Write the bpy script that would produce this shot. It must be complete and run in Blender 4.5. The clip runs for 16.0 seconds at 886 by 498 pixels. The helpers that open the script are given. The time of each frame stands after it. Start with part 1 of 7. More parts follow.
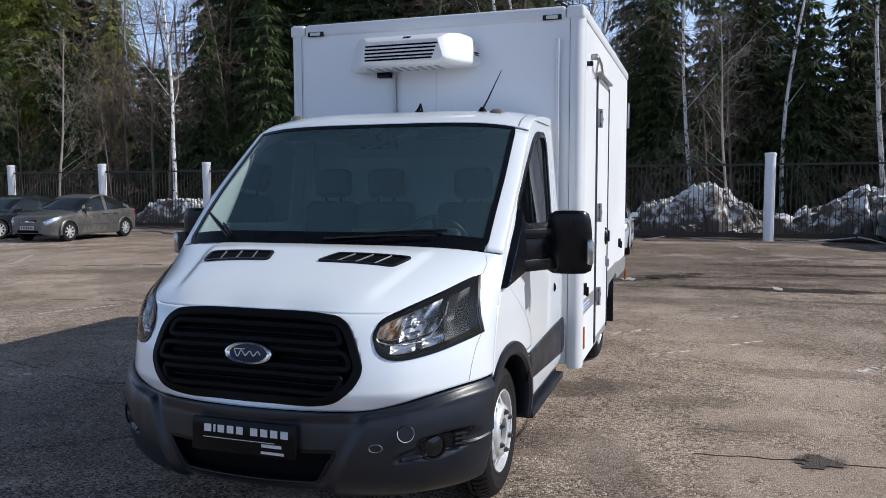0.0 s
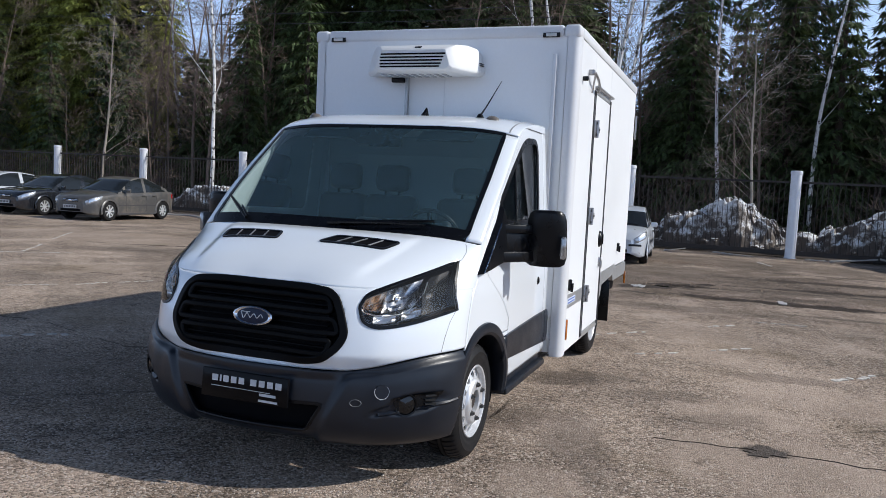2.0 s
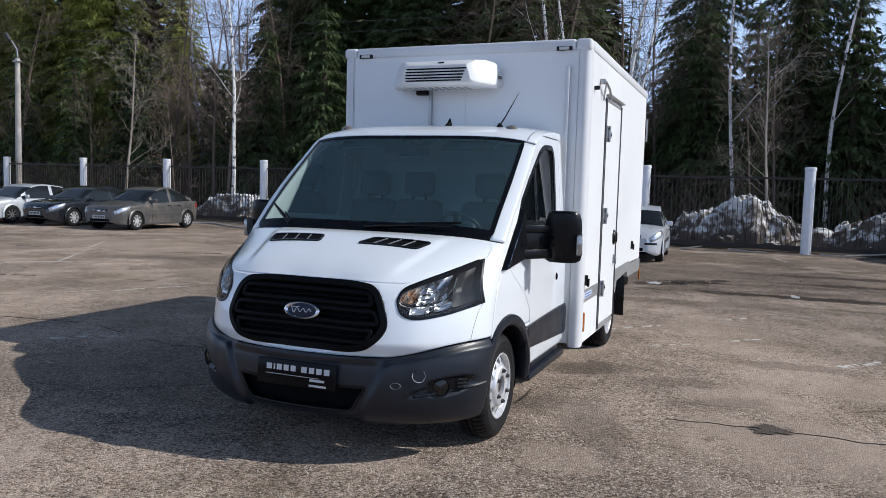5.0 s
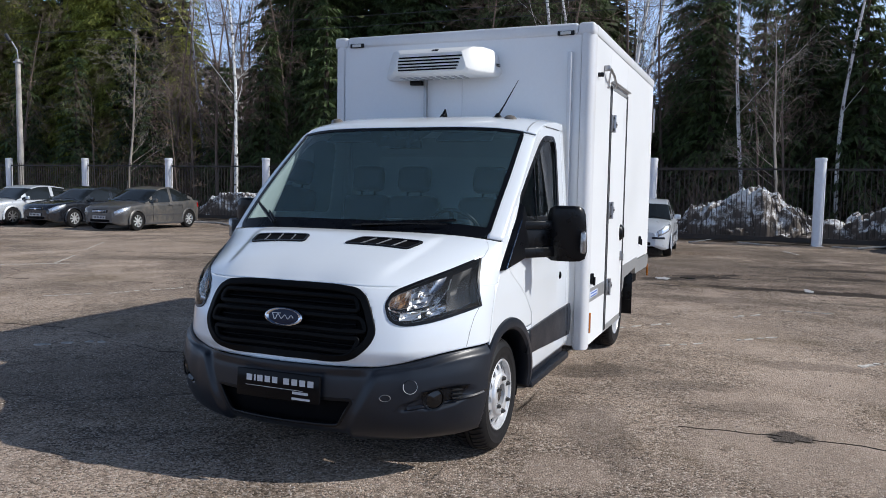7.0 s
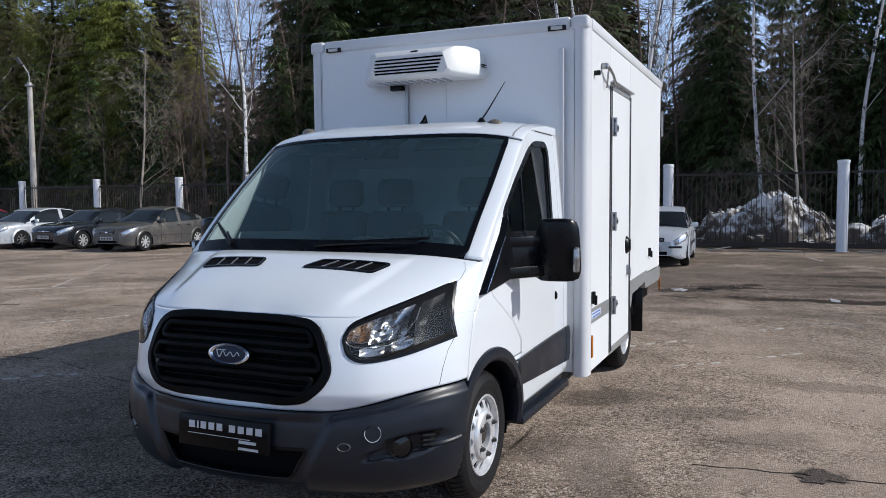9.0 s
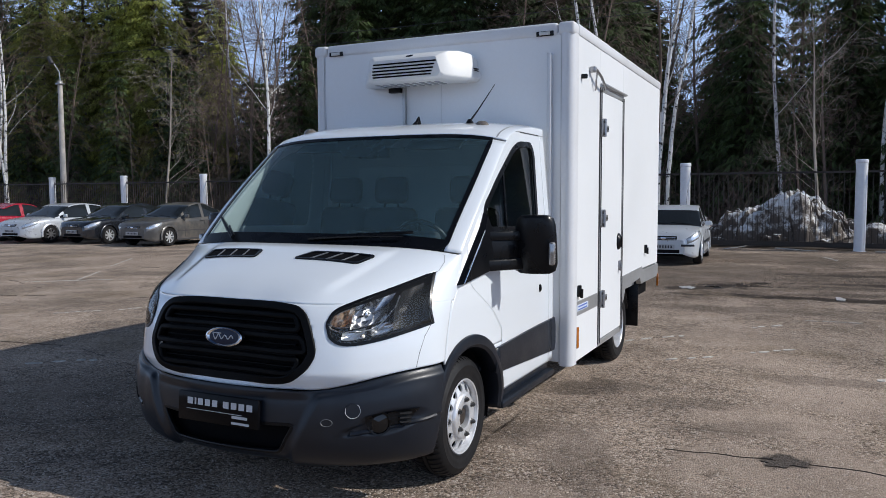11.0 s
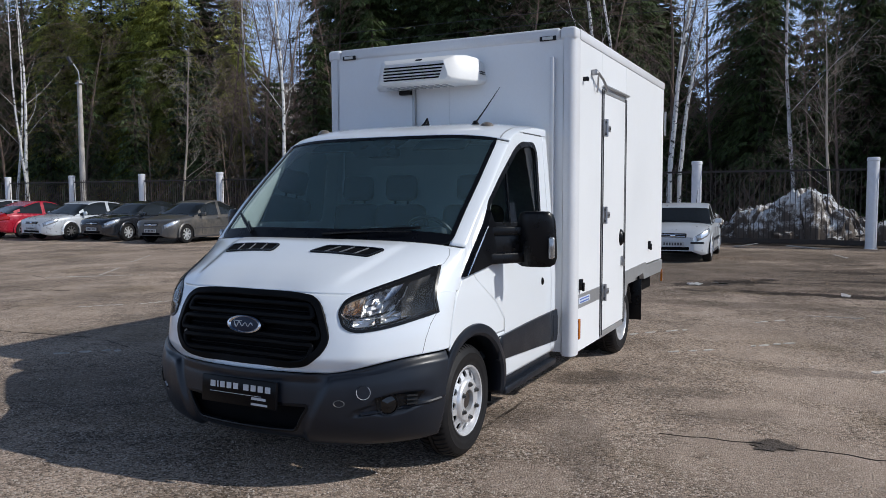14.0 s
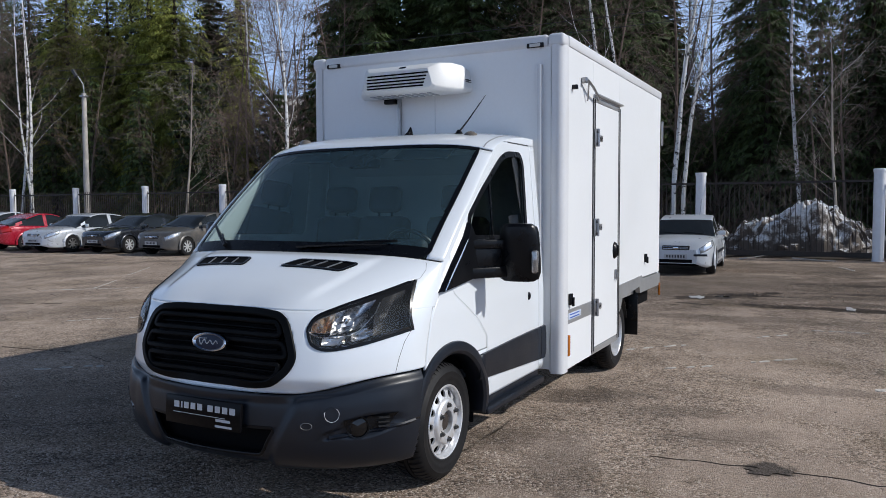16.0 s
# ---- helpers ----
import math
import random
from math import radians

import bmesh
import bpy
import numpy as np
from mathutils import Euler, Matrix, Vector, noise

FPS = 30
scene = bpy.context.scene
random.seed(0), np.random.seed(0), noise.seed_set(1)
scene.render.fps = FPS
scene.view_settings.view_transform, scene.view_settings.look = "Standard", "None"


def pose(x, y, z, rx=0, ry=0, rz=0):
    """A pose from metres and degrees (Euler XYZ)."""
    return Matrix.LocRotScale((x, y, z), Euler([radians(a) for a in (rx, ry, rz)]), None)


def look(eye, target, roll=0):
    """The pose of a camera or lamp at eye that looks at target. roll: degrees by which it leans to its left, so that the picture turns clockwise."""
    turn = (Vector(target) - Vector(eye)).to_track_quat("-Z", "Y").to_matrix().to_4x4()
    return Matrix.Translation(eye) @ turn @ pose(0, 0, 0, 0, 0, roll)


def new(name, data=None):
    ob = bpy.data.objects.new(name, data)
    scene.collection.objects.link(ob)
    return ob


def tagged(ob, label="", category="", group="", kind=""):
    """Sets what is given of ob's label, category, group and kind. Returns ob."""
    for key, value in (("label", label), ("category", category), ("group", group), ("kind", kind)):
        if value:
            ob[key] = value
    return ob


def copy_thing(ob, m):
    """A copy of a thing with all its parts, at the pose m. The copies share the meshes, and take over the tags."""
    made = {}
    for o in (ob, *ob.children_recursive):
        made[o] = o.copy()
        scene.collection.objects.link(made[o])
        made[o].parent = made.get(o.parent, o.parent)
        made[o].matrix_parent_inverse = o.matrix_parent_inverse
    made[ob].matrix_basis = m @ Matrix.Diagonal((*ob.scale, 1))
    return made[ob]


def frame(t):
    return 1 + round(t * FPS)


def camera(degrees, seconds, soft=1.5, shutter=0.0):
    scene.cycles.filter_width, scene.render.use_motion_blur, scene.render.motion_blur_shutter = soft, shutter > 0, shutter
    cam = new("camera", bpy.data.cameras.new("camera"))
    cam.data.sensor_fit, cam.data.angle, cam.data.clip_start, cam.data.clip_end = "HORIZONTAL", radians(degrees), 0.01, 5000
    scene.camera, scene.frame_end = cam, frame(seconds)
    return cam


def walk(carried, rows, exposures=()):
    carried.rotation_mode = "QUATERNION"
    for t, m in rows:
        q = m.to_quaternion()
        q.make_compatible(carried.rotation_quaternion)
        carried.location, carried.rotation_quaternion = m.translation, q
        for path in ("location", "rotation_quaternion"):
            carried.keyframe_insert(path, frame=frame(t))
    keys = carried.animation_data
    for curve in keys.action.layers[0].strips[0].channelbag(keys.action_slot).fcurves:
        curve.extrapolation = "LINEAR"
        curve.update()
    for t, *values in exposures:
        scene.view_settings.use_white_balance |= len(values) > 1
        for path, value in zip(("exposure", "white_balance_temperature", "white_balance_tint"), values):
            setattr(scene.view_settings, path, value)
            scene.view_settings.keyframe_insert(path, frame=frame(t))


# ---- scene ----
cam = camera(60.0, 16.0, 0.6)
METRES, EYE, TILT, LEAN, TURN = 3.975, 1.65, 0.0, 0.0, 18.4
ROWS = [
    (0.0, 0.0, 0.0, 0.0, -0.01, -4.61, 0.14),
    (0.5, -0.0252, -0.0633, -0.0018, 0.4, -4.86, -0.24),
    (1.0, 0.0013, -0.0987, 0.0012, 1.14, -4.93, -1.09),
    (1.5, 0.0519, -0.1182, -0.0069, 1.97, -4.77, -2.07),
    (2.0, 0.0679, -0.1366, -0.0055, 2.61, -4.6, -2.88),
    (2.5, 0.0545, -0.1717, -0.0058, 2.94, -4.49, -3.15),
    (3.0, 0.0383, -0.2215, -0.007, 3.1, -4.42, -2.9),
    (5.5, 0.0603, -0.2583, -0.0032, 3.68, -4.46, -1.46),
    (6.0, 0.0359, -0.2486, -0.0043, 3.47, -4.63, -1.33),
    (6.5, 0.0454, -0.2176, -0.0051, 3.68, -4.75, -1.14),
    (7.0, 0.0715, -0.167, -0.005, 4.23, -4.69, -0.95),
    (7.5, 0.0793, -0.125, -0.0083, 4.67, -4.41, -0.62),
    (8.0, 0.0657, -0.081, -0.0049, 4.94, -4.1, -0.26),
    (8.5, 0.0689, -0.0427, -0.002, 5.13, -3.87, 0.17),
    (9.0, 0.1253, -0.0221, -0.0033, 5.59, -3.77, 0.46),
    (11.5, 0.2202, -0.1045, -0.0056, 8.03, -4.08, 0.14),
    (12.0, 0.2556, -0.1065, -0.0078, 8.71, -4.26, 0.24),
    (12.5, 0.2512, -0.1222, -0.0069, 9.18, -4.42, 0.29),
    (13.0, 0.2317, -0.1433, -0.0065, 9.13, -4.47, 0.29),
    (13.5, 0.2181, -0.1586, -0.0056, 8.77, -4.34, 0.25),
    (14.0, 0.2168, -0.1609, -0.0056, 8.51, -4.08, 0.18),
    (14.5, 0.2338, -0.1469, -0.0055, 8.6, -3.75, 0.16),
    (15.0, 0.2562, -0.1278, -0.0056, 8.93, -3.42, 0.16),
    (15.5, 0.2681, -0.1168, -0.0057, 9.16, -3.2, 0.22),
    (16.0, 0.2528, -0.1037, -0.0065, 9.04, -3.18, 0.22),
]
walk(cam, [(t, pose(1.94, -2.944, EYE, TILT, LEAN, TURN) @ pose(METRES * x, METRES * y, METRES * z, 90 + pitch, roll, yaw)) for t, x, y, z, yaw, pitch, roll in ROWS],
     exposures=[(0, 0.37), (7, 0.33), (9, 0.24), (11.5, 0.13), (16, 0.09)])

# world, sun
SUN = Vector((1.34, 0.34, 1.0)).normalized()
world = bpy.data.worlds.new("sky")
scene.world = world
world.use_nodes = True
wn = world.node_tree.nodes
sky = wn.new("ShaderNodeTexSky")
sky.sky_type = "NISHITA"
sky.sun_disc = False
sky.sun_elevation = math.asin(SUN.z)
sky.sun_rotation = math.atan2(SUN.x, SUN.y)
sky.air_density, sky.dust_density, sky.ozone_density = 1.0, 2.5, 1.5
wn["Background"].inputs["Strength"].default_value = 0.12
tint = wn.new("ShaderNodeMix")
tint.data_type, tint.blend_type = "RGBA", "MULTIPLY"
tint.inputs["Factor"].default_value = 1.0
tint.inputs["B"].default_value = (0.16, 0.21, 0.28, 1)
world.node_tree.links.new(sky.outputs["Color"], tint.inputs["A"])
# spring haze: the sky pales all round towards the horizon
up = wn.new("ShaderNodeSeparateXYZ")
world.node_tree.links.new(wn.new("ShaderNodeTexCoord").outputs["Generated"], up.inputs[0])
fade = wn.new("ShaderNodeMapRange")
for key, v in (("From Min", 0.0), ("From Max", 0.75), ("To Min", 0.95), ("To Max", 0.0)):
    fade.inputs[key].default_value = v
world.node_tree.links.new(up.outputs["Z"], fade.inputs["Value"])
hazy = wn.new("ShaderNodeMix")
hazy.data_type = "RGBA"
hazy.inputs["B"].default_value = (4.7, 6.5, 9.9, 1)
world.node_tree.links.new(fade.outputs["Result"], hazy.inputs["Factor"])
world.node_tree.links.new(tint.outputs["Result"], hazy.inputs["A"])
world.node_tree.links.new(hazy.outputs["Result"], wn["Background"].inputs["Color"])
sun = new("sun", bpy.data.lights.new("sun", "SUN"))
sun.data.energy, sun.data.angle, sun.data.color = 3.3, radians(0.53), (1.0, 0.975, 0.94)
sun.matrix_world = look(SUN * 60, (0, 0, 0))


# ---- materials ----
def mat(name, colour, rough=0.5, metal=0.0, vary=0.12, scale=8.0, fine=60.0, bump=0.0, coat=0.0, dirt=None, dirt_amount=0.0,
        dirt_scale=2.0, dirt_from=0.45, dirt_span=0.27, piece=0.0, rough_vary=0.08, spec=0.5, island=0.0):
    """A surface with variation at two scales, optional dirt patches, relief, and variation from piece to piece."""
    m = bpy.data.materials.new(name)
    m.use_nodes = True
    nt = m.node_tree
    n, lk = nt.nodes, nt.links
    b = n["Principled BSDF"]
    co = n.new("ShaderNodeTexCoord").outputs["Object"]
    big, small = n.new("ShaderNodeTexNoise"), n.new("ShaderNodeTexNoise")
    for tex, sc, det in ((big, scale, 5.0), (small, fine, 3.0)):
        tex.inputs["Scale"].default_value, tex.inputs["Detail"].default_value = sc, det
        lk.new(co, tex.inputs["Vector"])
    mixn = n.new("ShaderNodeMath")
    mixn.operation = "ADD"
    lk.new(big.outputs["Fac"], mixn.inputs[0])
    lk.new(small.outputs["Fac"], mixn.inputs[1])
    mr = n.new("ShaderNodeMapRange")
    mr.inputs["From Min"].default_value, mr.inputs["From Max"].default_value = 0.6, 1.4
    mr.inputs["To Min"].default_value, mr.inputs["To Max"].default_value = 1 - vary, 1 + vary
    lk.new(mixn.outputs[0], mr.inputs["Value"])
    hsv = n.new("ShaderNodeHueSaturation")
    hsv.inputs["Color"].default_value = (*colour, 1)
    value = mr.outputs["Result"]
    if piece:
        oi = n.new("ShaderNodeObjectInfo")
        pr = n.new("ShaderNodeMapRange")
        pr.inputs["To Min"].default_value, pr.inputs["To Max"].default_value = 1 - piece, 1 + piece
        lk.new(oi.outputs["Random"], pr.inputs["Value"])
        mul = n.new("ShaderNodeMath")
        mul.operation = "MULTIPLY"
        lk.new(value, mul.inputs[0])
        lk.new(pr.outputs["Result"], mul.inputs[1])
        value = mul.outputs[0]
    if island:
        ge = n.new("ShaderNodeNewGeometry")
        pr = n.new("ShaderNodeMapRange")
        pr.inputs["To Min"].default_value, pr.inputs["To Max"].default_value = 1 - island, 1 + island
        lk.new(ge.outputs["Random Per Island"], pr.inputs["Value"])
        mul = n.new("ShaderNodeMath")
        mul.operation = "MULTIPLY"
        lk.new(value, mul.inputs[0])
        lk.new(pr.outputs["Result"], mul.inputs[1])
        value = mul.outputs[0]
    lk.new(value, hsv.inputs["Value"])
    out = hsv.outputs["Color"]
    if dirt:
        dn = n.new("ShaderNodeTexNoise")
        dn.inputs["Scale"].default_value, dn.inputs["Detail"].default_value, dn.inputs["Roughness"].default_value = dirt_scale, 8.0, 0.65
        lk.new(co, dn.inputs["Vector"])
        ramp = n.new("ShaderNodeMapRange")
        ramp.inputs["From Min"].default_value, ramp.inputs["From Max"].default_value = dirt_from, dirt_from + dirt_span
        ramp.inputs["To Max"].default_value = dirt_amount
        lk.new(dn.outputs["Fac"], ramp.inputs["Value"])
        mx = n.new("ShaderNodeMix")
        mx.data_type = "RGBA"
        lk.new(ramp.outputs["Result"], mx.inputs["Factor"])
        lk.new(out, mx.inputs["A"])
        mx.inputs["B"].default_value = (*dirt, 1)
        out = mx.outputs["Result"]
    lk.new(out, b.inputs["Base Color"])
    rr = n.new("ShaderNodeMapRange")
    rr.inputs["From Min"].default_value, rr.inputs["From Max"].default_value = 0.3, 0.7
    rr.inputs["To Min"].default_value, rr.inputs["To Max"].default_value = max(rough - rough_vary, 0.02), min(rough + rough_vary, 1)
    lk.new(big.outputs["Fac"], rr.inputs["Value"])
    lk.new(rr.outputs["Result"], b.inputs["Roughness"])
    b.inputs["Metallic"].default_value = metal
    b.inputs["Specular IOR Level"].default_value = spec
    b.inputs["Coat Weight"].default_value = coat
    b.inputs["Coat Roughness"].default_value = 0.06
    if bump:
        bp = n.new("ShaderNodeBump")
        bp.inputs["Strength"].default_value, bp.inputs["Distance"].default_value = 0.6, bump
        lk.new(mixn.outputs[0], bp.inputs["Height"])
        lk.new(bp.outputs["Normal"], b.inputs["Normal"])
    return m


def glass_mat(name, tint, gloss_ior=1.45, rough=0.0, veil=0.0, veil_colour=(0.32, 0.50, 0.58)):
    """Thin glass: clear with a tint, a mirror gloss by Fresnel, and an even diffuse veil painted for sky reflection."""
    m = bpy.data.materials.new(name)
    m.use_nodes = True
    nt = m.node_tree
    n, lk = nt.nodes, nt.links
    n.remove(n["Principled BSDF"])
    tr, gl, fr, mx = (n.new("ShaderNode" + k) for k in ("BsdfTransparent", "BsdfGlossy", "Fresnel", "MixShader"))
    tr.inputs["Color"].default_value = (*tint, 1)
    gl.inputs["Roughness"].default_value = rough
    fr.inputs["IOR"].default_value = gloss_ior
    lk.new(fr.outputs[0], mx.inputs["Fac"])
    lk.new(tr.outputs[0], mx.inputs[1])
    lk.new(gl.outputs[0], mx.inputs[2])
    last = mx
    if veil:
        df, m2 = n.new("ShaderNodeBsdfDiffuse"), n.new("ShaderNodeMixShader")
        df.inputs["Color"].default_value = (*veil_colour, 1)
        m2.inputs["Fac"].default_value = veil
        lk.new(mx.outputs[0], m2.inputs[1])
        lk.new(df.outputs[0], m2.inputs[2])
        last = m2
    lk.new(last.outputs[0], n["Material Output"].inputs["Surface"])
    return m


def ground_mat():
    m = bpy.data.materials.new("old_asphalt")
    m.use_nodes = True
    nt = m.node_tree
    n, lk = nt.nodes, nt.links
    b = n["Principled BSDF"]
    co = n.new("ShaderNodeTexCoord").outputs["Object"]

    def tex(kind, sc, **kw):
        t = n.new("ShaderNodeTex" + kind)
        t.inputs["Scale"].default_value = sc
        lk.new(co, t.inputs["Vector"])
        for k, v in kw.items():
            t.inputs[k].default_value = v
        return t

    def rng(src, a, c, lo, hi):
        r = n.new("ShaderNodeMapRange")
        for k, v in zip(("From Min", "From Max", "To Min", "To Max"), (a, c, lo, hi)):
            r.inputs[k].default_value = v
        lk.new(src, r.inputs["Value"])
        return r.outputs["Result"]

    def mixc(fac, a, c, blend="MIX"):
        x = n.new("ShaderNodeMix")
        x.data_type, x.blend_type = "RGBA", blend
        if isinstance(fac, float):
            x.inputs["Factor"].default_value = fac
        else:
            lk.new(fac, x.inputs["Factor"])
        for key, v in (("A", a), ("B", c)):
            if isinstance(v, tuple):
                x.inputs[key].default_value = (*v, 1)
            else:
                lk.new(v, x.inputs[key])
        return x.outputs["Result"]

    def math2(op, a, c):
        x = n.new("ShaderNodeMath")
        x.operation = op
        for i, v in enumerate((a, c)):
            if isinstance(v, (int, float)):
                x.inputs[i].default_value = v
            else:
                lk.new(v, x.inputs[i])
        return x.outputs[0]

    broad = tex("Noise", 0.22, Detail=6.0, Roughness=0.6).outputs["Fac"]
    mid = tex("Noise", 1.6, Detail=7.0, Roughness=0.65).outputs["Fac"]
    grit = tex("Voronoi", 78.0)
    lumps = tex("Noise", 9.0, Detail=6.0, Roughness=0.7).outputs["Fac"]
    grit2 = tex("Noise", 160.0, Detail=2.0).outputs["Fac"]
    base = mixc(rng(broad, 0.35, 0.65, 0, 1), (0.180, 0.138, 0.106), (0.435, 0.338, 0.265))
    base = mixc(rng(mid, 0.50, 0.66, 0, 0.60), base, (0.105, 0.080, 0.062))
    base = mixc(rng(lumps, 0.52, 0.66, 0, 0.55), base, (0.085, 0.064, 0.050))
    base = mixc(rng(mid, 0.40, 0.22, 0, 0.5), base, (0.36, 0.30, 0.25))
    stones = n.new("ShaderNodeHueSaturation")
    lk.new(rng(n_sep(nt, grit.outputs["Color"]), 0, 1, 0.36, 1.80), stones.inputs["Value"])
    lk.new(base, stones.inputs["Color"])
    col = stones.outputs["Color"]
    pale = n.new("ShaderNodeSeparateColor")
    lk.new(grit.outputs["Color"], pale.inputs[0])
    col = mixc(rng(pale.outputs[1], 0.84, 0.88, 0, 0.8), col, (0.62, 0.53, 0.45))
    # larger pale and dark grains, thick on some patches and worn off others
    coarse = tex("Voronoi", 41.0)
    cell = n.new("ShaderNodeSeparateColor")
    lk.new(coarse.outputs["Color"], cell.inputs[0])
    patch = tex("Noise", 0.85, Detail=5.0, Roughness=0.6).outputs["Fac"]
    rough_here = rng(patch, 0.44, 0.58, 0.25, 1.0)
    body_of = rng(coarse.outputs["Distance"], 0.36, 0.50, 1.0, 0.0)
    col = mixc(math2("MULTIPLY", math2("MULTIPLY", rng(cell.outputs[0], 0.74, 0.78, 0.0, 0.75), body_of), rough_here), col, (0.56, 0.475, 0.405))
    col = mixc(math2("MULTIPLY", math2("MULTIPLY", rng(cell.outputs[1], 0.66, 0.70, 0.0, 0.65), body_of), rough_here), col, (0.070, 0.055, 0.044))
    col = mixc(rng(patch, 0.47, 0.36, 0.0, 0.45), col, (0.40, 0.32, 0.265))
    olive = tex("Noise", 0.55, Detail=4.0).outputs["Fac"]
    col = mixc(rng(olive, 0.56, 0.68, 0.0, 0.35), col, (0.17, 0.125, 0.070))
    shade_of = n.new("ShaderNodeHueSaturation")
    lk.new(rng(patch, 0.38, 0.62, 1.16, 0.74), shade_of.inputs["Value"])
    lk.new(col, shade_of.inputs["Color"])
    col = shade_of.outputs["Color"]
    # long cracks
    warp = tex("Noise", 0.9, Detail=5.0).outputs["Color"]
    mp = n.new("ShaderNodeMix")
    mp.data_type = "VECTOR"
    mp.inputs["Factor"].default_value = 0.22
    lk.new(co, mp.inputs["A"])
    lk.new(warp, mp.inputs["B"])
    vor = n.new("ShaderNodeTexVoronoi")
    vor.feature = "DISTANCE_TO_EDGE"
    vor.inputs["Scale"].default_value = 0.33
    lk.new(mp.outputs["Result"], vor.inputs["Vector"])
    crack = rng(vor.outputs["Distance"], 0.0, 0.006, 1, 0)
    crack = math2("MULTIPLY", crack, rng(mid, 0.46, 0.6, 0.0, 0.6))
    col = mixc(crack, col, (0.02, 0.018, 0.016))
    # damp and oily stains, plus truck shade painted in at (-2.5, 1.2): x, y, half length, half width, turn, depth of
    # tone
    wet_and_shade = None
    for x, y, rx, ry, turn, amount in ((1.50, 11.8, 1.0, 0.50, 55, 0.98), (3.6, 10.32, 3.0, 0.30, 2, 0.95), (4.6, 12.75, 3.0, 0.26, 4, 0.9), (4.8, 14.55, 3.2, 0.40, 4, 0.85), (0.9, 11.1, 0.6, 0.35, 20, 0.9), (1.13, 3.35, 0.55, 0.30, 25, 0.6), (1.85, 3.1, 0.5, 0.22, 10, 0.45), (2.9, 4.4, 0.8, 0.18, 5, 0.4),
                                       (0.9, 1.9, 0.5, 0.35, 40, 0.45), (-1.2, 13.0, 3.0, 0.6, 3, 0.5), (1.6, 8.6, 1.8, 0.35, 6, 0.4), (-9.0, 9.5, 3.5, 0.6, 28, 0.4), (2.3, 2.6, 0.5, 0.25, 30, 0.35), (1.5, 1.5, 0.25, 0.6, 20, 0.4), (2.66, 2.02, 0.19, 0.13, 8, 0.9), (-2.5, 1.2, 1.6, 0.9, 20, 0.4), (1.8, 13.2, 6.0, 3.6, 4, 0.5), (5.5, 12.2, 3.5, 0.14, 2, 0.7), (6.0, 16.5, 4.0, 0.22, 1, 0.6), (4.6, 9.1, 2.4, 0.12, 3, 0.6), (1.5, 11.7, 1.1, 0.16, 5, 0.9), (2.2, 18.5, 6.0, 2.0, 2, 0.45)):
        mp2 = n.new("ShaderNodeMapping")
        mp2.vector_type = "TEXTURE"
        mp2.inputs["Location"].default_value = (x, y, 0)
        mp2.inputs["Rotation"].default_value = (0, 0, radians(turn))
        mp2.inputs["Scale"].default_value = (rx, ry, 1)
        lk.new(co, mp2.inputs["Vector"])
        ln = n.new("ShaderNodeVectorMath")
        ln.operation = "LENGTH"
        lk.new(mp2.outputs[0], ln.inputs[0])
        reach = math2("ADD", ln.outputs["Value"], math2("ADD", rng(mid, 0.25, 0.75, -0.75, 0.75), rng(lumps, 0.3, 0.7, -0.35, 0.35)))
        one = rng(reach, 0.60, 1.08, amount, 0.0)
        wet_and_shade = one if wet_and_shade is None else math2("MAXIMUM", wet_and_shade, one)
    for x, y, rx, ry, amount in ((1.45, 0.75, 0.35, 0.3, 0.5), (2.85, 1.75, 1.0, 0.8, 0.55), (2.35, 5.2, 0.6, 0.5, 0.45), (2.6, 2.9, 0.6, 0.5, 0.5), (3.2, 3.7, 0.9, 0.5, 0.45), (2.2, 6.3, 0.9, 0.7, 0.35), (-5.5, 8.0, 2.2, 1.2, 0.4), (-12.0, 11.5, 4.5, 1.6, 0.45)):
        mp2 = n.new("ShaderNodeMapping")
        mp2.vector_type = "TEXTURE"
        mp2.inputs["Location"].default_value = (x, y, 0)
        mp2.inputs["Scale"].default_value = (rx, ry, 1)
        lk.new(co, mp2.inputs["Vector"])
        ln = n.new("ShaderNodeVectorMath")
        ln.operation = "LENGTH"
        lk.new(mp2.outputs[0], ln.inputs[0])
        reach = math2("ADD", ln.outputs["Value"], rng(mid, 0.25, 0.75, 0.6, -0.6))
        col = mixc(rng(reach, 0.6, 1.0, amount, 0.0), col, (0.42, 0.33, 0.265))
    col = mixc(wet_and_shade, col, (0.040, 0.031, 0.025))
    lk.new(col, b.inputs["Base Color"])
    lk.new(math2("SUBTRACT", rng(mid, 0.35, 0.7, 0.92, 0.75), math2("MULTIPLY", wet_and_shade, 0.30)), b.inputs["Roughness"])
    b.inputs["Specular IOR Level"].default_value = 0.14
    h = math2("ADD", math2("MULTIPLY", grit.outputs["Distance"], -0.8), math2("MULTIPLY", grit2, 0.5))
    h = math2("SUBTRACT", h, math2("MULTIPLY", crack, 2.0))
    bp = n.new("ShaderNodeBump")
    bp.inputs["Strength"].default_value, bp.inputs["Distance"].default_value = 1.0, 0.010
    lk.new(h, bp.inputs["Height"])
    lk.new(bp.outputs["Normal"], b.inputs["Normal"])
    return m


def n_sep(nt, socket):
    s = nt.nodes.new("ShaderNodeSeparateColor")
    nt.links.new(socket, s.inputs[0])
    return s.outputs[0]


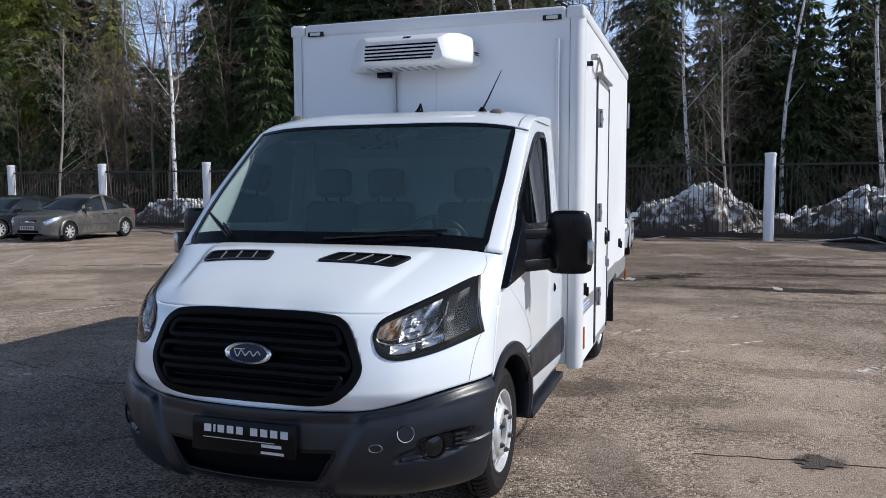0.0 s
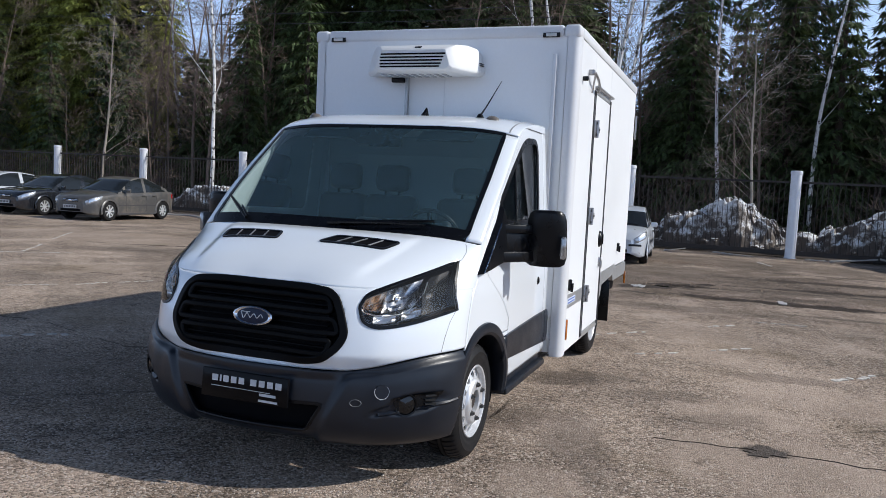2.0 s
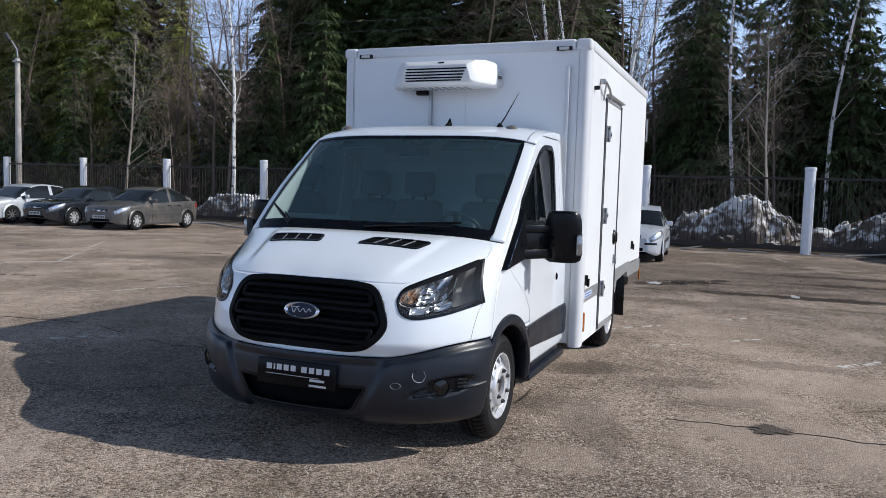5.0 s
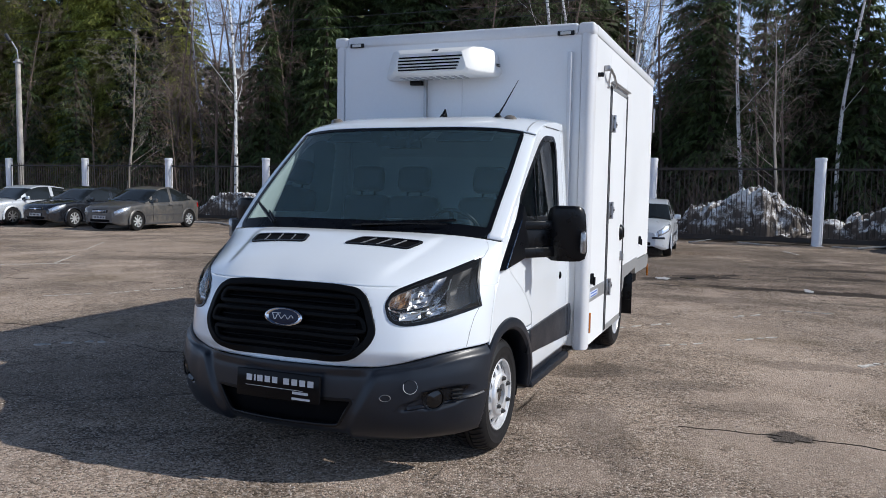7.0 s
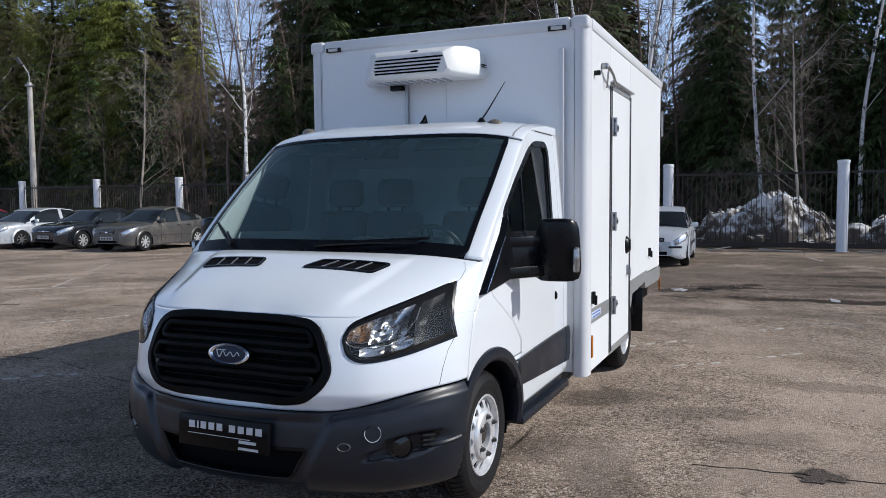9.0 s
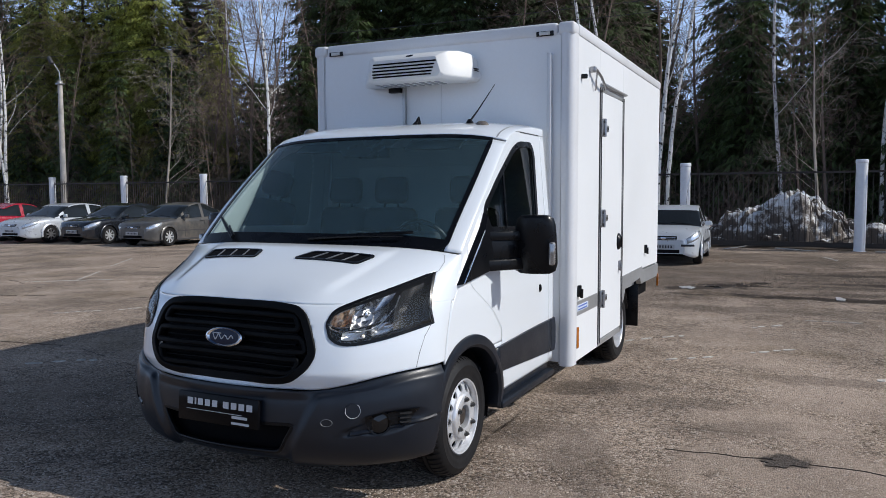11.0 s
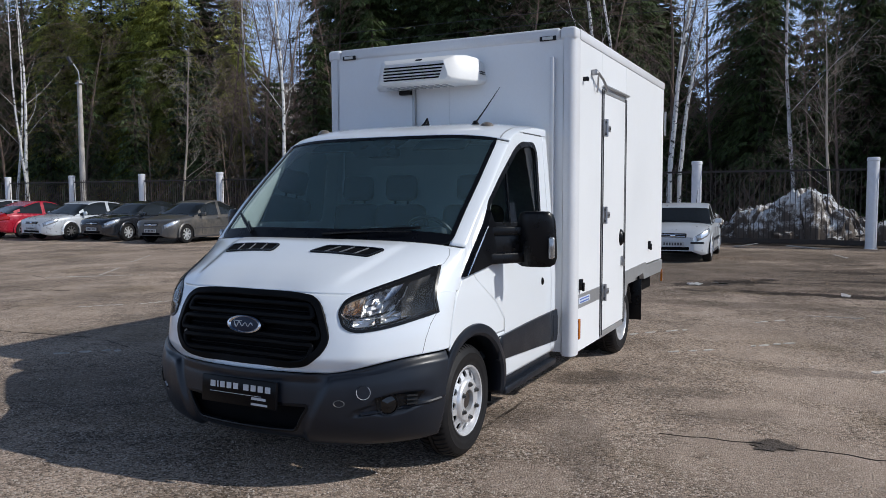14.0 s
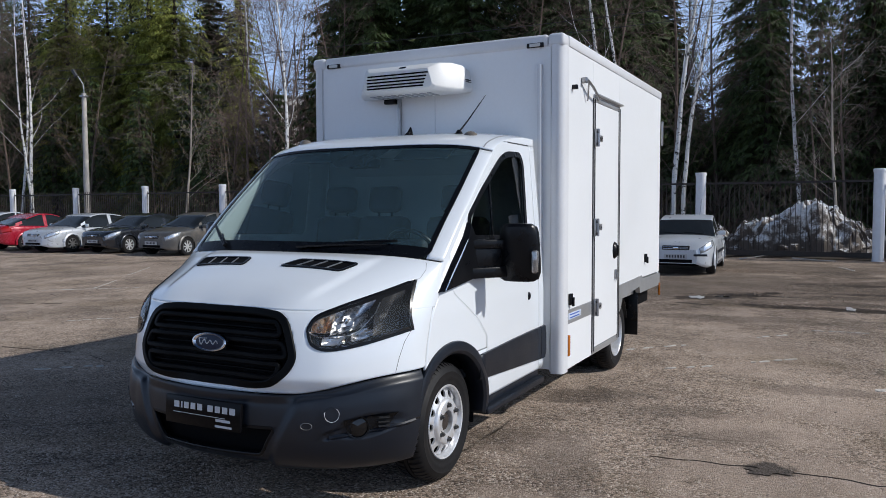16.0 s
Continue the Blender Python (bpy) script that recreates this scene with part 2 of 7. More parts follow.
WHITE = mat("white_paint", (0.755, 0.795, 0.835), 0.30, vary=0.006, coat=1.0, rough_vary=0.01, dirt=(0.6, 0.58, 0.55), dirt_amount=0.015)
BOXW = mat("white_panel", (0.75, 0.765, 0.78), 0.42, vary=0.02, scale=1.2, dirt=(0.55, 0.53, 0.50), dirt_amount=0.10, dirt_scale=1.2)
FRIDGEW = mat("white_plastic", (0.70, 0.70, 0.69), 0.40, vary=0.03)
BOXTRIM = mat("white_profile", (0.66, 0.67, 0.69), 0.38, vary=0.04, dirt=(0.4, 0.38, 0.35), dirt_amount=0.2)
GREYALU = mat("grey_aluminium", (0.42, 0.43, 0.44), 0.42, 0.6, vary=0.1, scale=4, dirt=(0.2, 0.18, 0.16), dirt_amount=0.3)
SEAMS = mat("dark_seal", (0.05, 0.05, 0.055), 0.6)
PLASTIC = mat("grey_textured_plastic", (0.0065, 0.0095, 0.0160), 0.36, spec=0.45, vary=0.10, scale=5, fine=300, bump=0.0006)
BLACK = mat("black_plastic", (0.004, 0.0045, 0.006), 0.30, vary=0.1, fine=250, bump=0.0003, spec=0.25)
DEEP = mat("deep_black", (0.003, 0.003, 0.004), 0.8, spec=0.1)
GRILLE = mat("satin_black_grille", (0.0030, 0.0034, 0.0042), 0.5, spec=0.09)
RUBBER = mat("tyre_rubber", (0.007, 0.007, 0.008), 0.60, spec=0.28, vary=0.25, bump=0.0008, dirt=(0.035, 0.030, 0.027), dirt_amount=0.2, dirt_scale=9)
SILVER = mat("silver_rim", (0.72, 0.73, 0.75), 0.38, 0.55, vary=0.08, dirt=(0.25, 0.22, 0.19), dirt_amount=0.35, dirt_scale=14)
STEEL = mat("dull_steel", (0.36, 0.36, 0.37), 0.38, 0.9, vary=0.2, scale=20)
CHROME = mat("chrome", (0.75, 0.76, 0.78), 0.12, 1.0, vary=0.02)
AMBER = mat("amber_lens", (0.42, 0.13, 0.015), 0.25)
BLUE = mat("navy_enamel", (0.006, 0.010, 0.030), 0.3, spec=0.3)
PRINT = mat("silver_print", (0.55, 0.56, 0.58), 0.5)
# teal veil over the windscreen paints the sky mirrored in it
GLASS = glass_mat("windscreen_glass", (0.70, 0.88, 0.90), gloss_ior=1.55, veil=0.085, veil_colour=(0.26, 0.46, 0.56))
SIDEGLASS = glass_mat("tinted_side_glass", (0.45, 0.50, 0.50))
# grey veil stands for sky shine on the lens
LENS = glass_mat("clear_lens", (0.95, 0.95, 0.95), 1.5, veil=0.016, veil_colour=(0.55, 0.55, 0.56))
LAMPGLASS = mat("milky_lens", (0.52, 0.52, 0.50), 0.15, coat=0.5)
REFLECT = mat("lamp_reflector", (0.75, 0.76, 0.78), 0.30, 1.0, vary=0.05)
GREYREF = mat("smoky_reflector", (0.60, 0.61, 0.63), 0.22, 1.0, vary=0.15, scale=30)
WARMREF = mat("warm_reflector", (0.90, 0.66, 0.46), 0.2, 1.0, vary=0.05)
FOGLENS = mat("dark_fog_lens", (0.006, 0.006, 0.007), 0.05, spec=0.5)
HOUSING = mat("lamp_housing", (0.014, 0.015, 0.017), 0.4, spec=0.15)
FABRIC = mat("dark_seat_cloth", (0.008, 0.009, 0.011), 0.9, bump=0.001, fine=180)
DASH = mat("dashboard_plastic", (0.030, 0.033, 0.037), 0.55, fine=200, bump=0.0004)
PALELINER = mat("pale_grey_lining", (0.40, 0.43, 0.43), 0.75)
LINER = mat("pale_liner", (0.36, 0.38, 0.38), 0.8)
ASPHALT = ground_mat()
LINEPAINT = mat("worn_line_paint", (0.58, 0.55, 0.51), 0.85, vary=0.35, scale=20, bump=0.002, dirt=(0.20, 0.17, 0.15), dirt_amount=0.75, dirt_scale=14)
POSTW = mat("white_post_paint", (0.74, 0.75, 0.78), 0.6, vary=0.06, dirt=(0.45, 0.42, 0.38), dirt_amount=0.2, dirt_scale=5)
FENCE = mat("black_fence_iron", (0.028, 0.022, 0.019), 0.65, vary=0.3, dirt=(0.06, 0.035, 0.02), dirt_amount=0.5, dirt_scale=9)


def snow_mat(name, share):
    """Old dirty snow: paler on up-facing and high parts, browner on steep and low ones, broken by noise; share shifts
    it browner.
    """
    m = mat(name, (0.80, 0.80, 0.80), 0.85, vary=0.22, scale=9.0, fine=40, bump=0.03)
    n, lk = m.node_tree.nodes, m.node_tree.links
    b = n["Principled BSDF"]
    co, ge = n.new("ShaderNodeTexCoord"), n.new("ShaderNodeNewGeometry")
    total = None
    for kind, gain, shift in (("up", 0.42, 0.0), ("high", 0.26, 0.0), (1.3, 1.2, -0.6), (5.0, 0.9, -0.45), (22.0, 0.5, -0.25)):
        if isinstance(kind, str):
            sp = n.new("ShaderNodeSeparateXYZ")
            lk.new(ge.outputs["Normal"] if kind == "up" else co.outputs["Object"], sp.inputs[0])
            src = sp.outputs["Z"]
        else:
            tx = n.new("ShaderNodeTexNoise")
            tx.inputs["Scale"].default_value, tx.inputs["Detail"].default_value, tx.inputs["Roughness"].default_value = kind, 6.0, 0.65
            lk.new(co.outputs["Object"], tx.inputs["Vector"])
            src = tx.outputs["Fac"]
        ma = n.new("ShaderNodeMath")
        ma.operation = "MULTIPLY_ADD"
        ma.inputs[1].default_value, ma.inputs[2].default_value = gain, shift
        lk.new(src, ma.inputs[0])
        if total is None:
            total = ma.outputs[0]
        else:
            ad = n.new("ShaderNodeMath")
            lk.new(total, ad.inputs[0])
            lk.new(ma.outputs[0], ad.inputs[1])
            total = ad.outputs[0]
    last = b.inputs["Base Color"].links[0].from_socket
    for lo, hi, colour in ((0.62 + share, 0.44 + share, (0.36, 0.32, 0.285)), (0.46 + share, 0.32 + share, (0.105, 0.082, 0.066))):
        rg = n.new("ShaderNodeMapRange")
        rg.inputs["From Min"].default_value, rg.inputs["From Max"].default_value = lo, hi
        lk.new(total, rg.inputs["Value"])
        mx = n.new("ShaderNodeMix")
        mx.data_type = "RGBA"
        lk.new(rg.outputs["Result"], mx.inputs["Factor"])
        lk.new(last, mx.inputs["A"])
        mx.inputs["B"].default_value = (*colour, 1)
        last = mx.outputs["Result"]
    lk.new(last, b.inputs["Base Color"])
    return m


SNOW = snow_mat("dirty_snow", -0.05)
SNOW_LOW = snow_mat("browner_snow", 0.08)
BARK = mat("spruce_bark", (0.060, 0.046, 0.036), 0.95, vary=0.4, scale=3, fine=30, bump=0.02)
TWIG = mat("bare_twigs", (0.165, 0.120, 0.095), 0.9, vary=0.3, piece=0.25)
# lighter copy of the bare twigs, with sunlight put into the colour
SUNLIT_TWIG = mat("sunlit_grey_branches", (0.36, 0.315, 0.265), 0.9, vary=0.3, scale=3)
PALEBARK = mat("birch_bark", (0.66, 0.65, 0.63), 0.85, vary=0.15, scale=2, fine=14, dirt=(0.03, 0.027, 0.025), dirt_amount=1.0, dirt_scale=5.5, dirt_from=0.53, dirt_span=0.08)
NEEDLE = mat("spruce_needles", (0.080, 0.118, 0.042), 0.7, vary=0.35, scale=0.7, fine=6, piece=0.25, island=0.5)
NEEDLE2 = mat("yellowish_spruce_needles", (0.33, 0.35, 0.085), 0.7, vary=0.35, scale=0.7, fine=6, piece=0.2, island=0.6)


def let_light_through(m, share):
    """Needles also pass light from behind."""
    n, lk = m.node_tree.nodes, m.node_tree.links
    b = n["Principled BSDF"]
    tr, mx = n.new("ShaderNodeBsdfTranslucent"), n.new("ShaderNodeMixShader")
    lk.new(b.inputs["Base Color"].links[0].from_socket, tr.inputs["Color"])
    mx.inputs["Fac"].default_value = share
    lk.new(b.outputs[0], mx.inputs[1])
    lk.new(tr.outputs[0], mx.inputs[2])
    lk.new(mx.outputs[0], n["Material Output"].inputs["Surface"])


let_light_through(NEEDLE, 0.30)
let_light_through(NEEDLE2, 0.45)


# ---- mesh tools ----
def part(name, bm, material, parent=None, label="", sharp=35.0, solid=0.0, bevel=0.0):
    """Links a bmesh as one mesh object, under a thing or a part."""
    me = bpy.data.meshes.new(name)
    bmesh.ops.recalc_face_normals(bm, faces=bm.faces[:]) if len(bm.faces) < 60000 else None
    bm.to_mesh(me)
    bm.free()
    for m in (material if isinstance(material, (list, tuple)) else [material]):
        me.materials.append(m)
    me.polygons.foreach_set("use_smooth", [True] * len(me.polygons))
    me.set_sharp_from_angle(angle=radians(sharp))
    ob = new(name, me)
    if parent:
        ob.parent = parent
    if label:
        ob["label"] = label
    if solid:
        md = ob.modifiers.new("thickness", "SOLIDIFY")
        md.thickness, md.offset = solid, -1
    if bevel:
        md = ob.modifiers.new("edge", "BEVEL")
        md.width, md.segments, md.limit_method, md.angle_limit = bevel, 2, "ANGLE", radians(40)
    return ob


def root(name, label, category, m=None, group="", kind=""):
    ob = new(name)
    ob.empty_display_size = 0.2
    if m is not None:
        ob.matrix_basis = m
    return tagged(ob, label, category, group, kind)


def add_box(bm, c, size, m=None, bev=0.0, seg=2):
    """A box by centre and size, with rounded edges."""
    b2 = bmesh.new()
    bmesh.ops.create_cube(b2, size=1.0)
    for v in b2.verts:
        v.co = Vector((v.co.x * size[0], v.co.y * size[1], v.co.z * size[2]))
    if bev:
        bmesh.ops.bevel(b2, geom=b2.edges[:], offset=bev, segments=seg, profile=0.5, affect="EDGES")
    t = Matrix.Translation(c) @ (m if m is not None else Matrix())
    join(bm, b2, t)
    return bm


def join(bm, b2, t=Matrix()):
    vs = {v: bm.verts.new(t @ v.co) for v in b2.verts}
    for f in b2.faces:
        g = bm.faces.new([vs[v] for v in f.verts])
        g.material_index = f.material_index
    b2.free()


def add_tube(bm, pts, r, sides=6, caps=True):
    """A round tube along points; r is one radius or one for each point."""
    rs = [r] * len(pts) if isinstance(r, (int, float)) else r
    pts = [Vector(p) for p in pts]
    rings, ref = [], None
    for i, p in enumerate(pts):
        d = (pts[min(i + 1, len(pts) - 1)] - pts[max(i - 1, 0)]).normalized()
        if ref is None:
            ref = d.orthogonal().normalized()
        ref = (ref - d * ref.dot(d)).normalized()
        side = d.cross(ref)
        rings.append([bm.verts.new(p + (ref * math.cos(a) + side * math.sin(a)) * rs[i])
                      for a in (2 * math.pi * k / sides for k in range(sides))])
    for a, b in zip(rings, rings[1:]):
        for k in range(sides):
            bm.faces.new((a[k], a[(k + 1) % sides], b[(k + 1) % sides], b[k]))
    if caps:
        bm.faces.new(rings[0][::-1])
        bm.faces.new(rings[-1])
    return bm


def add_lathe(bm, prof, m=Matrix(), segs=32, skip=None, closed=False):
    """Revolves (radius, height) pairs about the x axis; skip(ring, segment) leaves a face out."""
    rings = []
    for r, h in prof:
        rings.append([bm.verts.new(m @ Vector((h, r * math.cos(a), r * math.sin(a)))) for a in (2 * math.pi * k / segs for k in range(segs))])
    pairs = list(zip(rings, rings[1:])) + ([(rings[-1], rings[0])] if closed else [])
    for i, (a, b) in enumerate(pairs):
        for k in range(segs):
            if skip and skip(i, k):
                continue
            bm.faces.new((a[k], a[(k + 1) % segs], b[(k + 1) % segs], b[k]))
    return rings


def add_disc(bm, c, normal, r, segs=24, rx=None):
    n = Vector(normal).normalized()
    a = n.orthogonal().normalized()
    b = n.cross(a)
    bm.faces.new([bm.verts.new(Vector(c) + (a * math.cos(t) + b * math.sin(t)) * r) for t in (2 * math.pi * k / segs for k in range(segs))])


def add_sweep(bm, pts, normals, w, h, closed=False):
    """A bar of width w and height h along points that lie on a surface with the given normals; it stands on the surface."""
    k = len(pts)
    rings = []
    for i in range(k):
        p, q = (pts[(i - 1) % k], pts[(i + 1) % k]) if closed else (pts[max(i - 1, 0)], pts[min(i + 1, k - 1)])
        d = (q - p).normalized()
        nn = normals[i]
        s = d.cross(nn).normalized()
        e = min(w, h) * 0.25
        prof = ((-w / 2, -h * 0.3), (-w / 2, h - e), (-w / 2 + e, h), (w / 2 - e, h), (w / 2, h - e), (w / 2, -h * 0.3))
        rings.append([bm.verts.new(pts[i] + s * a + nn * b) for a, b in prof])
    m = 6
    for i in range(k if closed else k - 1):
        a, b = rings[i], rings[(i + 1) % k]
        for j in range(m):
            bm.faces.new((a[j], a[(j + 1) % m], b[(j + 1) % m], b[j]))
    if not closed:
        bm.faces.new(rings[0])
        bm.faces.new(rings[-1][::-1])


def grid(bm, rows):
    """Quads over rows of points."""
    vs = [[bm.verts.new(p) for p in r] for r in rows]
    for a, b in zip(vs, vs[1:]):
        for i in range(len(a) - 1):
            bm.faces.new((a[i], a[i + 1], b[i + 1], b[i]))
    return vs


def cut_clean(bm, test, line, to2, to3):
    """Deletes the faces whose centre passes the test and draws the hole's edge onto the outline."""
    gone = [f for f in bm.faces if test(f.calc_center_median())]
    dead = set(gone)
    rim = {v for f in gone for v in f.verts if any(g not in dead for g in v.link_faces)}
    pts = np.array(dense(line, 0.004))
    for v in rim:
        q = to2(v.co)
        k = int(np.argmin((pts[:, 0] - q[0]) ** 2 + (pts[:, 1] - q[1]) ** 2))
        if math.hypot(pts[k][0] - q[0], pts[k][1] - q[1]) < 0.03:
            v.co = to3(v.co, *pts[k])
    bmesh.ops.delete(bm, geom=gone, context="FACES")


def inside(x, y, poly):
    c = False
    for (x1, y1), (x2, y2) in zip(poly, poly[1:] + poly[:1]):
        if (y1 > y) != (y2 > y) and x < (x2 - x1) * (y - y1) / (y2 - y1) + x1:
            c = not c
    return c


def rounded(poly, r, seg=4):
    """A closed outline with its corners rounded by r."""
    out, k = [], len(poly)
    for i in range(k):
        p, a, b = Vector(poly[i]), Vector(poly[i - 1]), Vector(poly[(i + 1) % k])
        ra = min(r, (a - p).length * 0.45, (b - p).length * 0.45)
        s, e = p + (a - p).normalized() * ra, p + (b - p).normalized() * ra
        for j in range(seg + 1):
            t = j / seg
            q = s * (1 - t) ** 2 + p * 2 * t * (1 - t) + e * t * t
            out.append((q.x, q.y))
    return out


def dense(poly, step, closed=True):
    out, k = [], len(poly)
    for i in range(k if closed else k - 1):
        a, b = Vector(poly[i]), Vector(poly[(i + 1) % k])
        m = max(1, int((b - a).length / step))
        out += [tuple(a + (b - a) * j / m) for j in range(m)]
    return out if closed else out + [tuple(poly[-1])]


def smooth01(a, b, x):
    t = min(max((x - a) / (b - a), 0), 1)
    return t * t * (3 - 2 * t)


def curve(rows, t):
    """Catmull-Rom through rows at t in 0..1."""
    k = len(rows) - 1
    i = min(int(t * k), k - 1)
    f = t * k - i
    p = [np.array(rows[min(max(j, 0), k)], float) for j in (i - 1, i, i + 1, i + 2)]
    if i == 0:
        p[0] = 2 * p[1] - p[2]
    if i == k - 1:
        p[3] = 2 * p[2] - p[1]
    return 0.5 * (2 * p[1] + (p[2] - p[0]) * f + (2 * p[0] - 5 * p[1] + 4 * p[2] - p[3]) * f * f + (3 * p[1] - p[0] - 3 * p[2] + p[3]) * f ** 3)


# ---- ground ----
bm = bmesh.new()
steps = [-400, -120, -60, -40] + [round(-30 + 0.75 * i, 3) for i in range(81)] + [40, 60, 120, 400]
rows = []
for y in steps:
    row = []
    for x in steps:
        near = abs(x) < 31 and abs(y) < 31
        h = 0.012 * noise.noise(Vector((x * 0.22, y * 0.22, 3.1))) if near else 0.0
        if near and -3 < x < 4 and -2 < y < 7:
            h *= 0.2
        row.append(Vector((x, y, h - 0.004)))
    rows.append(row)
grid(bm, rows)
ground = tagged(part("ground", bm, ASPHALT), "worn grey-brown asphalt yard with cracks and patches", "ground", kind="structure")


def blotch(name, x, y, rx, ry, turn, material, label, category, z=0.004, ragged=0.35, seed=0, k=36):
    """A thin ragged patch that lies on the ground."""
    bm = bmesh.new()
    ring = []
    for i in range(k):
        a = 2 * math.pi * i / k
        r = 1 + ragged * noise.noise(Vector((math.cos(a) * 1.7 + seed * 7.3, math.sin(a) * 1.7, seed))) * 1.6
        ring.append(Vector((math.cos(a) * rx * r, math.sin(a) * ry * r, 0)))
    top = [bm.verts.new(p + Vector((0, 0, z))) for p in ring]
    low = [bm.verts.new(p * 1.03 + Vector((0, 0, -0.02))) for p in ring]
    bm.faces.new(top)
    for i in range(k):
        bm.faces.new((low[i], low[(i + 1) % k], top[(i + 1) % k], top[i]))
    ob = part(name, bm, material)
    ob.matrix_basis = pose(x, y, 0, 0, 0, turn)
    return tagged(ob, label, category, kind="structure")


# ---- marks on the yard: wet patches, puddles, worn paint, cracks ----
PUDDLE = mat("puddle_water", (0.012, 0.011, 0.010), 0.04, vary=0.1, spec=0.6, rough_vary=0.02)
TAR = mat("tar_fill", (0.115, 0.090, 0.073), 0.95, vary=0.3, scale=10, fine=120, bump=0.002)
ICE = mat("pale_melting_ice", (0.46, 0.46, 0.46), 0.35, vary=0.25, scale=9, fine=50, bump=0.01, dirt=(0.3, 0.27, 0.24), dirt_amount=0.5, dirt_scale=8)
blotch("melting_ice", 0.78, 11.10, 0.10, 0.14, 25, ICE, "thin pale patch of melting ice on asphalt", "ice", 0.007, 0.8, 3, 60)
blotch("puddle", 1.20, 11.32, 0.10, 0.07, 15, PUDDLE, "small shallow puddle reflecting the sky", "puddle", 0.007, 0.7, 9, 60)
blotch("melting_ice", 3.18, 10.37, 0.075, 0.20, 0, ICE, "thin pale patch of melting ice on asphalt", "ice", 0.010, 0.5, 4)


def worn_line(p, q, w, seed, label="worn white paint mark on the asphalt"):
    """Flakes of old paint along a line."""
    r2 = random.Random(seed)
    bm = bmesh.new()
    p, q = Vector((*p, 0)), Vector((*q, 0))
    d = (q - p).normalized()
    s = Vector((-d.y, d.x, 0))
    t = 0.0
    while t < (q - p).length:
        l = r2.uniform(0.04, 0.16)
        c = p + d * (t + l / 2) + s * r2.uniform(-0.4, 0.4) * w
        ring = [c + d * math.cos(a) * l * r2.uniform(0.35, 0.6) + s * math.sin(a) * w * r2.uniform(0.2, 0.6) for a in np.linspace(0, 6.283, 8)[:-1]]
        top = [bm.verts.new(v + Vector((0, 0, 0.0035))) for v in ring]
        low = [bm.verts.new(v + Vector((0, 0, -0.02))) for v in ring]
        bm.faces.new(top)
        for i in range(7):
            bm.faces.new((low[i], low[(i + 1) % 7], top[(i + 1) % 7], top[i]))
        t += l * r2.uniform(0.7, 1.6)
    return tagged(part("paint_mark", bm, LINEPAINT), label, "paint mark", group="worn parking lines", kind="structure")


for k, (p, q, w) in enumerate((((0.90, 5.55), (1.15, 5.85), 0.05), ((1.25, 5.93), (1.40, 6.13), 0.05), ((1.49, 4.72), (1.80, 5.00), 0.04), ((2.22, 5.43), (2.56, 5.74), 0.05), ((2.12, 7.06), (2.45, 7.42), 0.06), ((2.71, 7.93), (3.36, 8.01), 0.03),
                               ((3.34, 4.57), (3.75, 5.10), 0.09), ((3.03, 19.45), (3.28, 18.58), 0.08), ((-6.84, 4.22), (-6.48, 4.69), 0.05), ((-6.28, 4.83), (-6.13, 5.29), 0.05), ((-6.03, 5.39), (-5.80, 5.80), 0.04),
                               ((-10.98, 6.71), (-10.37, 7.25), 0.06), ((-10.37, 7.25), (-9.68, 7.84), 0.05), ((-10.38, 7.45), (-11.34, 8.78), 0.05), ((-12.29, 9.92), (-13.61, 11.74), 0.05), ((-4.2, 1.9), (-3.7, 2.3), 0.08))):
    worn_line(p, q, w, k)


def crack(points, w, seed):
    """A thin filled crack that wanders along the points."""
    r2 = random.Random(seed)
    bm = bmesh.new()
    rows = []
    for i in range(len(points) - 1):
        a, b = Vector((*points[i], 0)), Vector((*points[i + 1], 0))
        s = Vector((-(b - a).y, (b - a).x, 0)).normalized()
        n = max(2, int((b - a).length / 0.05))
        for j in range(n):
            c = a.lerp(b, j / n) + s * (0.035 * noise.noise(Vector((seed, i * 5 + j * 0.25, 0))) + r2.uniform(-0.004, 0.004))
            ww = w * r2.uniform(0.25, 1.0)
            rows.append([c - s * ww + Vector((0, 0, -0.01)), c - s * ww * 0.9 + Vector((0, 0, 0.0025)), c + s * ww * 0.9 + Vector((0, 0, 0.0025)), c + s * ww + Vector((0, 0, -0.01))])
    run = []
    for i, row in enumerate(rows):
        run.append(row)
        if noise.noise(Vector((seed * 2.1, i * 0.11, 5.0))) < -0.08 or i == len(rows) - 1:
            if len(run) > 2:
                grid(bm, run)
            run = []
    return tagged(part("asphalt_crack", bm, TAR), "thin dark crack in the asphalt", "crack", group="cracks in the yard", kind="structure")


for k, (pts, w) in enumerate((([(1.95, 1.95), (2.42, 1.99), (2.66, 2.02), (2.93, 2.03), (3.3, 2.02), (4.2, 2.3)], 0.009), ([(-6.5, 2.4), (-4.5, 2.7), (-2.9, 2.2), (-2.0, 2.4)], 0.010),
                              ([(-3.6, 0.3), (-2.6, 0.6), (-1.9, 0.5)], 0.009), ([(-9.5, 5.2), (-7.6, 5.9), (-5.8, 6.2), (-4.0, 7.4)], 0.016), ([(-14, 9.4), (-10.5, 10.1), (-7.0, 11.8)], 0.02),                               ([(-12, 7.0), (-9.8, 6.2), (-8.2, 4.4), (-7.4, 2.6)], 0.015))):
    crack(pts, w * 0.11, k * 3.7)
blotch("pothole", 2.66, 2.00, 0.12, 0.095, 8, mat("broken_asphalt", (0.085, 0.066, 0.053), 0.95, vary=0.75, scale=24, fine=70, bump=0.03, dirt=(0.02, 0.017, 0.015), dirt_amount=0.9, dirt_scale=30), "small pothole of broken dark asphalt", "pothole", 0.003, 0.6, 12, 48)
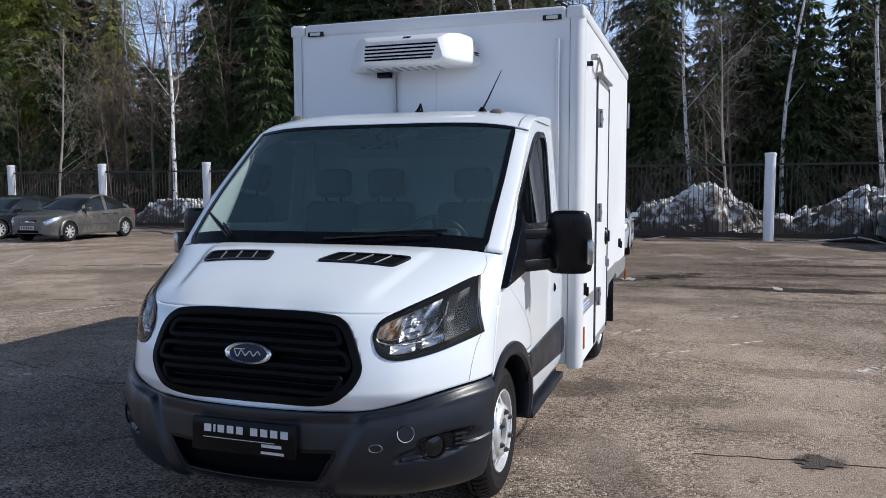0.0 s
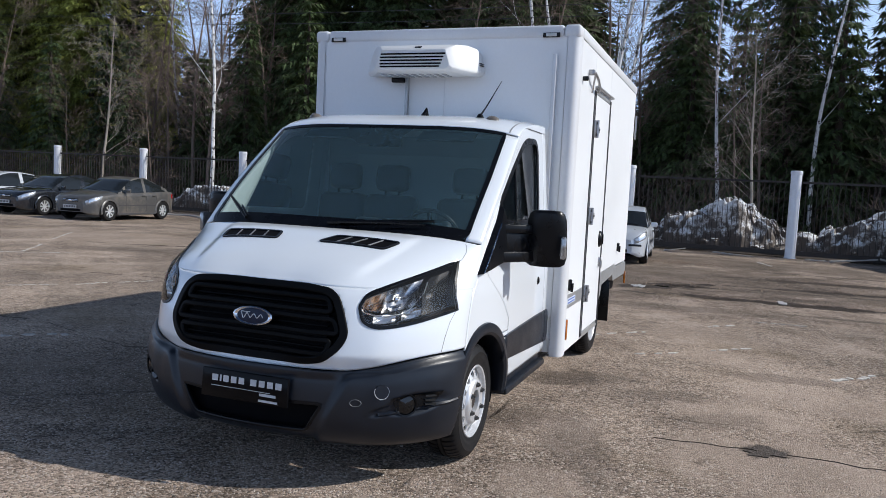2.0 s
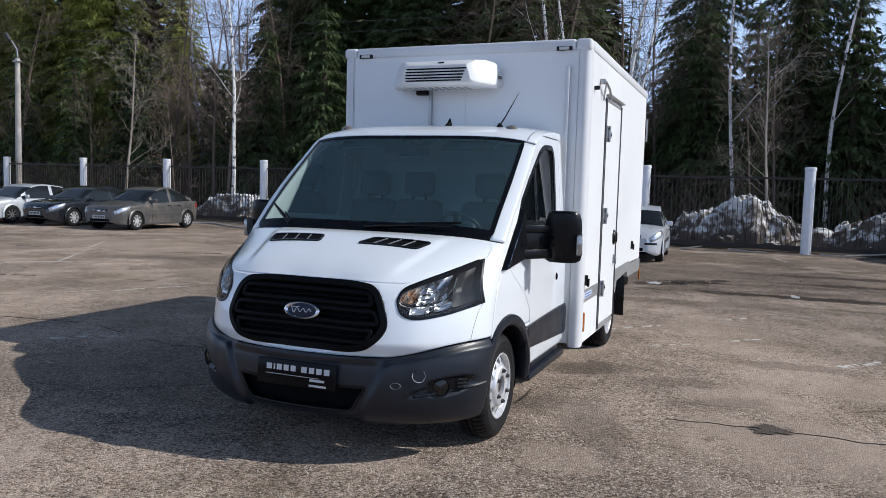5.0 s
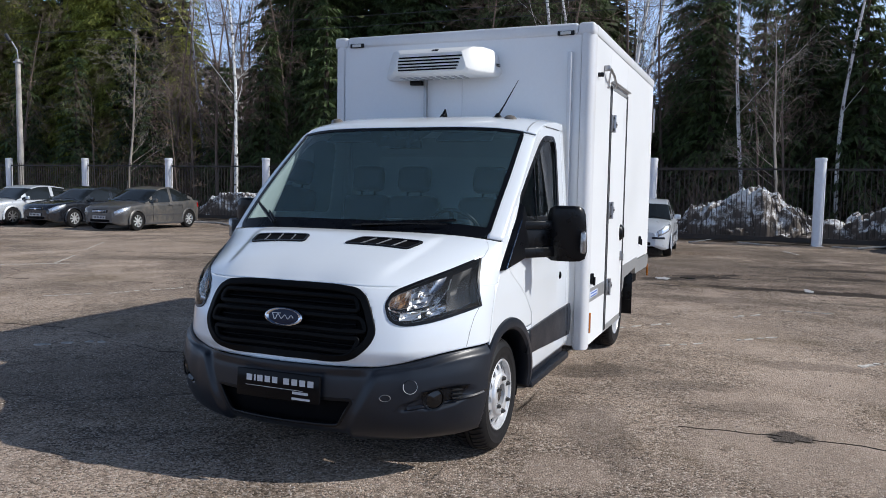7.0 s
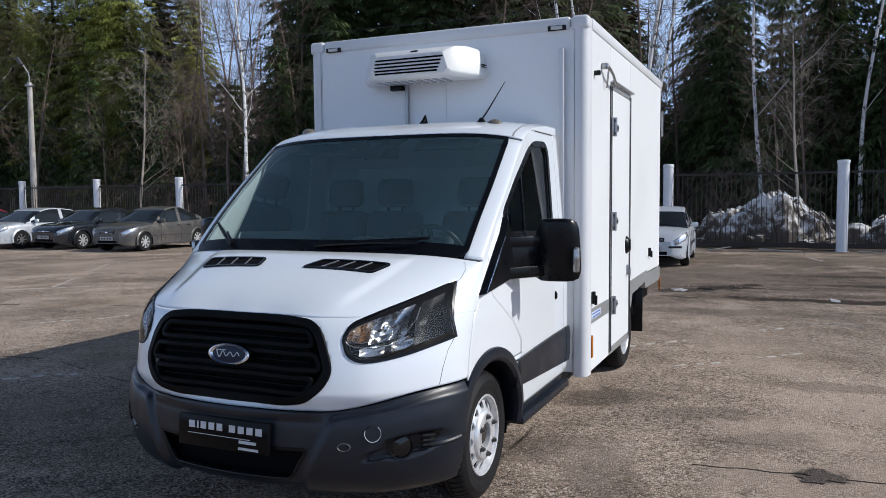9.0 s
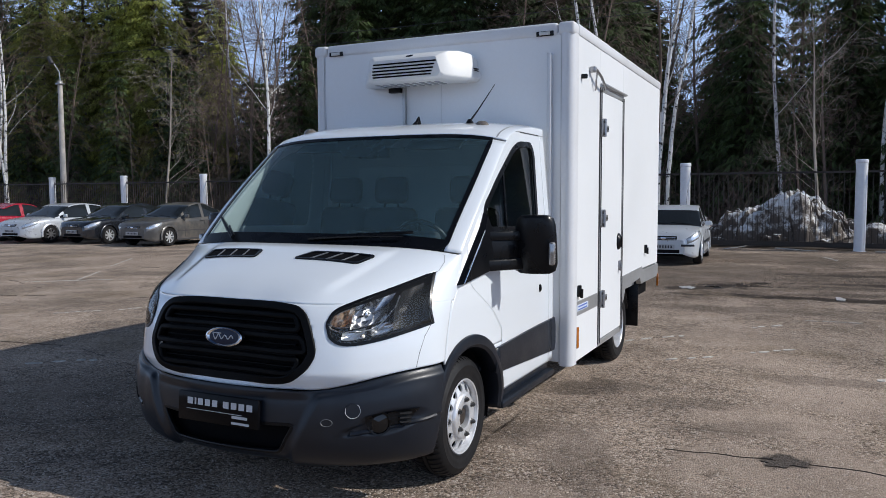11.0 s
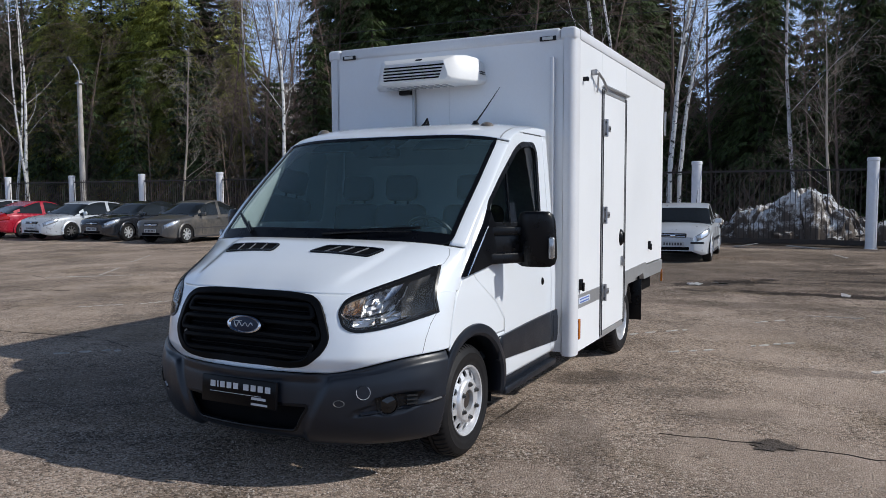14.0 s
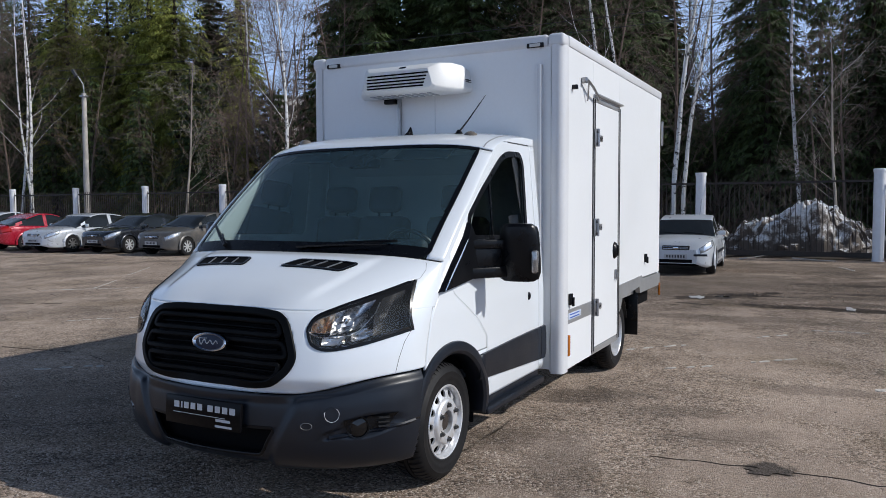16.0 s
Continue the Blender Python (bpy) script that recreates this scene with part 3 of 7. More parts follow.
# loose grit: small stones strewn over the asphalt near the truck
r3 = random.Random(5)
vs, fs = [], []
for i in range(42000):
    y = -1.2 + 9.5 * r3.random() ** 1.25
    x = r3.uniform(-4.5, 4.8) * (1 + 0.06 * y)
    if noise.noise(Vector((x * 0.8, y * 0.8, 4.4))) + 0.35 * noise.noise(Vector((x * 4, y * 4, 1.4))) < r3.uniform(-0.5, 0.35):
        continue
    s = r3.uniform(0.0028, 0.0070) * (1.5 if r3.random() < 0.04 else 1.0)
    a = r3.uniform(0, 6.283)
    ca, sa = math.cos(a) * s, math.sin(a) * s
    b, e, h = len(vs), r3.uniform(0.6, 1.0), -0.005 + 0.0022 * r3.random()
    zg = h + 0.002
    vs += [(x + ca, y + sa, zg), (x - sa * e, y + ca * e, zg), (x - ca, y - sa, zg), (x + sa * e, y - ca * e, zg), (x + ca * 0.2, y + sa * 0.3, zg + s * r3.uniform(0.7, 1.1))]
    fs += [(b, b + 1, b + 4), (b + 1, b + 2, b + 4), (b + 2, b + 3, b + 4), (b + 3, b, b + 4)]
me = bpy.data.meshes.new("loose_grit")
me.from_pydata(vs, [], fs)
me.materials.append(mat("grit_stone", (0.40, 0.345, 0.30), 0.75, vary=0.2, island=0.65))
tagged(new("loose_grit", me), "small pale stones of loose grit strewn on asphalt", "grit", kind="stuff")


# ---- the box truck: cab surfaces. y runs from the nose to the tail, x to its left side, rows are (centre y, centre z, edge y, edge z) ----
NOSE = [(0.14, 0.25, 0.70, 0.27), (0.04, 0.30, 0.66, 0.32), (0.0, 0.40, 0.62, 0.42), (0.0, 0.58, 0.63, 0.60), (0.035, 0.68, 0.66, 0.71),
        (0.06, 0.85, 0.69, 0.86), (0.10, 1.00, 0.74, 0.99), (0.15, 1.085, 0.79, 1.06)]
HOOD = [(0.15, 1.085, 0.79, 1.06), (0.24, 1.155, 0.84, 1.11), (0.43, 1.240, 0.885, 1.19), (0.60, 1.30, 0.905, 1.25), (0.76, 1.345, 0.915, 1.30)]
SCREEN = [(0.78, 1.35, 0.92, 1.31), (1.03, 1.57, 1.13, 1.52), (1.30, 1.80, 1.41, 1.755), (1.58, 2.035, 1.70, 1.985)]
ROOF = [(1.60, 2.05, 1.72, 2.00), (1.70, 2.10, 1.81, 2.045), (1.90, 2.148, 1.99, 2.092), (2.20, 2.17, 2.25, 2.122), (2.47, 2.170, 2.47, 2.126)]
CAB_END = 2.47
AXLE_F, AXLE_R, TYRE_R = 0.97, 4.50, 0.35


def body_x(y, z):
    """Half width of the cab's side."""
    w = 1.0 + 0.03 * smooth01(0.7, 1.4, y)
    if z > 1.0:
        w -= 0.08 * (z - 1.0) ** 1.1
    if z < 0.55:
        w -= 0.03 * ((0.55 - z) / 0.3) ** 2
    return w


def nose_flat(a, z):
    """How far the grille's surround stands forward of the plain curve, by the share of the half width and the height."""
    ramp = lambda lo, hi, v: (lambda q: q * q * (3 - 2 * q))(np.clip((v - lo) / (hi - lo), 0, 1))
    return -0.064 * ramp(0.10, 0.50, a) * ramp(1.0, 0.66, a) * ramp(0.63, 0.74, z) * ramp(1.26, 1.08, z)


def sheet(rows, t, s):
    yc, zc, ye, ze = curve(rows, t)
    a = abs(s)
    f = 1 - math.sqrt(max(0.0, 1 - a * a))
    return Vector((s * body_x(ye, ze), yc + (ye - yc) * f + float(nose_flat(a, zc)), zc - (zc - ze) * a ** 5))


FRONT = np.array([curve(NOSE + HOOD[1:], t) for t in np.linspace(0, 1, 240)])
FRONT_W = np.array([body_x(r[2], r[3]) for r in FRONT])
EDGE = np.array([curve(rows, t)[2:] for rows in (NOSE, HOOD, SCREEN, ROOF) for t in np.linspace(0, 1, 40)])


def front_pt(x, z, off=0.0):
    """The point of nose and bonnet at (x, z), moved out by off."""
    def raw(x, z):
        a = np.minimum(abs(x) / FRONT_W, 0.999999)
        zz = FRONT[:, 1] - (FRONT[:, 1] - FRONT[:, 3]) * a ** 5
        yy = FRONT[:, 0] + (FRONT[:, 2] - FRONT[:, 0]) * (1 - np.sqrt(1 - a * a)) + nose_flat(a, FRONT[:, 1])
        return Vector((x, float(np.interp(z, zz, yy)), z))
    p = raw(x, z)
    if not off:
        return p
    n = normal_at(raw, math.copysign(min(abs(x), 0.975), x), z)
    return p + n * off


def normal_at(fn, u, v, e=0.012):
    n = (fn(u + e, v) - fn(u - e, v)).cross(fn(u, v + e) - fn(u, v - e))
    n.normalize()
    return n


def front_n(x, z):
    return normal_at(lambda a, b: front_pt(a, b), x, z)


def bonnet_pt(x, y, off=0.0):
    a = np.minimum(abs(x) / FRONT_W, 0.9995)
    yy = FRONT[:, 0] + (FRONT[:, 2] - FRONT[:, 0]) * (1 - np.sqrt(1 - a * a)) + nose_flat(a, FRONT[:, 1])
    zz = FRONT[:, 1] - (FRONT[:, 1] - FRONT[:, 3]) * a ** 5
    return Vector((x, y, float(np.interp(y, yy, zz)) + off + swell(x, y)))


def swell(x, y):
    """The raised middle of the bonnet between two creases."""
    line = 0.50 + 0.16 * (y - 0.2) / 0.6
    return 0.014 * smooth01(line + 0.035, line - 0.02, abs(x)) * smooth01(0.17, 0.33, y) * smooth01(0.80, 0.66, y)


def edge_y(z):
    return float(np.interp(z, EDGE[:, 1], EDGE[:, 0]))


def side_x(y, z):
    """Half width at (y, z), also round the nose's corner."""
    ye = edge_y(z)
    if y >= ye:
        return body_x(y, z)
    yc = float(np.interp(z, FRONT[:, 1], FRONT[:, 0]))
    f = min(max((y - yc) / max(ye - yc, 1e-3), 0), 1)
    return body_x(ye, z) * math.sqrt(max(0.0, 1 - (1 - f) ** 2))


def side_pt(y, z, off=0.0, side=1):
    return Vector((side * (side_x(y, z) + off), y, z))


def side_n(y, z, side=1):
    f = lambda a, b: side_pt(a, b)
    n = (f(y + 0.01, z) - f(y - 0.01, z)).cross(f(y, z + 0.01) - f(y, z - 0.01)).normalized()
    return Vector((n.x * side, n.y, n.z))


def in_arch(y, z, r=0.42):
    return (y - AXLE_F) ** 2 + (z - TYRE_R) ** 2 < r * r


def spread(k, top=1.0):
    """Steps from -top to top, closer together at the ends."""
    lim = math.asin(min(top, 1.0))
    return [math.sin(-lim + 2 * lim * i / k) for i in range(k + 1)]


truck = root("box_truck", "white cab truck with a refrigerated box body, parked on asphalt", "truck")

LIGHT_TOP = [(0.588, 1.0), (0.612, 1.052), (0.69, 1.095), (0.80, 1.150), (0.912, 1.213)]
LIGHT_LOW = [(0.588, 0.98), (0.618, 0.915), (0.69, 0.888), (0.82, 0.908), (0.972, 0.962)]
LIGHT_LINE = [tuple(curve(LIGHT_TOP, i / 14)) for i in range(15)] + [tuple(curve(LIGHT_LOW, 1 - i / 14)) for i in range(15)]
LIGHT_CUT = LIGHT_LINE
GRILLE_HALF = [(0.0, 1.083), (0.30, 1.082), (0.43, 1.070), (0.480, 1.035), (0.512, 0.97), (0.552, 0.845), (0.520, 0.775), (0.445, 0.706), (0.34, 0.686), (0.0, 0.676)]
GRILLE_HALF = [(x * 0.99, 0.88 + (z - 0.88) * 0.962) for x, z in GRILLE_HALF]
GRILLE_LINE = dense(rounded(GRILLE_HALF[1:-1] + [(-x, z) for x, z in GRILLE_HALF[-2:0:-1]], 0.05), 0.04)

GRILLE_CUT = [(x * 0.985, 0.88 + (z - 0.88) * 0.97) for x, z in GRILLE_LINE]


def bumper_top(x):
    return 0.652 + 0.085 * smooth01(0.50, 0.98, abs(x))


# nose panel
bm = bmesh.new()
rows = []
for i in range(41):
    row = []
    for s in spread(130, 0.99999):
        z0, z1 = bumper_top(s) + 0.003, 1.0825 - 0.024 * abs(s) ** 5 + 0.006 * smooth01(0.58, 0.64, abs(s))
        z = z0 + (z1 - z0) * i / 40
        row.append(front_pt(s * body_x(0.7, z), z))
    rows.append(row)
grid(bm, rows)
on_nose = lambda co, x, z: front_pt(math.copysign(x, co.x), z)
cut_clean(bm, lambda c: inside(abs(c.x), c.z, LIGHT_CUT), LIGHT_CUT, lambda c: (abs(c.x), c.z), on_nose)
cut_clean(bm, lambda c: inside(c.x, c.z, GRILLE_CUT), GRILLE_CUT, lambda c: (c.x, c.z), lambda co, x, z: front_pt(x, z))
fascia = part("nose_panel", bm, WHITE, truck, "white painted front panel", solid=0.012)

# bonnet
bm = bmesh.new()
grid(bm, [[sheet(HOOD, 0.004 + 0.99 * i / 40, s) for s in spread(120, 0.99999)] for i in range(41)])
for v in bm.verts:
    v.co.z += swell(v.co.x, v.co.y)
cut_clean(bm, lambda c: inside(abs(c.x), c.z, LIGHT_CUT) and c.y < 0.85, LIGHT_CUT, lambda c: (abs(c.x), c.z), on_nose)
bonnet = part("bonnet", bm, WHITE, truck, "white bonnet", solid=0.012)

# bumper: proud of the nose, its middle set back between two slanting ridges
INTAKE = [(-0.44, 0.480), (0.44, 0.480), (0.35, 0.325), (-0.35, 0.325)]


def pocket(x, z):
    """Depth of the fog lamp hollows."""
    x = abs(x)
    a = math.hypot((x - 0.845) / 0.125, (z - 0.492 - 0.16 * (x - 0.845)) / 0.060)
    b = math.hypot((x - 0.735) / 0.085, (z - 0.462 - 0.25 * (x - 0.735)) / 0.030)
    return 0.020 * smooth01(1.05, 0.6, a) + 0.020 * smooth01(1.0, 0.40, b) * smooth01(0.60, 1.0, a)


def bumper_pt(x, z, off=0.0):
    ridge = 0.40 + 0.17 * (z - 0.30) / 0.36
    o = 0.006 + 0.026 * smooth01(ridge - 0.03, ridge + 0.02, abs(x)) * smooth01(bumper_top(x), bumper_top(x) - 0.05, z)
    o += 0.018 * smooth01(0.60, 0.64, z) * smooth01(0.55, 0.45, abs(x))
    line = 0.445 + 0.16 * (abs(x) - 0.70)
    o += 0.012 * smooth01(line - 0.008, line + 0.004, z) * smooth01(0.62, 0.72, abs(x)) - 0.012
    return front_pt(x, z, o + 0.010 + off - pocket(x, z))


bm = bmesh.new()
rows = []
for i in range(61):
    row = []
    for s in spread(240, 0.9999):
        x = s * 0.995
        z1 = bumper_top(x)
        row.append(bumper_pt(x, 0.272 + (z1 - 0.272) * i / 60))
    rows.append(row)
grid(bm, rows)
cut_clean(bm, lambda c: inside(c.x, c.z, INTAKE), INTAKE, lambda c: (c.x, c.z), lambda co, x, z: bumper_pt(x, z))
gone = [f for f in bm.faces if (lambda c: abs(c.x) > 0.7 and in_arch(c.y, c.z))(f.calc_center_median())]
bmesh.ops.delete(bm, geom=gone, context="FACES")
bumper = part("front_bumper", bm, PLASTIC, truck, "dark grey plastic front bumper", solid=0.02)

bm = bmesh.new()
add_box(bm, (0, 0.32, 0.405), (0.94, 0.42, 0.22))
part("air_intake", bm, DEEP, bumper)
bm = bmesh.new()
ol = dense(rounded(INTAKE, 0.03), 0.03)
add_sweep(bm, [bumper_pt(x, z, -0.012) for x, z in ol], [front_n(x, z) for x, z in ol], 0.02, 0.014, True)
part("intake_rim", bm, BLACK, bumper)


# wing, door and rear pillar on each side
def door_front(z):
    return float(np.interp(z, [0.3, 0.80, 0.92, 1.10, 1.14, 3.0], [1.43, 1.43, 1.30, 1.02, 0.985, 0.985])) if z < 1.14 else max(0.985, edge_y(z) + 0.045)


WINDOW = [(1.27, 1.425), (2.19, 1.395), (2.215, 1.93), (2.17, 1.992), (1.93, 1.985), (1.80, 1.935), (1.46, 1.715), (1.24, 1.55)]
ARCH_LINE = [(AXLE_F - 0.42 * math.cos(a), TYRE_R + 0.42 * math.sin(a)) for a in np.linspace(0, 2 * math.pi, 60)[:-1]]
WINDOW_LINE = dense(rounded(WINDOW, 0.07), 0.03)
DOOR_BACK = 2.375


def side_panel(y_from, y_to, z0, z1, nz, ny, side, cut=()):
    bm = bmesh.new()
    rows = []
    for i in range(nz + 1):
        z = z0 + (z1 - z0) * i / nz
        a, b = y_from(z), y_to(z)
        rows.append([side_pt(a + (b - a) * j / ny, z, 0.0, side) for j in range(ny + 1)])
    grid(bm, rows)
    on_side = lambda co, y, z: side_pt(y, z, 0.0, side)
    cut_clean(bm, lambda c: in_arch(c.y, c.z), ARCH_LINE, lambda c: (c.y, c.z), on_side)
    for line in cut:
        cut_clean(bm, lambda c: inside(c.y, c.z, line), line, lambda c: (c.y, c.z), on_side)
    bmesh.ops.delete(bm, geom=[f for f in bm.faces if f.calc_area() < 1e-7], context="FACES")
    return bm


for side in (1, -1):
    bm = side_panel(lambda z: edge_y(z) - 0.006, lambda z: max(edge_y(z) + 0.004, door_front(z) - 0.0002), 0.72, 2.068, 96, 26, side)
    part("wing", bm, WHITE, truck, "white front wing and windscreen pillar", solid=0.012)
    bm = side_panel(lambda z: AXLE_F, lambda z: door_front(z) - 0.0002, 0.40, 0.719, 16, 24, side)
    part("wing_sill", bm, WHITE, truck, solid=0.012)
    bm = side_panel(edge_y, lambda z: max(edge_y(z), 0.99), 0.29, 0.716, 24, 12, side)
    part("bumper_corner", bm, PLASTIC, bumper, solid=0.02)
    bm = side_panel(door_front, lambda z: DOOR_BACK, 0.40, 2.068, 110, 80, side, (WINDOW_LINE,))
    door = part("door", bm, WHITE, truck, "white cab door with a tinted window", solid=0.02)
    bm = side_panel(lambda z: DOOR_BACK + 0.004, lambda z: CAB_END, 0.40, 2.068, 40, 8, side)
    part("rear_pillar", bm, WHITE, truck, solid=0.02)
    bm = side_panel(edge_y, lambda z: CAB_END, 2.071, 2.1255, 6, 40, side)
    part("roof_side", bm, WHITE, truck, solid=0.012)
    # jamb behind the door's front gap and behind the wing's edge
    bm = bmesh.new()
    for fn, z0, z1 in ((door_front, 0.74, 1.16), (lambda z: edge_y(z) + 0.004, 0.74, 1.30)):
        zs = np.linspace(z0, z1, 30)
        add_sweep(bm, [side_pt(fn(z), z, -0.012, side) for z in zs], [Vector((side, 0, 0))] * 30, 0.03, 0.008)
    part("door_jamb", bm, WHITE, door)
    # window glass, seal, dividing bar
    bm = bmesh.new()
    lo, hi = 1.36, 2.01
    grid(bm, [[side_pt(edge_y(z) + 0.10 + (2.26 - edge_y(z) - 0.10) * j / 20, z, -0.012, side) for j in range(21)] for z in np.linspace(lo, hi, 16)])
    pane = part("door_window", bm, SIDEGLASS, door, "dark tinted glass")
    pane.visible_shadow = False
    bm = bmesh.new()
    add_sweep(bm, [side_pt(y, z, -0.004, side) for y, z in WINDOW_LINE], [side_n(y, z, side) for y, z in WINDOW_LINE], 0.04, 0.008, True)
    part("window_seal", bm, BLACK, door)
    bm = bmesh.new()
    add_sweep(bm, [side_pt(1.60, z, -0.006, side) for z in np.linspace(1.42, 1.80, 6)], [side_n(1.60, z, side) for z in np.linspace(1.42, 1.80, 6)], 0.022, 0.008)
    part("window_bar", bm, BLACK, door)
    # lower trim on the door, sill, step
    for name, y0, y1 in (("door_trim", 1.300, 2.375), ("pillar_trim", 2.385, CAB_END + 0.015)):
        bm = bmesh.new()
        ys = np.linspace(y0, y1, 16)
        top = [0.700 + 0.016 * (y - 1.4) + 0.01 * math.sin((y - 1.4) * 2) for y in ys]
        low = [0.530 - 0.060 * (y - 1.4) for y in ys]
        grid(bm, [[side_pt(y, z0 + (z1 - z0) * k, o, side) for y, z0, z1 in zip(ys, low, top)] for k, o in ((0, -0.01), (0.03, 0.012), (0.25, 0.018), (0.75, 0.018), (0.97, 0.012), (1, -0.01))])
        part(name, bm, PLASTIC, door if name == "door_trim" else truck, solid=0.008)
    bm = bmesh.new()
    add_box(bm, (side * 0.965, 1.93, 0.315), (0.17, 1.05, 0.05), None, 0.015)
    add_box(bm, (side * 0.90, 1.93, 0.36), (0.20, 1.02, 0.06), None, 0.01)
    part("side_step", bm, PLASTIC, truck, "black plastic side step")
    # wheel arch flare and liner
    bm = bmesh.new()
    rows = []
    for r, o in ((0.400, -0.10), (0.408, 0.006), (0.425, 0.020), (0.455, 0.020), (0.478, 0.012), (0.486, -0.012)):
        rows.append([(lambda y, z: side_pt(y, z, o, side))(AXLE_F - r * math.cos(a), TYRE_R + r * math.sin(a)) for a in np.linspace(radians(-6), radians(186), 60)])
    grid(bm, rows)
    part("wheel_arch_trim", bm, PLASTIC, truck, "dark grey wheel arch trim", solid=0.006)
    bm = bmesh.new()
    grid(bm, [[Vector((side * x, AXLE_F - 0.425 * math.cos(a), TYRE_R + 0.425 * math.sin(a))) for a in np.linspace(radians(-15), radians(195), 30)] for x in (0.55, 0.8, 0.95)])
    part("arch_liner", bm, DEEP, truck, solid=0.01)
    # lock
    bm = bmesh.new()
    p = side_pt(2.16, 0.976, 0.0, side)
    add_lathe(bm, [(0.0, 0.014), (0.016, 0.012), (0.024, 0.004), (0.026, -0.004)], Matrix.Translation(p) @ Matrix.Rotation(0 if side > 0 else math.pi, 4, "Z") @ Matrix.Diagonal((1, 0.7, 1.2, 1)), 16)
    part("door_lock", bm, BLACK, door)

# roof, rear wall, floor of the cab
bm = bmesh.new()
grid(bm, [[sheet(ROOF, i / 24, s) for s in spread(60, 1.0)] for i in range(25)])
roof = part("cab_roof", bm, WHITE, truck, "white cab roof", solid=0.012)
bm = bmesh.new()
grid(bm, [[Vector((s * body_x(2.4, z) * 0.995, CAB_END, z)) for s in np.linspace(-1, 1, 9)] for z in np.linspace(0.42, 2.12, 14)])
part("cab_back_wall", bm, WHITE, truck, solid=0.03)
bm = bmesh.new()
add_box(bm, (0, 1.5, 0.48), (1.84, 1.85, 0.08))
add_box(bm, (0, 0.80, 0.72), (1.16, 0.25, 0.70))
add_box(bm, (0, 3.4, 0.55), (0.80, 5.0, 0.22))
part("chassis", bm, DEEP, truck)

# windscreen with its black border and pillars
bm = bmesh.new()
grid(bm, [[sheet(SCREEN, 0.0 + i / 20, s) for s in spread(40, 0.905)] for i in range(21)])
screen = part("windscreen", bm, GLASS, truck, "large dark windscreen")
screen.visible_shadow = False
bm = bmesh.new()
lim = 0.91


def screen_pt(t, s, off):
    p = sheet(SCREEN, t, s)
    n = normal_at(lambda a, b: sheet(SCREEN, min(max(b, 0.0), 1.0), a), s, min(max(t, 0.02), 0.98), 0.01)
    return p + n * off


ARC = [(0.08 - 0.08 * math.cos(a), 0.840 + 0.070 * math.sin(a)) for a in np.linspace(0, math.pi / 2, 9)]
ring = [(0.0, s) for s in np.linspace(-0.82, 0.82, 21)] + ARC + [(t, lim) for t in np.linspace(0.11, 0.96, 21)] + [(1.0, s) for s in np.linspace(lim, -lim, 25)] + [(t, -lim) for t in np.linspace(0.96, 0.11, 21)] + [(t, -s) for t, s in reversed(ARC)]
add_sweep(bm, [screen_pt(t, s, 0.0) for t, s in ring], [(screen_pt(t, s, 0.01) - screen_pt(t, s, 0)).normalized() for t, s in ring], 0.030, 0.005, True)
part("windscreen_seal", bm, BLACK, screen)
bm = bmesh.new()
grid(bm, [[screen_pt(t, s, 0.003) for s in np.linspace(-0.90, 0.90, 30)] for t in (0.0, 0.04, 0.085)])
part("windscreen_black_edge", bm, BLACK, screen)
for side in (1, -1):
    bm = bmesh.new()
    grid(bm, [[sheet(SCREEN, t, side * s) for s in (0.912, 0.93, 0.95, 0.97, 0.985, 0.995, 0.999, 1.0)] for t in np.linspace(0, 1, 30)])
    part("pillar_front", bm, WHITE, truck, solid=0.012)
bm = bmesh.new()
grid(bm, [[bonnet_pt(x, 0, 0) * 0 + Vector((x, y0, z0)) for x, y0, z0 in [(s * 0.90, 0.76 + 0.15 * (1 - math.sqrt(1 - s * s)) + d, 1.335 + h - 0.04 * abs(s) ** 5) for s in np.linspace(-0.97, 0.97, 31)]] for d, h in ((-0.06, -0.03), (0.0, 0.002), (0.05, 0.022), (0.10, 0.03))])
part("cowl", bm, BLACK, truck, "black cowl under the windscreen")

# wipers
for x0, x1, y1, z1 in ((0.10, 0.62, 0.0, 0.060), (-0.55, -0.66, 0.0, 0.13)):
    bm = bmesh.new()
    a, b = screen_pt(0.02, x0 / 0.95, 0.03), screen_pt(z1, x1 / 0.95, 0.022)
    add_tube(bm, [a, a.lerp(b, 0.5) + Vector((0, -0.01, 0.006)), b], [0.011, 0.009, 0.006], 6)
    c, d = (screen_pt(0.025, 0.02, 0.016), screen_pt(0.105, 0.70, 0.016)) if x0 > 0 else (screen_pt(0.02, -0.60, 0.016), screen_pt(0.24, -0.86, 0.016))
    add_tube(bm, [c, c.lerp(d, 0.5), d], [0.011, 0.014, 0.008], 6)
    part("wiper", bm, BLACK, screen)

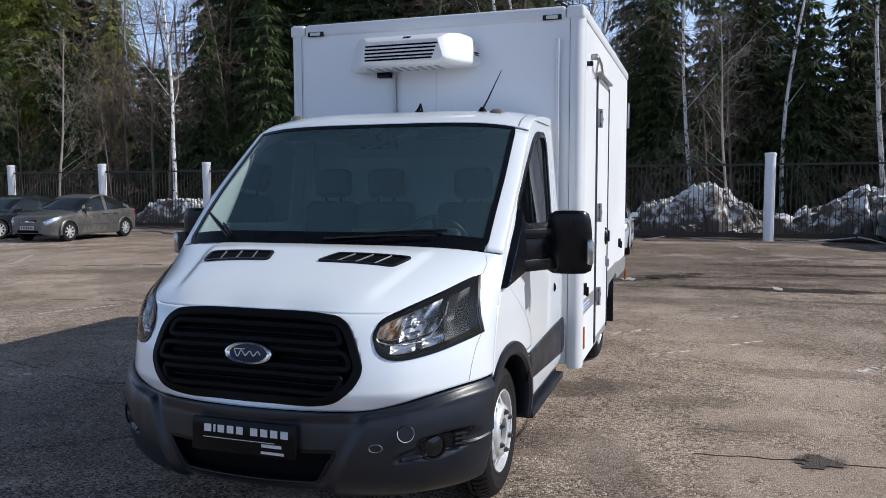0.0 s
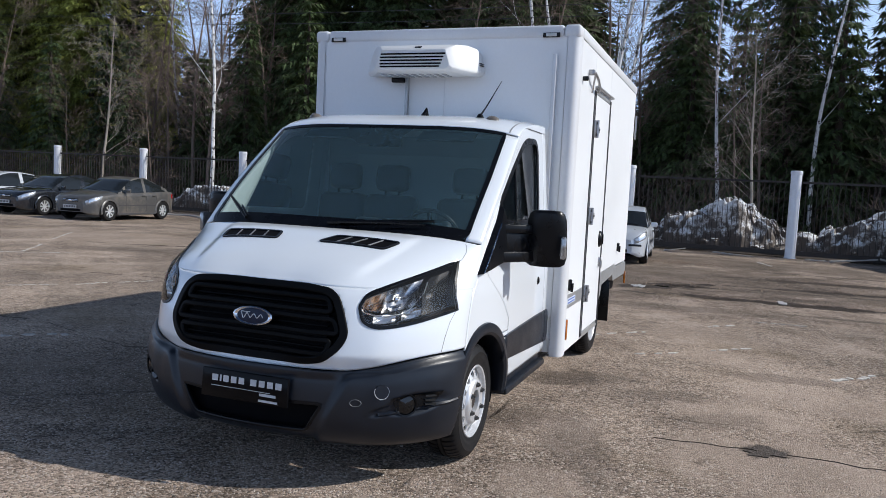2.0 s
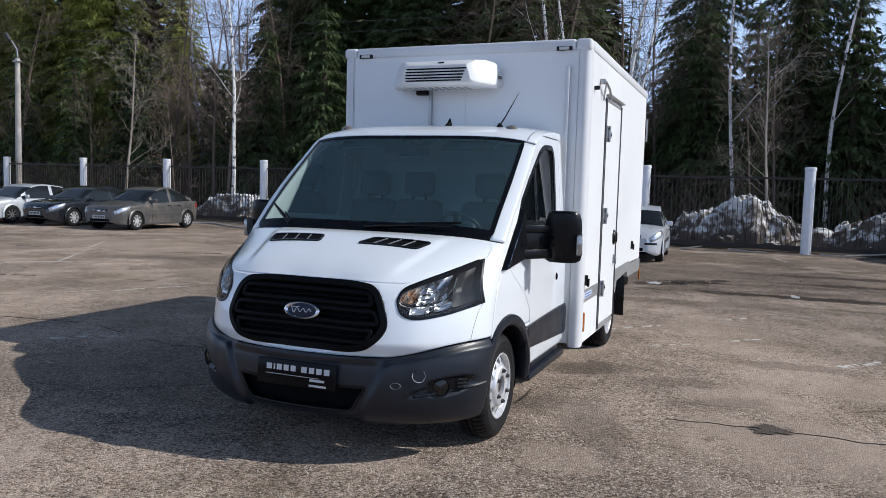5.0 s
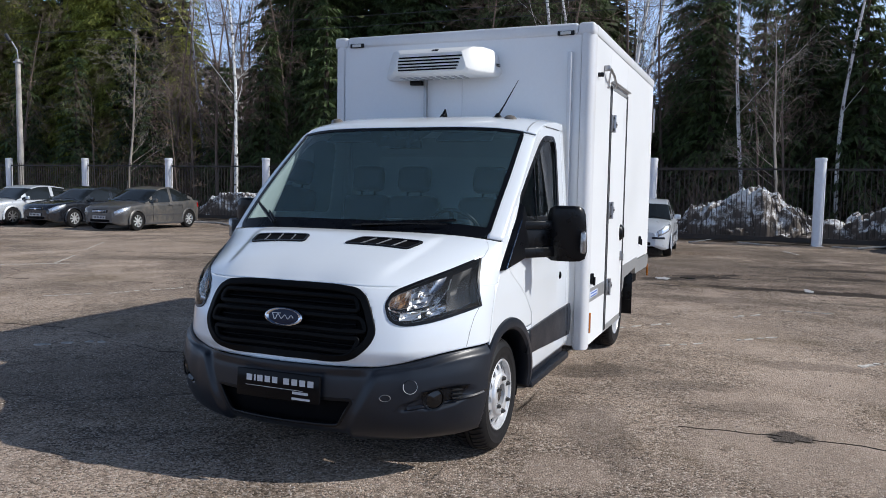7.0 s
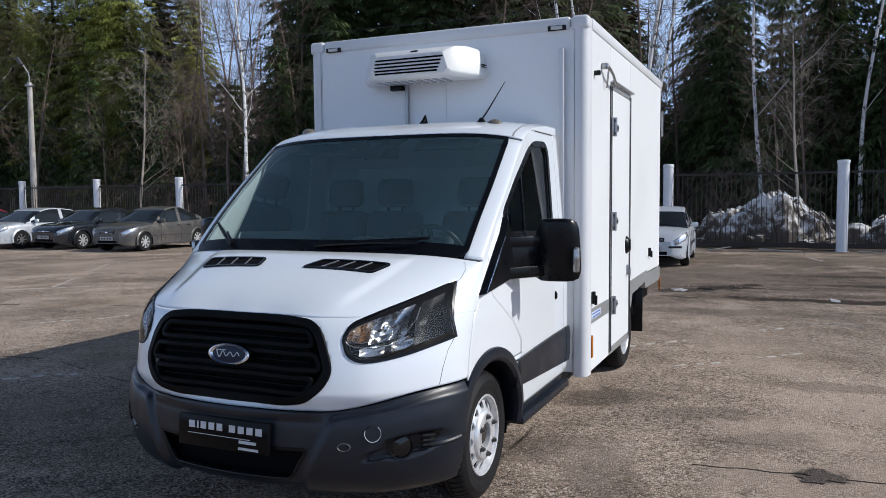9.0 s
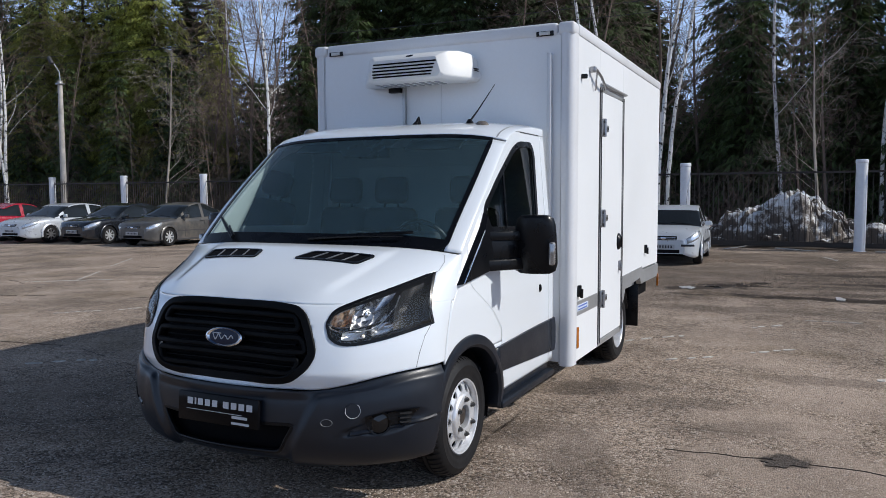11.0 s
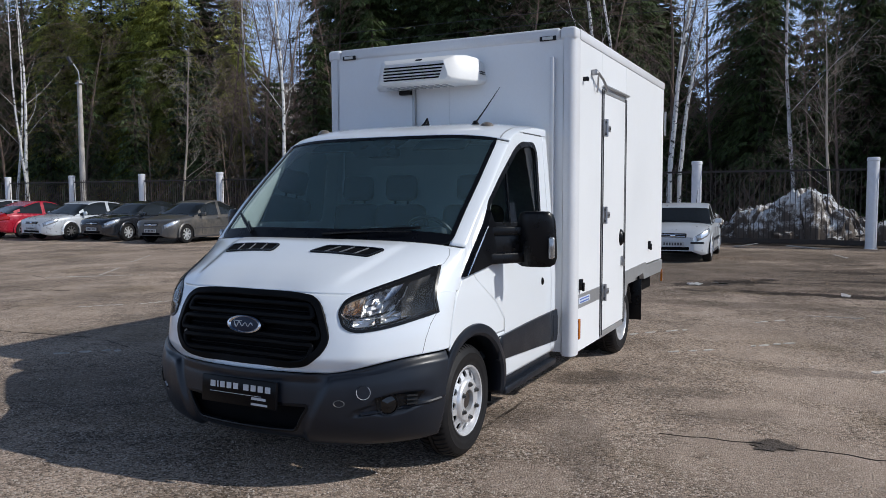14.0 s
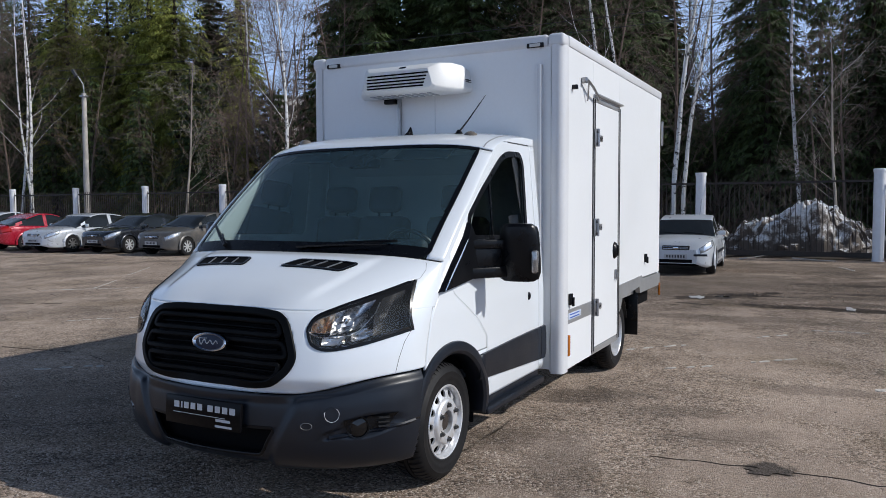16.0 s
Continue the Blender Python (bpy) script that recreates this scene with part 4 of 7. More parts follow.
# bonnet vents
for side in (1, -1):
    lead, x0, x1 = (0.07, 0.13, 0.53) if side > 0 else (0.022, 0.158, 0.556)
    line = [(x0, 0.505), (x0 + lead, 0.600), (x1 + lead * 0.8, 0.625), (x1, 0.525)]
    ol = dense(rounded(line, 0.02), 0.03)
    bm = bmesh.new()
    grid(bm, [[bonnet_pt(side * (a[0] + (b[0] - a[0]) * k), a[1] + (b[1] - a[1]) * k, 0.002) for k in np.linspace(0, 1, 14)]
              for a, b in [((x0 + lead * j / 3, 0.505 + 0.095 * j / 3), (x1 + 0.8 * lead * j / 3, 0.525 + 0.10 * j / 3)) for j in range(4)]])
    vent = part("bonnet_vent", bm, DEEP, bonnet, "black slotted bonnet vent")
    bm = bmesh.new()
    add_sweep(bm, [bonnet_pt(side * x, y, 0.001) for x, y in ol], [Vector((0, -0.3, 0.95))] * len(ol), 0.016, 0.007, True)
    part("vent_frame", bm, BLACK, vent)
    bm = bmesh.new()
    for k in (0.25, 0.5, 0.75):
        a, b = (x0 + (x1 - x0) * k, 0.505 + 0.02 * k), (x0 + lead + (x1 - x0 - 0.2 * lead) * k, 0.600 + 0.025 * k)
        add_sweep(bm, [bonnet_pt(side * a[0], a[1], 0.002), bonnet_pt(side * b[0], b[1], 0.002)], [Vector((0, -0.3, 0.95))] * 2, 0.008, 0.006)
    part("vent_bars", bm, STEEL, vent)

# grille
bm = bmesh.new()
gr = [(x * 0.982, 0.88 + (z - 0.88) * 0.968) for x, z in GRILLE_LINE]
add_sweep(bm, [front_pt(x, z, -0.006) for x, z in gr], [front_n(x, z) for x, z in gr], 0.042, 0.018, True)
grille = part("grille", bm, GRILLE, truck, "black front grille with looped bars")
bm = bmesh.new()
grid(bm, [[front_pt(x, z, -0.05) for x in np.linspace(-0.54, 0.54, 24)] for z in np.linspace(0.69, 1.07, 8)])
part("grille_back", bm, DEEP, grille)
for za, zb, w in ((0.958, 1.026, 0.425), (0.850, 0.922, 0.474), (0.742, 0.814, 0.472)):
    bm = bmesh.new()
    loop = dense(rounded([(-w, zb), (w, zb), (w + 0.03 * (1 if za > 0.8 else -1), za), (-w - 0.03 * (1 if za > 0.8 else -1), za)], 0.03), 0.03)
    add_sweep(bm, [front_pt(x, z, -0.018) for x, z in loop], [front_n(x, z) for x, z in loop], 0.028, 0.024, True)
    part("grille_bar", bm, GRILLE, grille)
bm = bmesh.new()
for z in (0.992, 0.940, 0.886, 0.832, 0.775, 0.722):
    xs = np.linspace(-0.44, 0.44, 20)
    add_sweep(bm, [front_pt(x, z, -0.04) for x in xs], [front_n(x, z) for x in xs], 0.009, 0.020)
part("grille_slats", bm, GRILLE, grille)
# badge
bm = bmesh.new()
bc = front_pt(0.01, 0.893, 0.022)
tilt = Matrix.Translation(bc) @ Matrix.Rotation(radians(-10), 4, "X")
add_lathe(bm, [(0.80, 0.006), (0.92, 0.012), (1.0, 0.008), (1.0, -0.02)], tilt @ Matrix.Rotation(radians(-90), 4, "Z") @ Matrix.Diagonal((1, 0.122, 0.050, 1)), 48)
badge = part("badge", bm, CHROME, grille, "oval badge, navy with a chrome rim")
bm = bmesh.new()
add_lathe(bm, [(0.0, 0.010), (0.5, 0.009), (0.86, 0.005)], tilt @ Matrix.Rotation(radians(-90), 4, "Z") @ Matrix.Diagonal((1, 0.122, 0.050, 1)), 40)
part("badge_field", bm, BLUE, badge)
bm = bmesh.new()
add_tube(bm, [tilt @ Vector((x, -0.0105, 0.010 * math.sin(x * 150) * (1 + 0.6 * (x < -0.03)))) for x in np.linspace(-0.072, 0.066, 40)], 0.0028, 5)
add_tube(bm, [tilt @ Vector((x, -0.0105, 0.018 + 0.05 * (x + 0.045) ** 2 * 20)) for x in np.linspace(-0.072, -0.016, 10)], 0.0026, 5)
part("badge_script", bm, PRINT, badge)

# number plate holder with bars in place of lettering
bm = bmesh.new()
PLATE = Matrix.Translation((0.015, -0.022, 0.528)) @ Matrix.Rotation(radians(-4), 4, "X")
add_box(bm, PLATE @ Vector((0, 0.006, 0)), (0.535, 0.022, 0.152), PLATE.to_3x3().to_4x4(), 0.006)
plate = part("number_plate_holder", bm, mat("black_gloss_plate", (0.004, 0.004, 0.005), 0.18, spec=0.12, vary=0.05), truck, "black number plate holder with silver bars of print")
bm = bmesh.new()
x = -0.205
for w in (0.046, 0.013, 0.042, 0.042, 0.042, -0.024, 0.046, 0.044, 0.044, 0.046):
    if w < 0:
        x -= w
        continue
    add_box(bm, PLATE @ Vector((x + w / 2, -0.0065, 0.030)), (w * 0.80, 0.002, 0.034), PLATE.to_3x3().to_4x4())
    x += w + 0.0065
add_box(bm, PLATE @ Vector((-0.02, -0.0065, -0.012)), (0.37, 0.002, 0.003), PLATE.to_3x3().to_4x4())
add_box(bm, PLATE @ Vector((0.15, -0.0065, -0.026)), (0.10, 0.002, 0.014), PLATE.to_3x3().to_4x4())
add_box(bm, PLATE @ Vector((0.155, -0.0065, -0.057)), (0.115, 0.002, 0.012), PLATE.to_3x3().to_4x4())
part("plate_print", bm, PRINT, plate)

# headlights
for side in (1, -1):
    rows = []
    K = 22
    ends = [(curve(LIGHT_LOW, i / K), curve(LIGHT_TOP, i / K)) for i in range(K + 1)]

    def light_pt(i, k, off):
        a, b = ends[i]
        x, z = a + (b - a) * k
        p = front_pt(x, z, off)
        return Vector((side * p.x, p.y, p.z))

    bm = bmesh.new()
    grid(bm, [[light_pt(i, k, 0.004 + 0.008 * math.sin(math.pi * k)) for i in range(K + 1)] for k in np.linspace(0, 1, 10)])
    lamp = part("headlight", bm, LENS, truck, "clear headlight over a dark housing")
    lamp.visible_shadow = False
    bm = bmesh.new()
    grid(bm, [[light_pt(i, k, 0.0) for i in range(K + 1)] if e == 0 else [light_pt(i, k, -0.085) + Vector((0, 0.02, 0)) for i in range(K + 1)]
              for k, e in ((0, 0), (0.04, 1), (0.5, 1), (0.96, 1), (1, 0))])
    part("lamp_housing", bm, HOUSING, lamp)
    bm = bmesh.new()
    rim = [(i, 0.0) for i in range(K + 1)] + [(K, k) for k in (0.3, 0.6)] + [(i, 1.0) for i in range(K, -1, -1)]
    add_sweep(bm, [light_pt(i, k, 0.0) for i, k in rim], [Vector((side * n.x, n.y, n.z)) for n in (front_n(*(ends[i][0] + (ends[i][1] - ends[i][0]) * k)) for i, k in rim)], 0.017, 0.005, True)
    part("lamp_rim", bm, BLACK, lamp)
    for name, i0, i1, k0, k1, d0, d1, material in (("indicator_reflector", 3, 11, 0.44, 0.90, 0.020, 0.045, WARMREF), ("main_reflector", 11, 17, 0.36, 0.93, 0.020, 0.060, GREYREF),
                                                   ("lower_reflector", 9, 14, 0.10, 0.32, 0.020, 0.030, REFLECT), ("outer_reflector", 15, 18, 0.10, 0.32, 0.025, 0.035, GREYREF), ("side_housing", 18, 21, 0.10, 0.90, 0.02, 0.05, HOUSING)):
        bm = bmesh.new()
        grid(bm, [[light_pt(i, k, -d0 - d1 * math.sin(math.pi * min(max((k - k0) / (k1 - k0), 0), 1)) * math.sin(math.pi * (i - i0) / (i1 - i0))) for i in range(i0, i1 + 1)] for k in np.linspace(k0, k1, 9)])
        part(name, bm, material, lamp)
    for i, k, r in ((7.6, 0.68, 0.012), (14.5, 0.66, 0.024)):
        bm = bmesh.new()
        p = light_pt(int(i), k, -0.055)
        add_lathe(bm, [(0.0, 0.03), (r * 0.6, 0.026), (r, 0.0), (r * 0.9, -0.03)], Matrix.Translation(p) @ Matrix.Rotation(radians(-90 + side * 10), 4, "Z"), 16)
        part("bulb_cap", bm, AMBER if i < 5 else CHROME, lamp)
    bm = bmesh.new()
    path = [(i, 0.38 - 0.01 * (i - 2)) for i in range(2, 16)] + [(16, 0.30), (17, 0.42), (18, 0.60), (18, 0.80)]
    add_tube(bm, [light_pt(i, k, -0.012) for i, k in path], 0.0035, 5)
    part("light_guide", bm, REFLECT, lamp)
    for path in ([(4, 0.48), (3, 0.62), (4, 0.80), (7, 0.88), (11, 0.90), (11, 0.70), (11, 0.44), (8, 0.42), (4, 0.48)], [(6, 0.50), (7, 0.84)], [(10, 0.62), (11, 0.86)]):
        bm = bmesh.new()
        add_tube(bm, [light_pt(i, k, -0.014) for i, k in path], 0.0040, 5)
        part("indicator_rib", bm, WARMREF, lamp)
    for k0, k1 in ((0.50, 0.60), (0.66, 0.78)):
        bm = bmesh.new()
        grid(bm, [[light_pt(i, k, -0.045 + 0.01 * (i % 2)) for i in range(12, 16)] for k in (k0, k1)])
        part("reflector_step", bm, REFLECT, lamp)

    # fog lamp in its pocket, tow cap, wash jet
    bm = bmesh.new()
    p = bumper_pt(0.815, 0.488, 0.004)
    m = Matrix.Translation((side * p.x, p.y, p.z)) @ Matrix.Rotation(radians(-90 + side * 34), 4, "Z")
    add_lathe(bm, [(0.052, 0.006), (0.060, 0.008), (0.064, -0.02), (0.064, -0.06)], m, 24)
    fog = part("fog_lamp", bm, BLACK, bumper, "round black fog lamp")
    bm = bmesh.new()
    add_lathe(bm, [(0.0, 0.010), (0.028, 0.007), (0.053, 0.0)], m, 20)
    part("fog_lens", bm, FOGLENS, fog)
    bm = bmesh.new()
    for j in (-1, 0, 1):
        q = bumper_pt(0.905, 0.508 + 0.022 * j, 0.008)
        add_box(bm, (side * q.x, q.y, q.z), (0.06, 0.03, 0.007), Matrix.Rotation(radians(side * 40), 4, "Z"))
    part("fog_lamp_surround", bm, mat("satin_grey_rib", (0.035, 0.037, 0.04), 0.2, 0.3), fog)
    bm = bmesh.new()
    rows = []
    for k in np.linspace(0, 1, 24):
        xa = np.linspace(0.758 + 0.018 * (1 - k), 0.945 - 0.025 * (1 - k), 40)
        rows.append([(lambda p: Vector((side * p.x, p.y, p.z)))(bumper_pt(x, 0.450 + 0.16 * (x - 0.75) + (0.080 - 0.01 * (x - 0.75) / 0.19) * k, 0.0045)) for x in xa])
    grid(bm, rows)
    part("fog_lamp_pocket", bm, BLACK, bumper)
    bm = bmesh.new()
    xa = np.linspace(0.70, 0.985, 60)
    ps = [bumper_pt(x, 0.441 + 0.16 * (x - 0.70) + 0.06 * max(0, x - 0.90) - 0.004, 0.002) for x in xa]
    add_sweep(bm, [Vector((side * p.x, p.y, p.z)) for p in ps], [Vector((side * n.x, n.y, n.z + 0.9)).normalized() for n in (front_n(x, 0.45) for x in xa)], 0.020, 0.010)
    part("bumper_lip", bm, PLASTIC, bumper)
bm = bmesh.new()
p, nn = bumper_pt(0.712, 0.560, 0.0), front_n(0.712, 0.56)
m = Matrix.Translation(p) @ nn.to_track_quat("X", "Z").to_matrix().to_4x4()
add_lathe(bm, [(0.0, 0.004), (0.036, 0.004), (0.038, -0.004)], m, 28)
cap = part("tow_cap", bm, PLASTIC, bumper)
bm = bmesh.new()
add_lathe(bm, [(0.0365, 0.0045), (0.0385, 0.0052), (0.039, -0.004)], m, 28, skip=lambda i, k: 3 < k < 12)
part("cap_edge", bm, PRINT, cap)
bm = bmesh.new()
p, nn = bumper_pt(0.60, 0.50, 0.0), front_n(0.60, 0.50)
m = Matrix.Translation(p) @ nn.to_track_quat("X", "Z").to_matrix().to_4x4()
add_lathe(bm, [(0.0, -0.012), (0.014, -0.010), (0.022, 0.003), (0.025, 0.001)], m @ Matrix.Diagonal((1, 1.3, 0.8, 1)), 20)
# the grey paints light falling into the small recess
part("bumper_recess", bm, mat("lit_recess_grey", (0.09, 0.095, 0.10), 0.5), bumper, "small bumper recess, its lit inside coloured grey")

# mirrors
for side in (1, -1):
    bm = bmesh.new()
    tri = [(0.845, 1.140), (1.27, 1.195), (1.29, 1.40), (1.215, 1.515), (1.165, 1.43)]
    front = [side_pt(y, z, 0.035, side) for y, z in tri]
    back = [side_pt(y, z, -0.01, side) for y, z in [(0.82, 1.130), (1.31, 1.18), (1.32, 1.42), (1.225, 1.535), (1.15, 1.44)]]
    grid(bm, [back + [back[0]], front + [front[0]]])
    bm.faces.new([bm.verts.new(p) for p in front])
    mirror = part("door_mirror", bm, BLACK, truck, "large black double-arm door mirror")
    bm = bmesh.new()
    b2 = bmesh.new()
    bmesh.ops.create_cube(b2, size=1.0)
    bmesh.ops.subdivide_edges(b2, edges=b2.edges[:], cuts=5, use_grid_fill=True)
    for v in b2.verts:
        c = v.co * 2
        q = Vector([math.copysign(abs(t) ** 1.0, t) for t in c])
        l = (abs(q.x) ** 6 + abs(q.y) ** 6 + abs(q.z) ** 6) ** (1 / 6)
        q = q / l
        top = 0.5 + 0.5 * q.z
        v.co = Vector((q.x * (0.140 - 0.020 * top), q.y * (0.030 + 0.034 * top) + (0.03 * q.x * q.x if q.y < 0 else 0), q.z * 0.182))
    join(bm, b2, Matrix.Translation((side * 1.245, 1.43, 1.335)) @ Matrix.Rotation(radians(side * 9), 4, "Z"))
    part("mirror_housing", bm, BLACK, mirror)
    for z, h in ((1.390, 0.058), (1.215, 0.068)):
        bm = bmesh.new()
        a, b = side_pt(1.24 if z > 1.3 else 1.20, z, 0.0, side), Vector((side * 1.16, 1.43, z))
        d = b - a
        add_box(bm, (a + b) / 2, (d.length, 0.07, h), d.to_track_quat("X", "Z").to_matrix().to_4x4(), 0.012)
        part("mirror_arm", bm, BLACK, mirror)
    bm = bmesh.new()
    a, b = side_pt(1.22, 1.30, 0.0, side), Vector((side * 1.14, 1.40, 1.30))
    d = b - a
    add_box(bm, (a + b) / 2, (d.length, 0.02, 0.155), d.to_track_quat("X", "Z").to_matrix().to_4x4(), 0.008)
    part("mirror_web", bm, BLACK, mirror)
    bm = bmesh.new()
    add_box(bm, (side * 1.366, 1.392, 1.285), (0.038, 0.085, 0.140), Matrix.Rotation(radians(side * 14), 4, "Z"), 0.014, 3)
    part("mirror_indicator", bm, mat("indicator_glass", (0.34, 0.34, 0.34), 0.12, 0.6, coat=0.8, vary=0.5, scale=45, fine=140), mirror, "clear indicator lens")
    bm = bmesh.new()
    add_tube(bm, [side_pt(0.848, 1.145, 0.036, side), side_pt(1.162, 1.425, 0.036, side)], 0.004, 5)
    part("mirror_bead", bm, CHROME, mirror)

# roof fittings
for x in (-0.735, 0.70):
    bm = bmesh.new()
    add_lathe(bm, [(0.0, 0.042), (0.5, 0.038), (0.85, 0.024), (1.0, 0.0)], Matrix.Translation((x, 1.88, 2.108)) @ Matrix.Rotation(radians(-90), 4, "Y") @ Matrix.Diagonal((1, 0.045, 0.055, 1)), 20)
    part("roof_marker_lamp", bm, mat("smoky_marker", (0.16, 0.14, 0.12), 0.2, coat=0.6, vary=0.2, scale=40), roof, "small smoky roof marker lamp")
bm = bmesh.new()
add_lathe(bm, [(0.0, 0.03), (0.012, 0.028), (0.03, 0.0)], Matrix.Translation((0.60, 1.90, 2.138)) @ Matrix.Rotation(radians(-90), 4, "Y"), 12)
add_tube(bm, [(0.60, 1.90, 2.15), (0.607, 2.02, 2.235), (0.625, 2.30, 2.455)], [0.008, 0.006, 0.0025], 6)
part("aerial", bm, BLACK, roof, "thin black rod aerial")
bm = bmesh.new()
rows = [[Vector((0.12 + s * w, y, z)) for s in (-1, -0.4, 0.4, 1)] for y, z, w in ((1.98, 2.155, 0.02), (2.02, 2.185, 0.012), (2.05, 2.222, 0.005), (2.055, 2.16, 0.02))]
grid(bm, rows)
part("shark_fin_aerial", bm, BLACK, roof, solid=0.004)

# shut lines between bonnet, wing and nose
for side in (1, -1):
    bm = bmesh.new()
    ps = [front_pt(side * x, z) for x, z in ((0.968, 0.955), (0.955, 0.90), (0.945, 0.82), (0.938, 0.745))]
    add_sweep(bm, ps, [Vector((side * 0.9, -0.43, 0))] * 4, 0.0025, 0.0012)
    part("shut_line", bm, SEAMS, truck)
    bm = bmesh.new()
    ps = [front_pt(side * 0.914, 1.215), bonnet_pt(side * 0.925, 0.74, 0), bonnet_pt(side * 0.93, 0.80, 0), bonnet_pt(side * 0.915, 0.835, 0), bonnet_pt(side * 0.86, 0.845, 0)]
    add_sweep(bm, ps, [Vector((side * 0.35, -0.25, 0.9)).normalized()] * 5, 0.003, 0.0015)
    part("shut_line", bm, GREYALU, truck)
    bm = bmesh.new()
    ps = [sheet(ROOF, t, side * 0.935) for t in np.linspace(0.02, 0.98, 24)]
    add_sweep(bm, ps, [Vector((side * 0.25, 0, 0.97))] * 24, 0.010, 0.002)
    part("roof_groove", bm, GREYALU, roof)
    bm = bmesh.new()
    ps = [side_pt(y, 2.0695, 0.0, side) for y in np.linspace(1.97, 2.36, 10)]
    add_sweep(bm, ps, [Vector((side, 0, 0.1))] * 10, 0.008, 0.0015)
    part("door_top_seam", bm, SEAMS, roof)


# ---- box body ----
BX, BY0, BY1, BZ = 1.145, 2.56, 6.05, 2.915
bm = bmesh.new()
add_box(bm, (0, BY0 + 0.03, 1.745), (2.10, 0.06, 2.20))
cargo = part("cargo_box", bm, BOXW, truck, "white insulated box body")
bm = bmesh.new()
add_box(bm, (0, (BY0 + BY1) / 2, BZ - 0.04), (2 * BX - 0.06, BY1 - BY0 - 0.04, 0.05))
part("box_roof", bm, BOXW, cargo)
bm = bmesh.new()
add_box(bm, (0, BY1 - 0.03, 1.80), (2 * BX - 0.02, 0.06, 2.2))
part("box_rear_wall", bm, BOXW, cargo)
bm = bmesh.new()
add_box(bm, (0, (BY0 + BY1) / 2 + 0.05, 0.74), (2 * BX - 0.14, BY1 - BY0 - 0.16, 0.10))
part("box_floor", bm, GREYALU, cargo)
# rounded corner posts and top rails
for side in (1, -1):
    bm = bmesh.new()
    prof = [(BX - 0.085, BY0 - 0.012), (BX - 0.05, BY0 - 0.016)] + [(BX - 0.05 + 0.06 * math.sin(a), BY0 + 0.045 - 0.06 * math.cos(a)) for a in np.linspace(0.1, math.pi / 2 - 0.05, 8)] + [(BX + 0.010, BY0 + 0.115), (BX - 0.06, BY0 + 0.115), (BX - 0.085, BY0 + 0.06)]
    rows = [[Vector((side * x, y, z)) for x, y in prof + prof[:1]] for z in (0.335, 2.84)]
    vs = grid(bm, rows)
    bm.faces.new(vs[0][:-1])
    part("corner_post", bm, BOXTRIM, cargo)
    bm = bmesh.new()
    add_box(bm, (side * (BX - 0.052), BY0 + 0.050, 2.872), (0.13, 0.135, 0.10), None, 0.028, 4)
    part("corner_cap", bm, BOXTRIM, cargo)
    bm = bmesh.new()
    add_box(bm, (side * (BX - 0.03), (BY0 + BY1) / 2 + 0.06, 2.882), (0.085, BY1 - BY0 - 0.13, 0.085), None, 0.018, 2)
    part("top_rail", bm, BOXTRIM, cargo)
    bm = bmesh.new()
    x0 = side * (BX - 0.09 - 0.145)
    add_box(bm, (x0 + side * 0.02, BY0 - 0.014, 2.842), (0.135, 0.02, 0.036), None, 0.005)
    lampb = part("box_marker_lamp", bm, BLACK, cargo)
    bm = bmesh.new()
    add_box(bm, (x0 + side * 0.02, BY0 - 0.026, 2.842), (0.085, 0.012, 0.026), None, 0.004)
    part("marker_lens", bm, LAMPGLASS, lampb)
bm = bmesh.new()
add_box(bm, (0, BY0 + 0.035, 2.872), (2 * BX - 0.24, 0.10, 0.095), None, 0.022, 3)
part("front_rail", bm, BOXTRIM, cargo)
bm = bmesh.new()
add_box(bm, (0.03, BY0 - 0.002, 2.828), (2 * BX - 0.26, 0.008, 0.006))
add_box(bm, (0.06, BY0 - 0.001, 1.7), (0.005, 0.006, 2.0))
part("panel_seams", bm, BOXTRIM, cargo)
for side in (1, -1):
    bm = bmesh.new()
    add_box(bm, (side * (BX - 0.092), BY0 - 0.002, 1.60), (0.006, 0.010, 2.5))
    part("post_seam", bm, BOXTRIM, cargo)
# left wall (driver's side, with the side door) and right wall
W0 = BY0 + 0.116


def wall_piece(name, y0, y1, z0, z1, x=BX, t=0.055, material=None, label="", bev=0.004):
    bm = bmesh.new()
    add_box(bm, (x - math.copysign(t / 2, x), (y0 + y1) / 2, (z0 + z1) / 2), (t, y1 - y0, z1 - z0), None, bev, 1)
    return part(name, bm, material or BOXW, cargo, label)


wall_piece("side_panel", W0, 3.345, 0.345, 2.842)
wall_piece("side_panel", 3.347, 4.215, 2.545, 2.842)
wall_piece("side_panel", 4.217, BY1, 0.86, 2.842)
wall_piece("side_panel", W0, BY1, 0.70, 2.842, -BX)
wall_piece("front_lower_panel", BY0 + 0.01, BY0 + 0.05, 0.36, 0.70, BX - 0.10, 0.55)
# rear skirt with its step over the wheel
bm = bmesh.new()
line = [(4.217, 0.865), (5.16, 0.885), (5.20, 0.845), (BY1 + 0.01, 0.845), (BY1 + 0.01, 0.705), (5.10, 0.705), (5.05, 0.775), (4.36, 0.735), (4.30, 0.64), (4.217, 0.60)]
vs = [[bm.verts.new((BX + o, y, z)) for y, z in line] for o in (0.008, -0.04)]
bm.faces.new(vs[0])
bm.faces.new(vs[1][::-1])
for i in range(len(line)):
    j = (i + 1) % len(line)
    bm.faces.new((vs[0][i], vs[1][i], vs[1][j], vs[0][j]))
part("rear_skirt", bm, GREYALU, cargo, "grey aluminium skirt")
wall_piece("front_band", W0, 3.33, 0.70, 0.815, BX + 0.004, 0.01, GREYALU, "grey aluminium band")
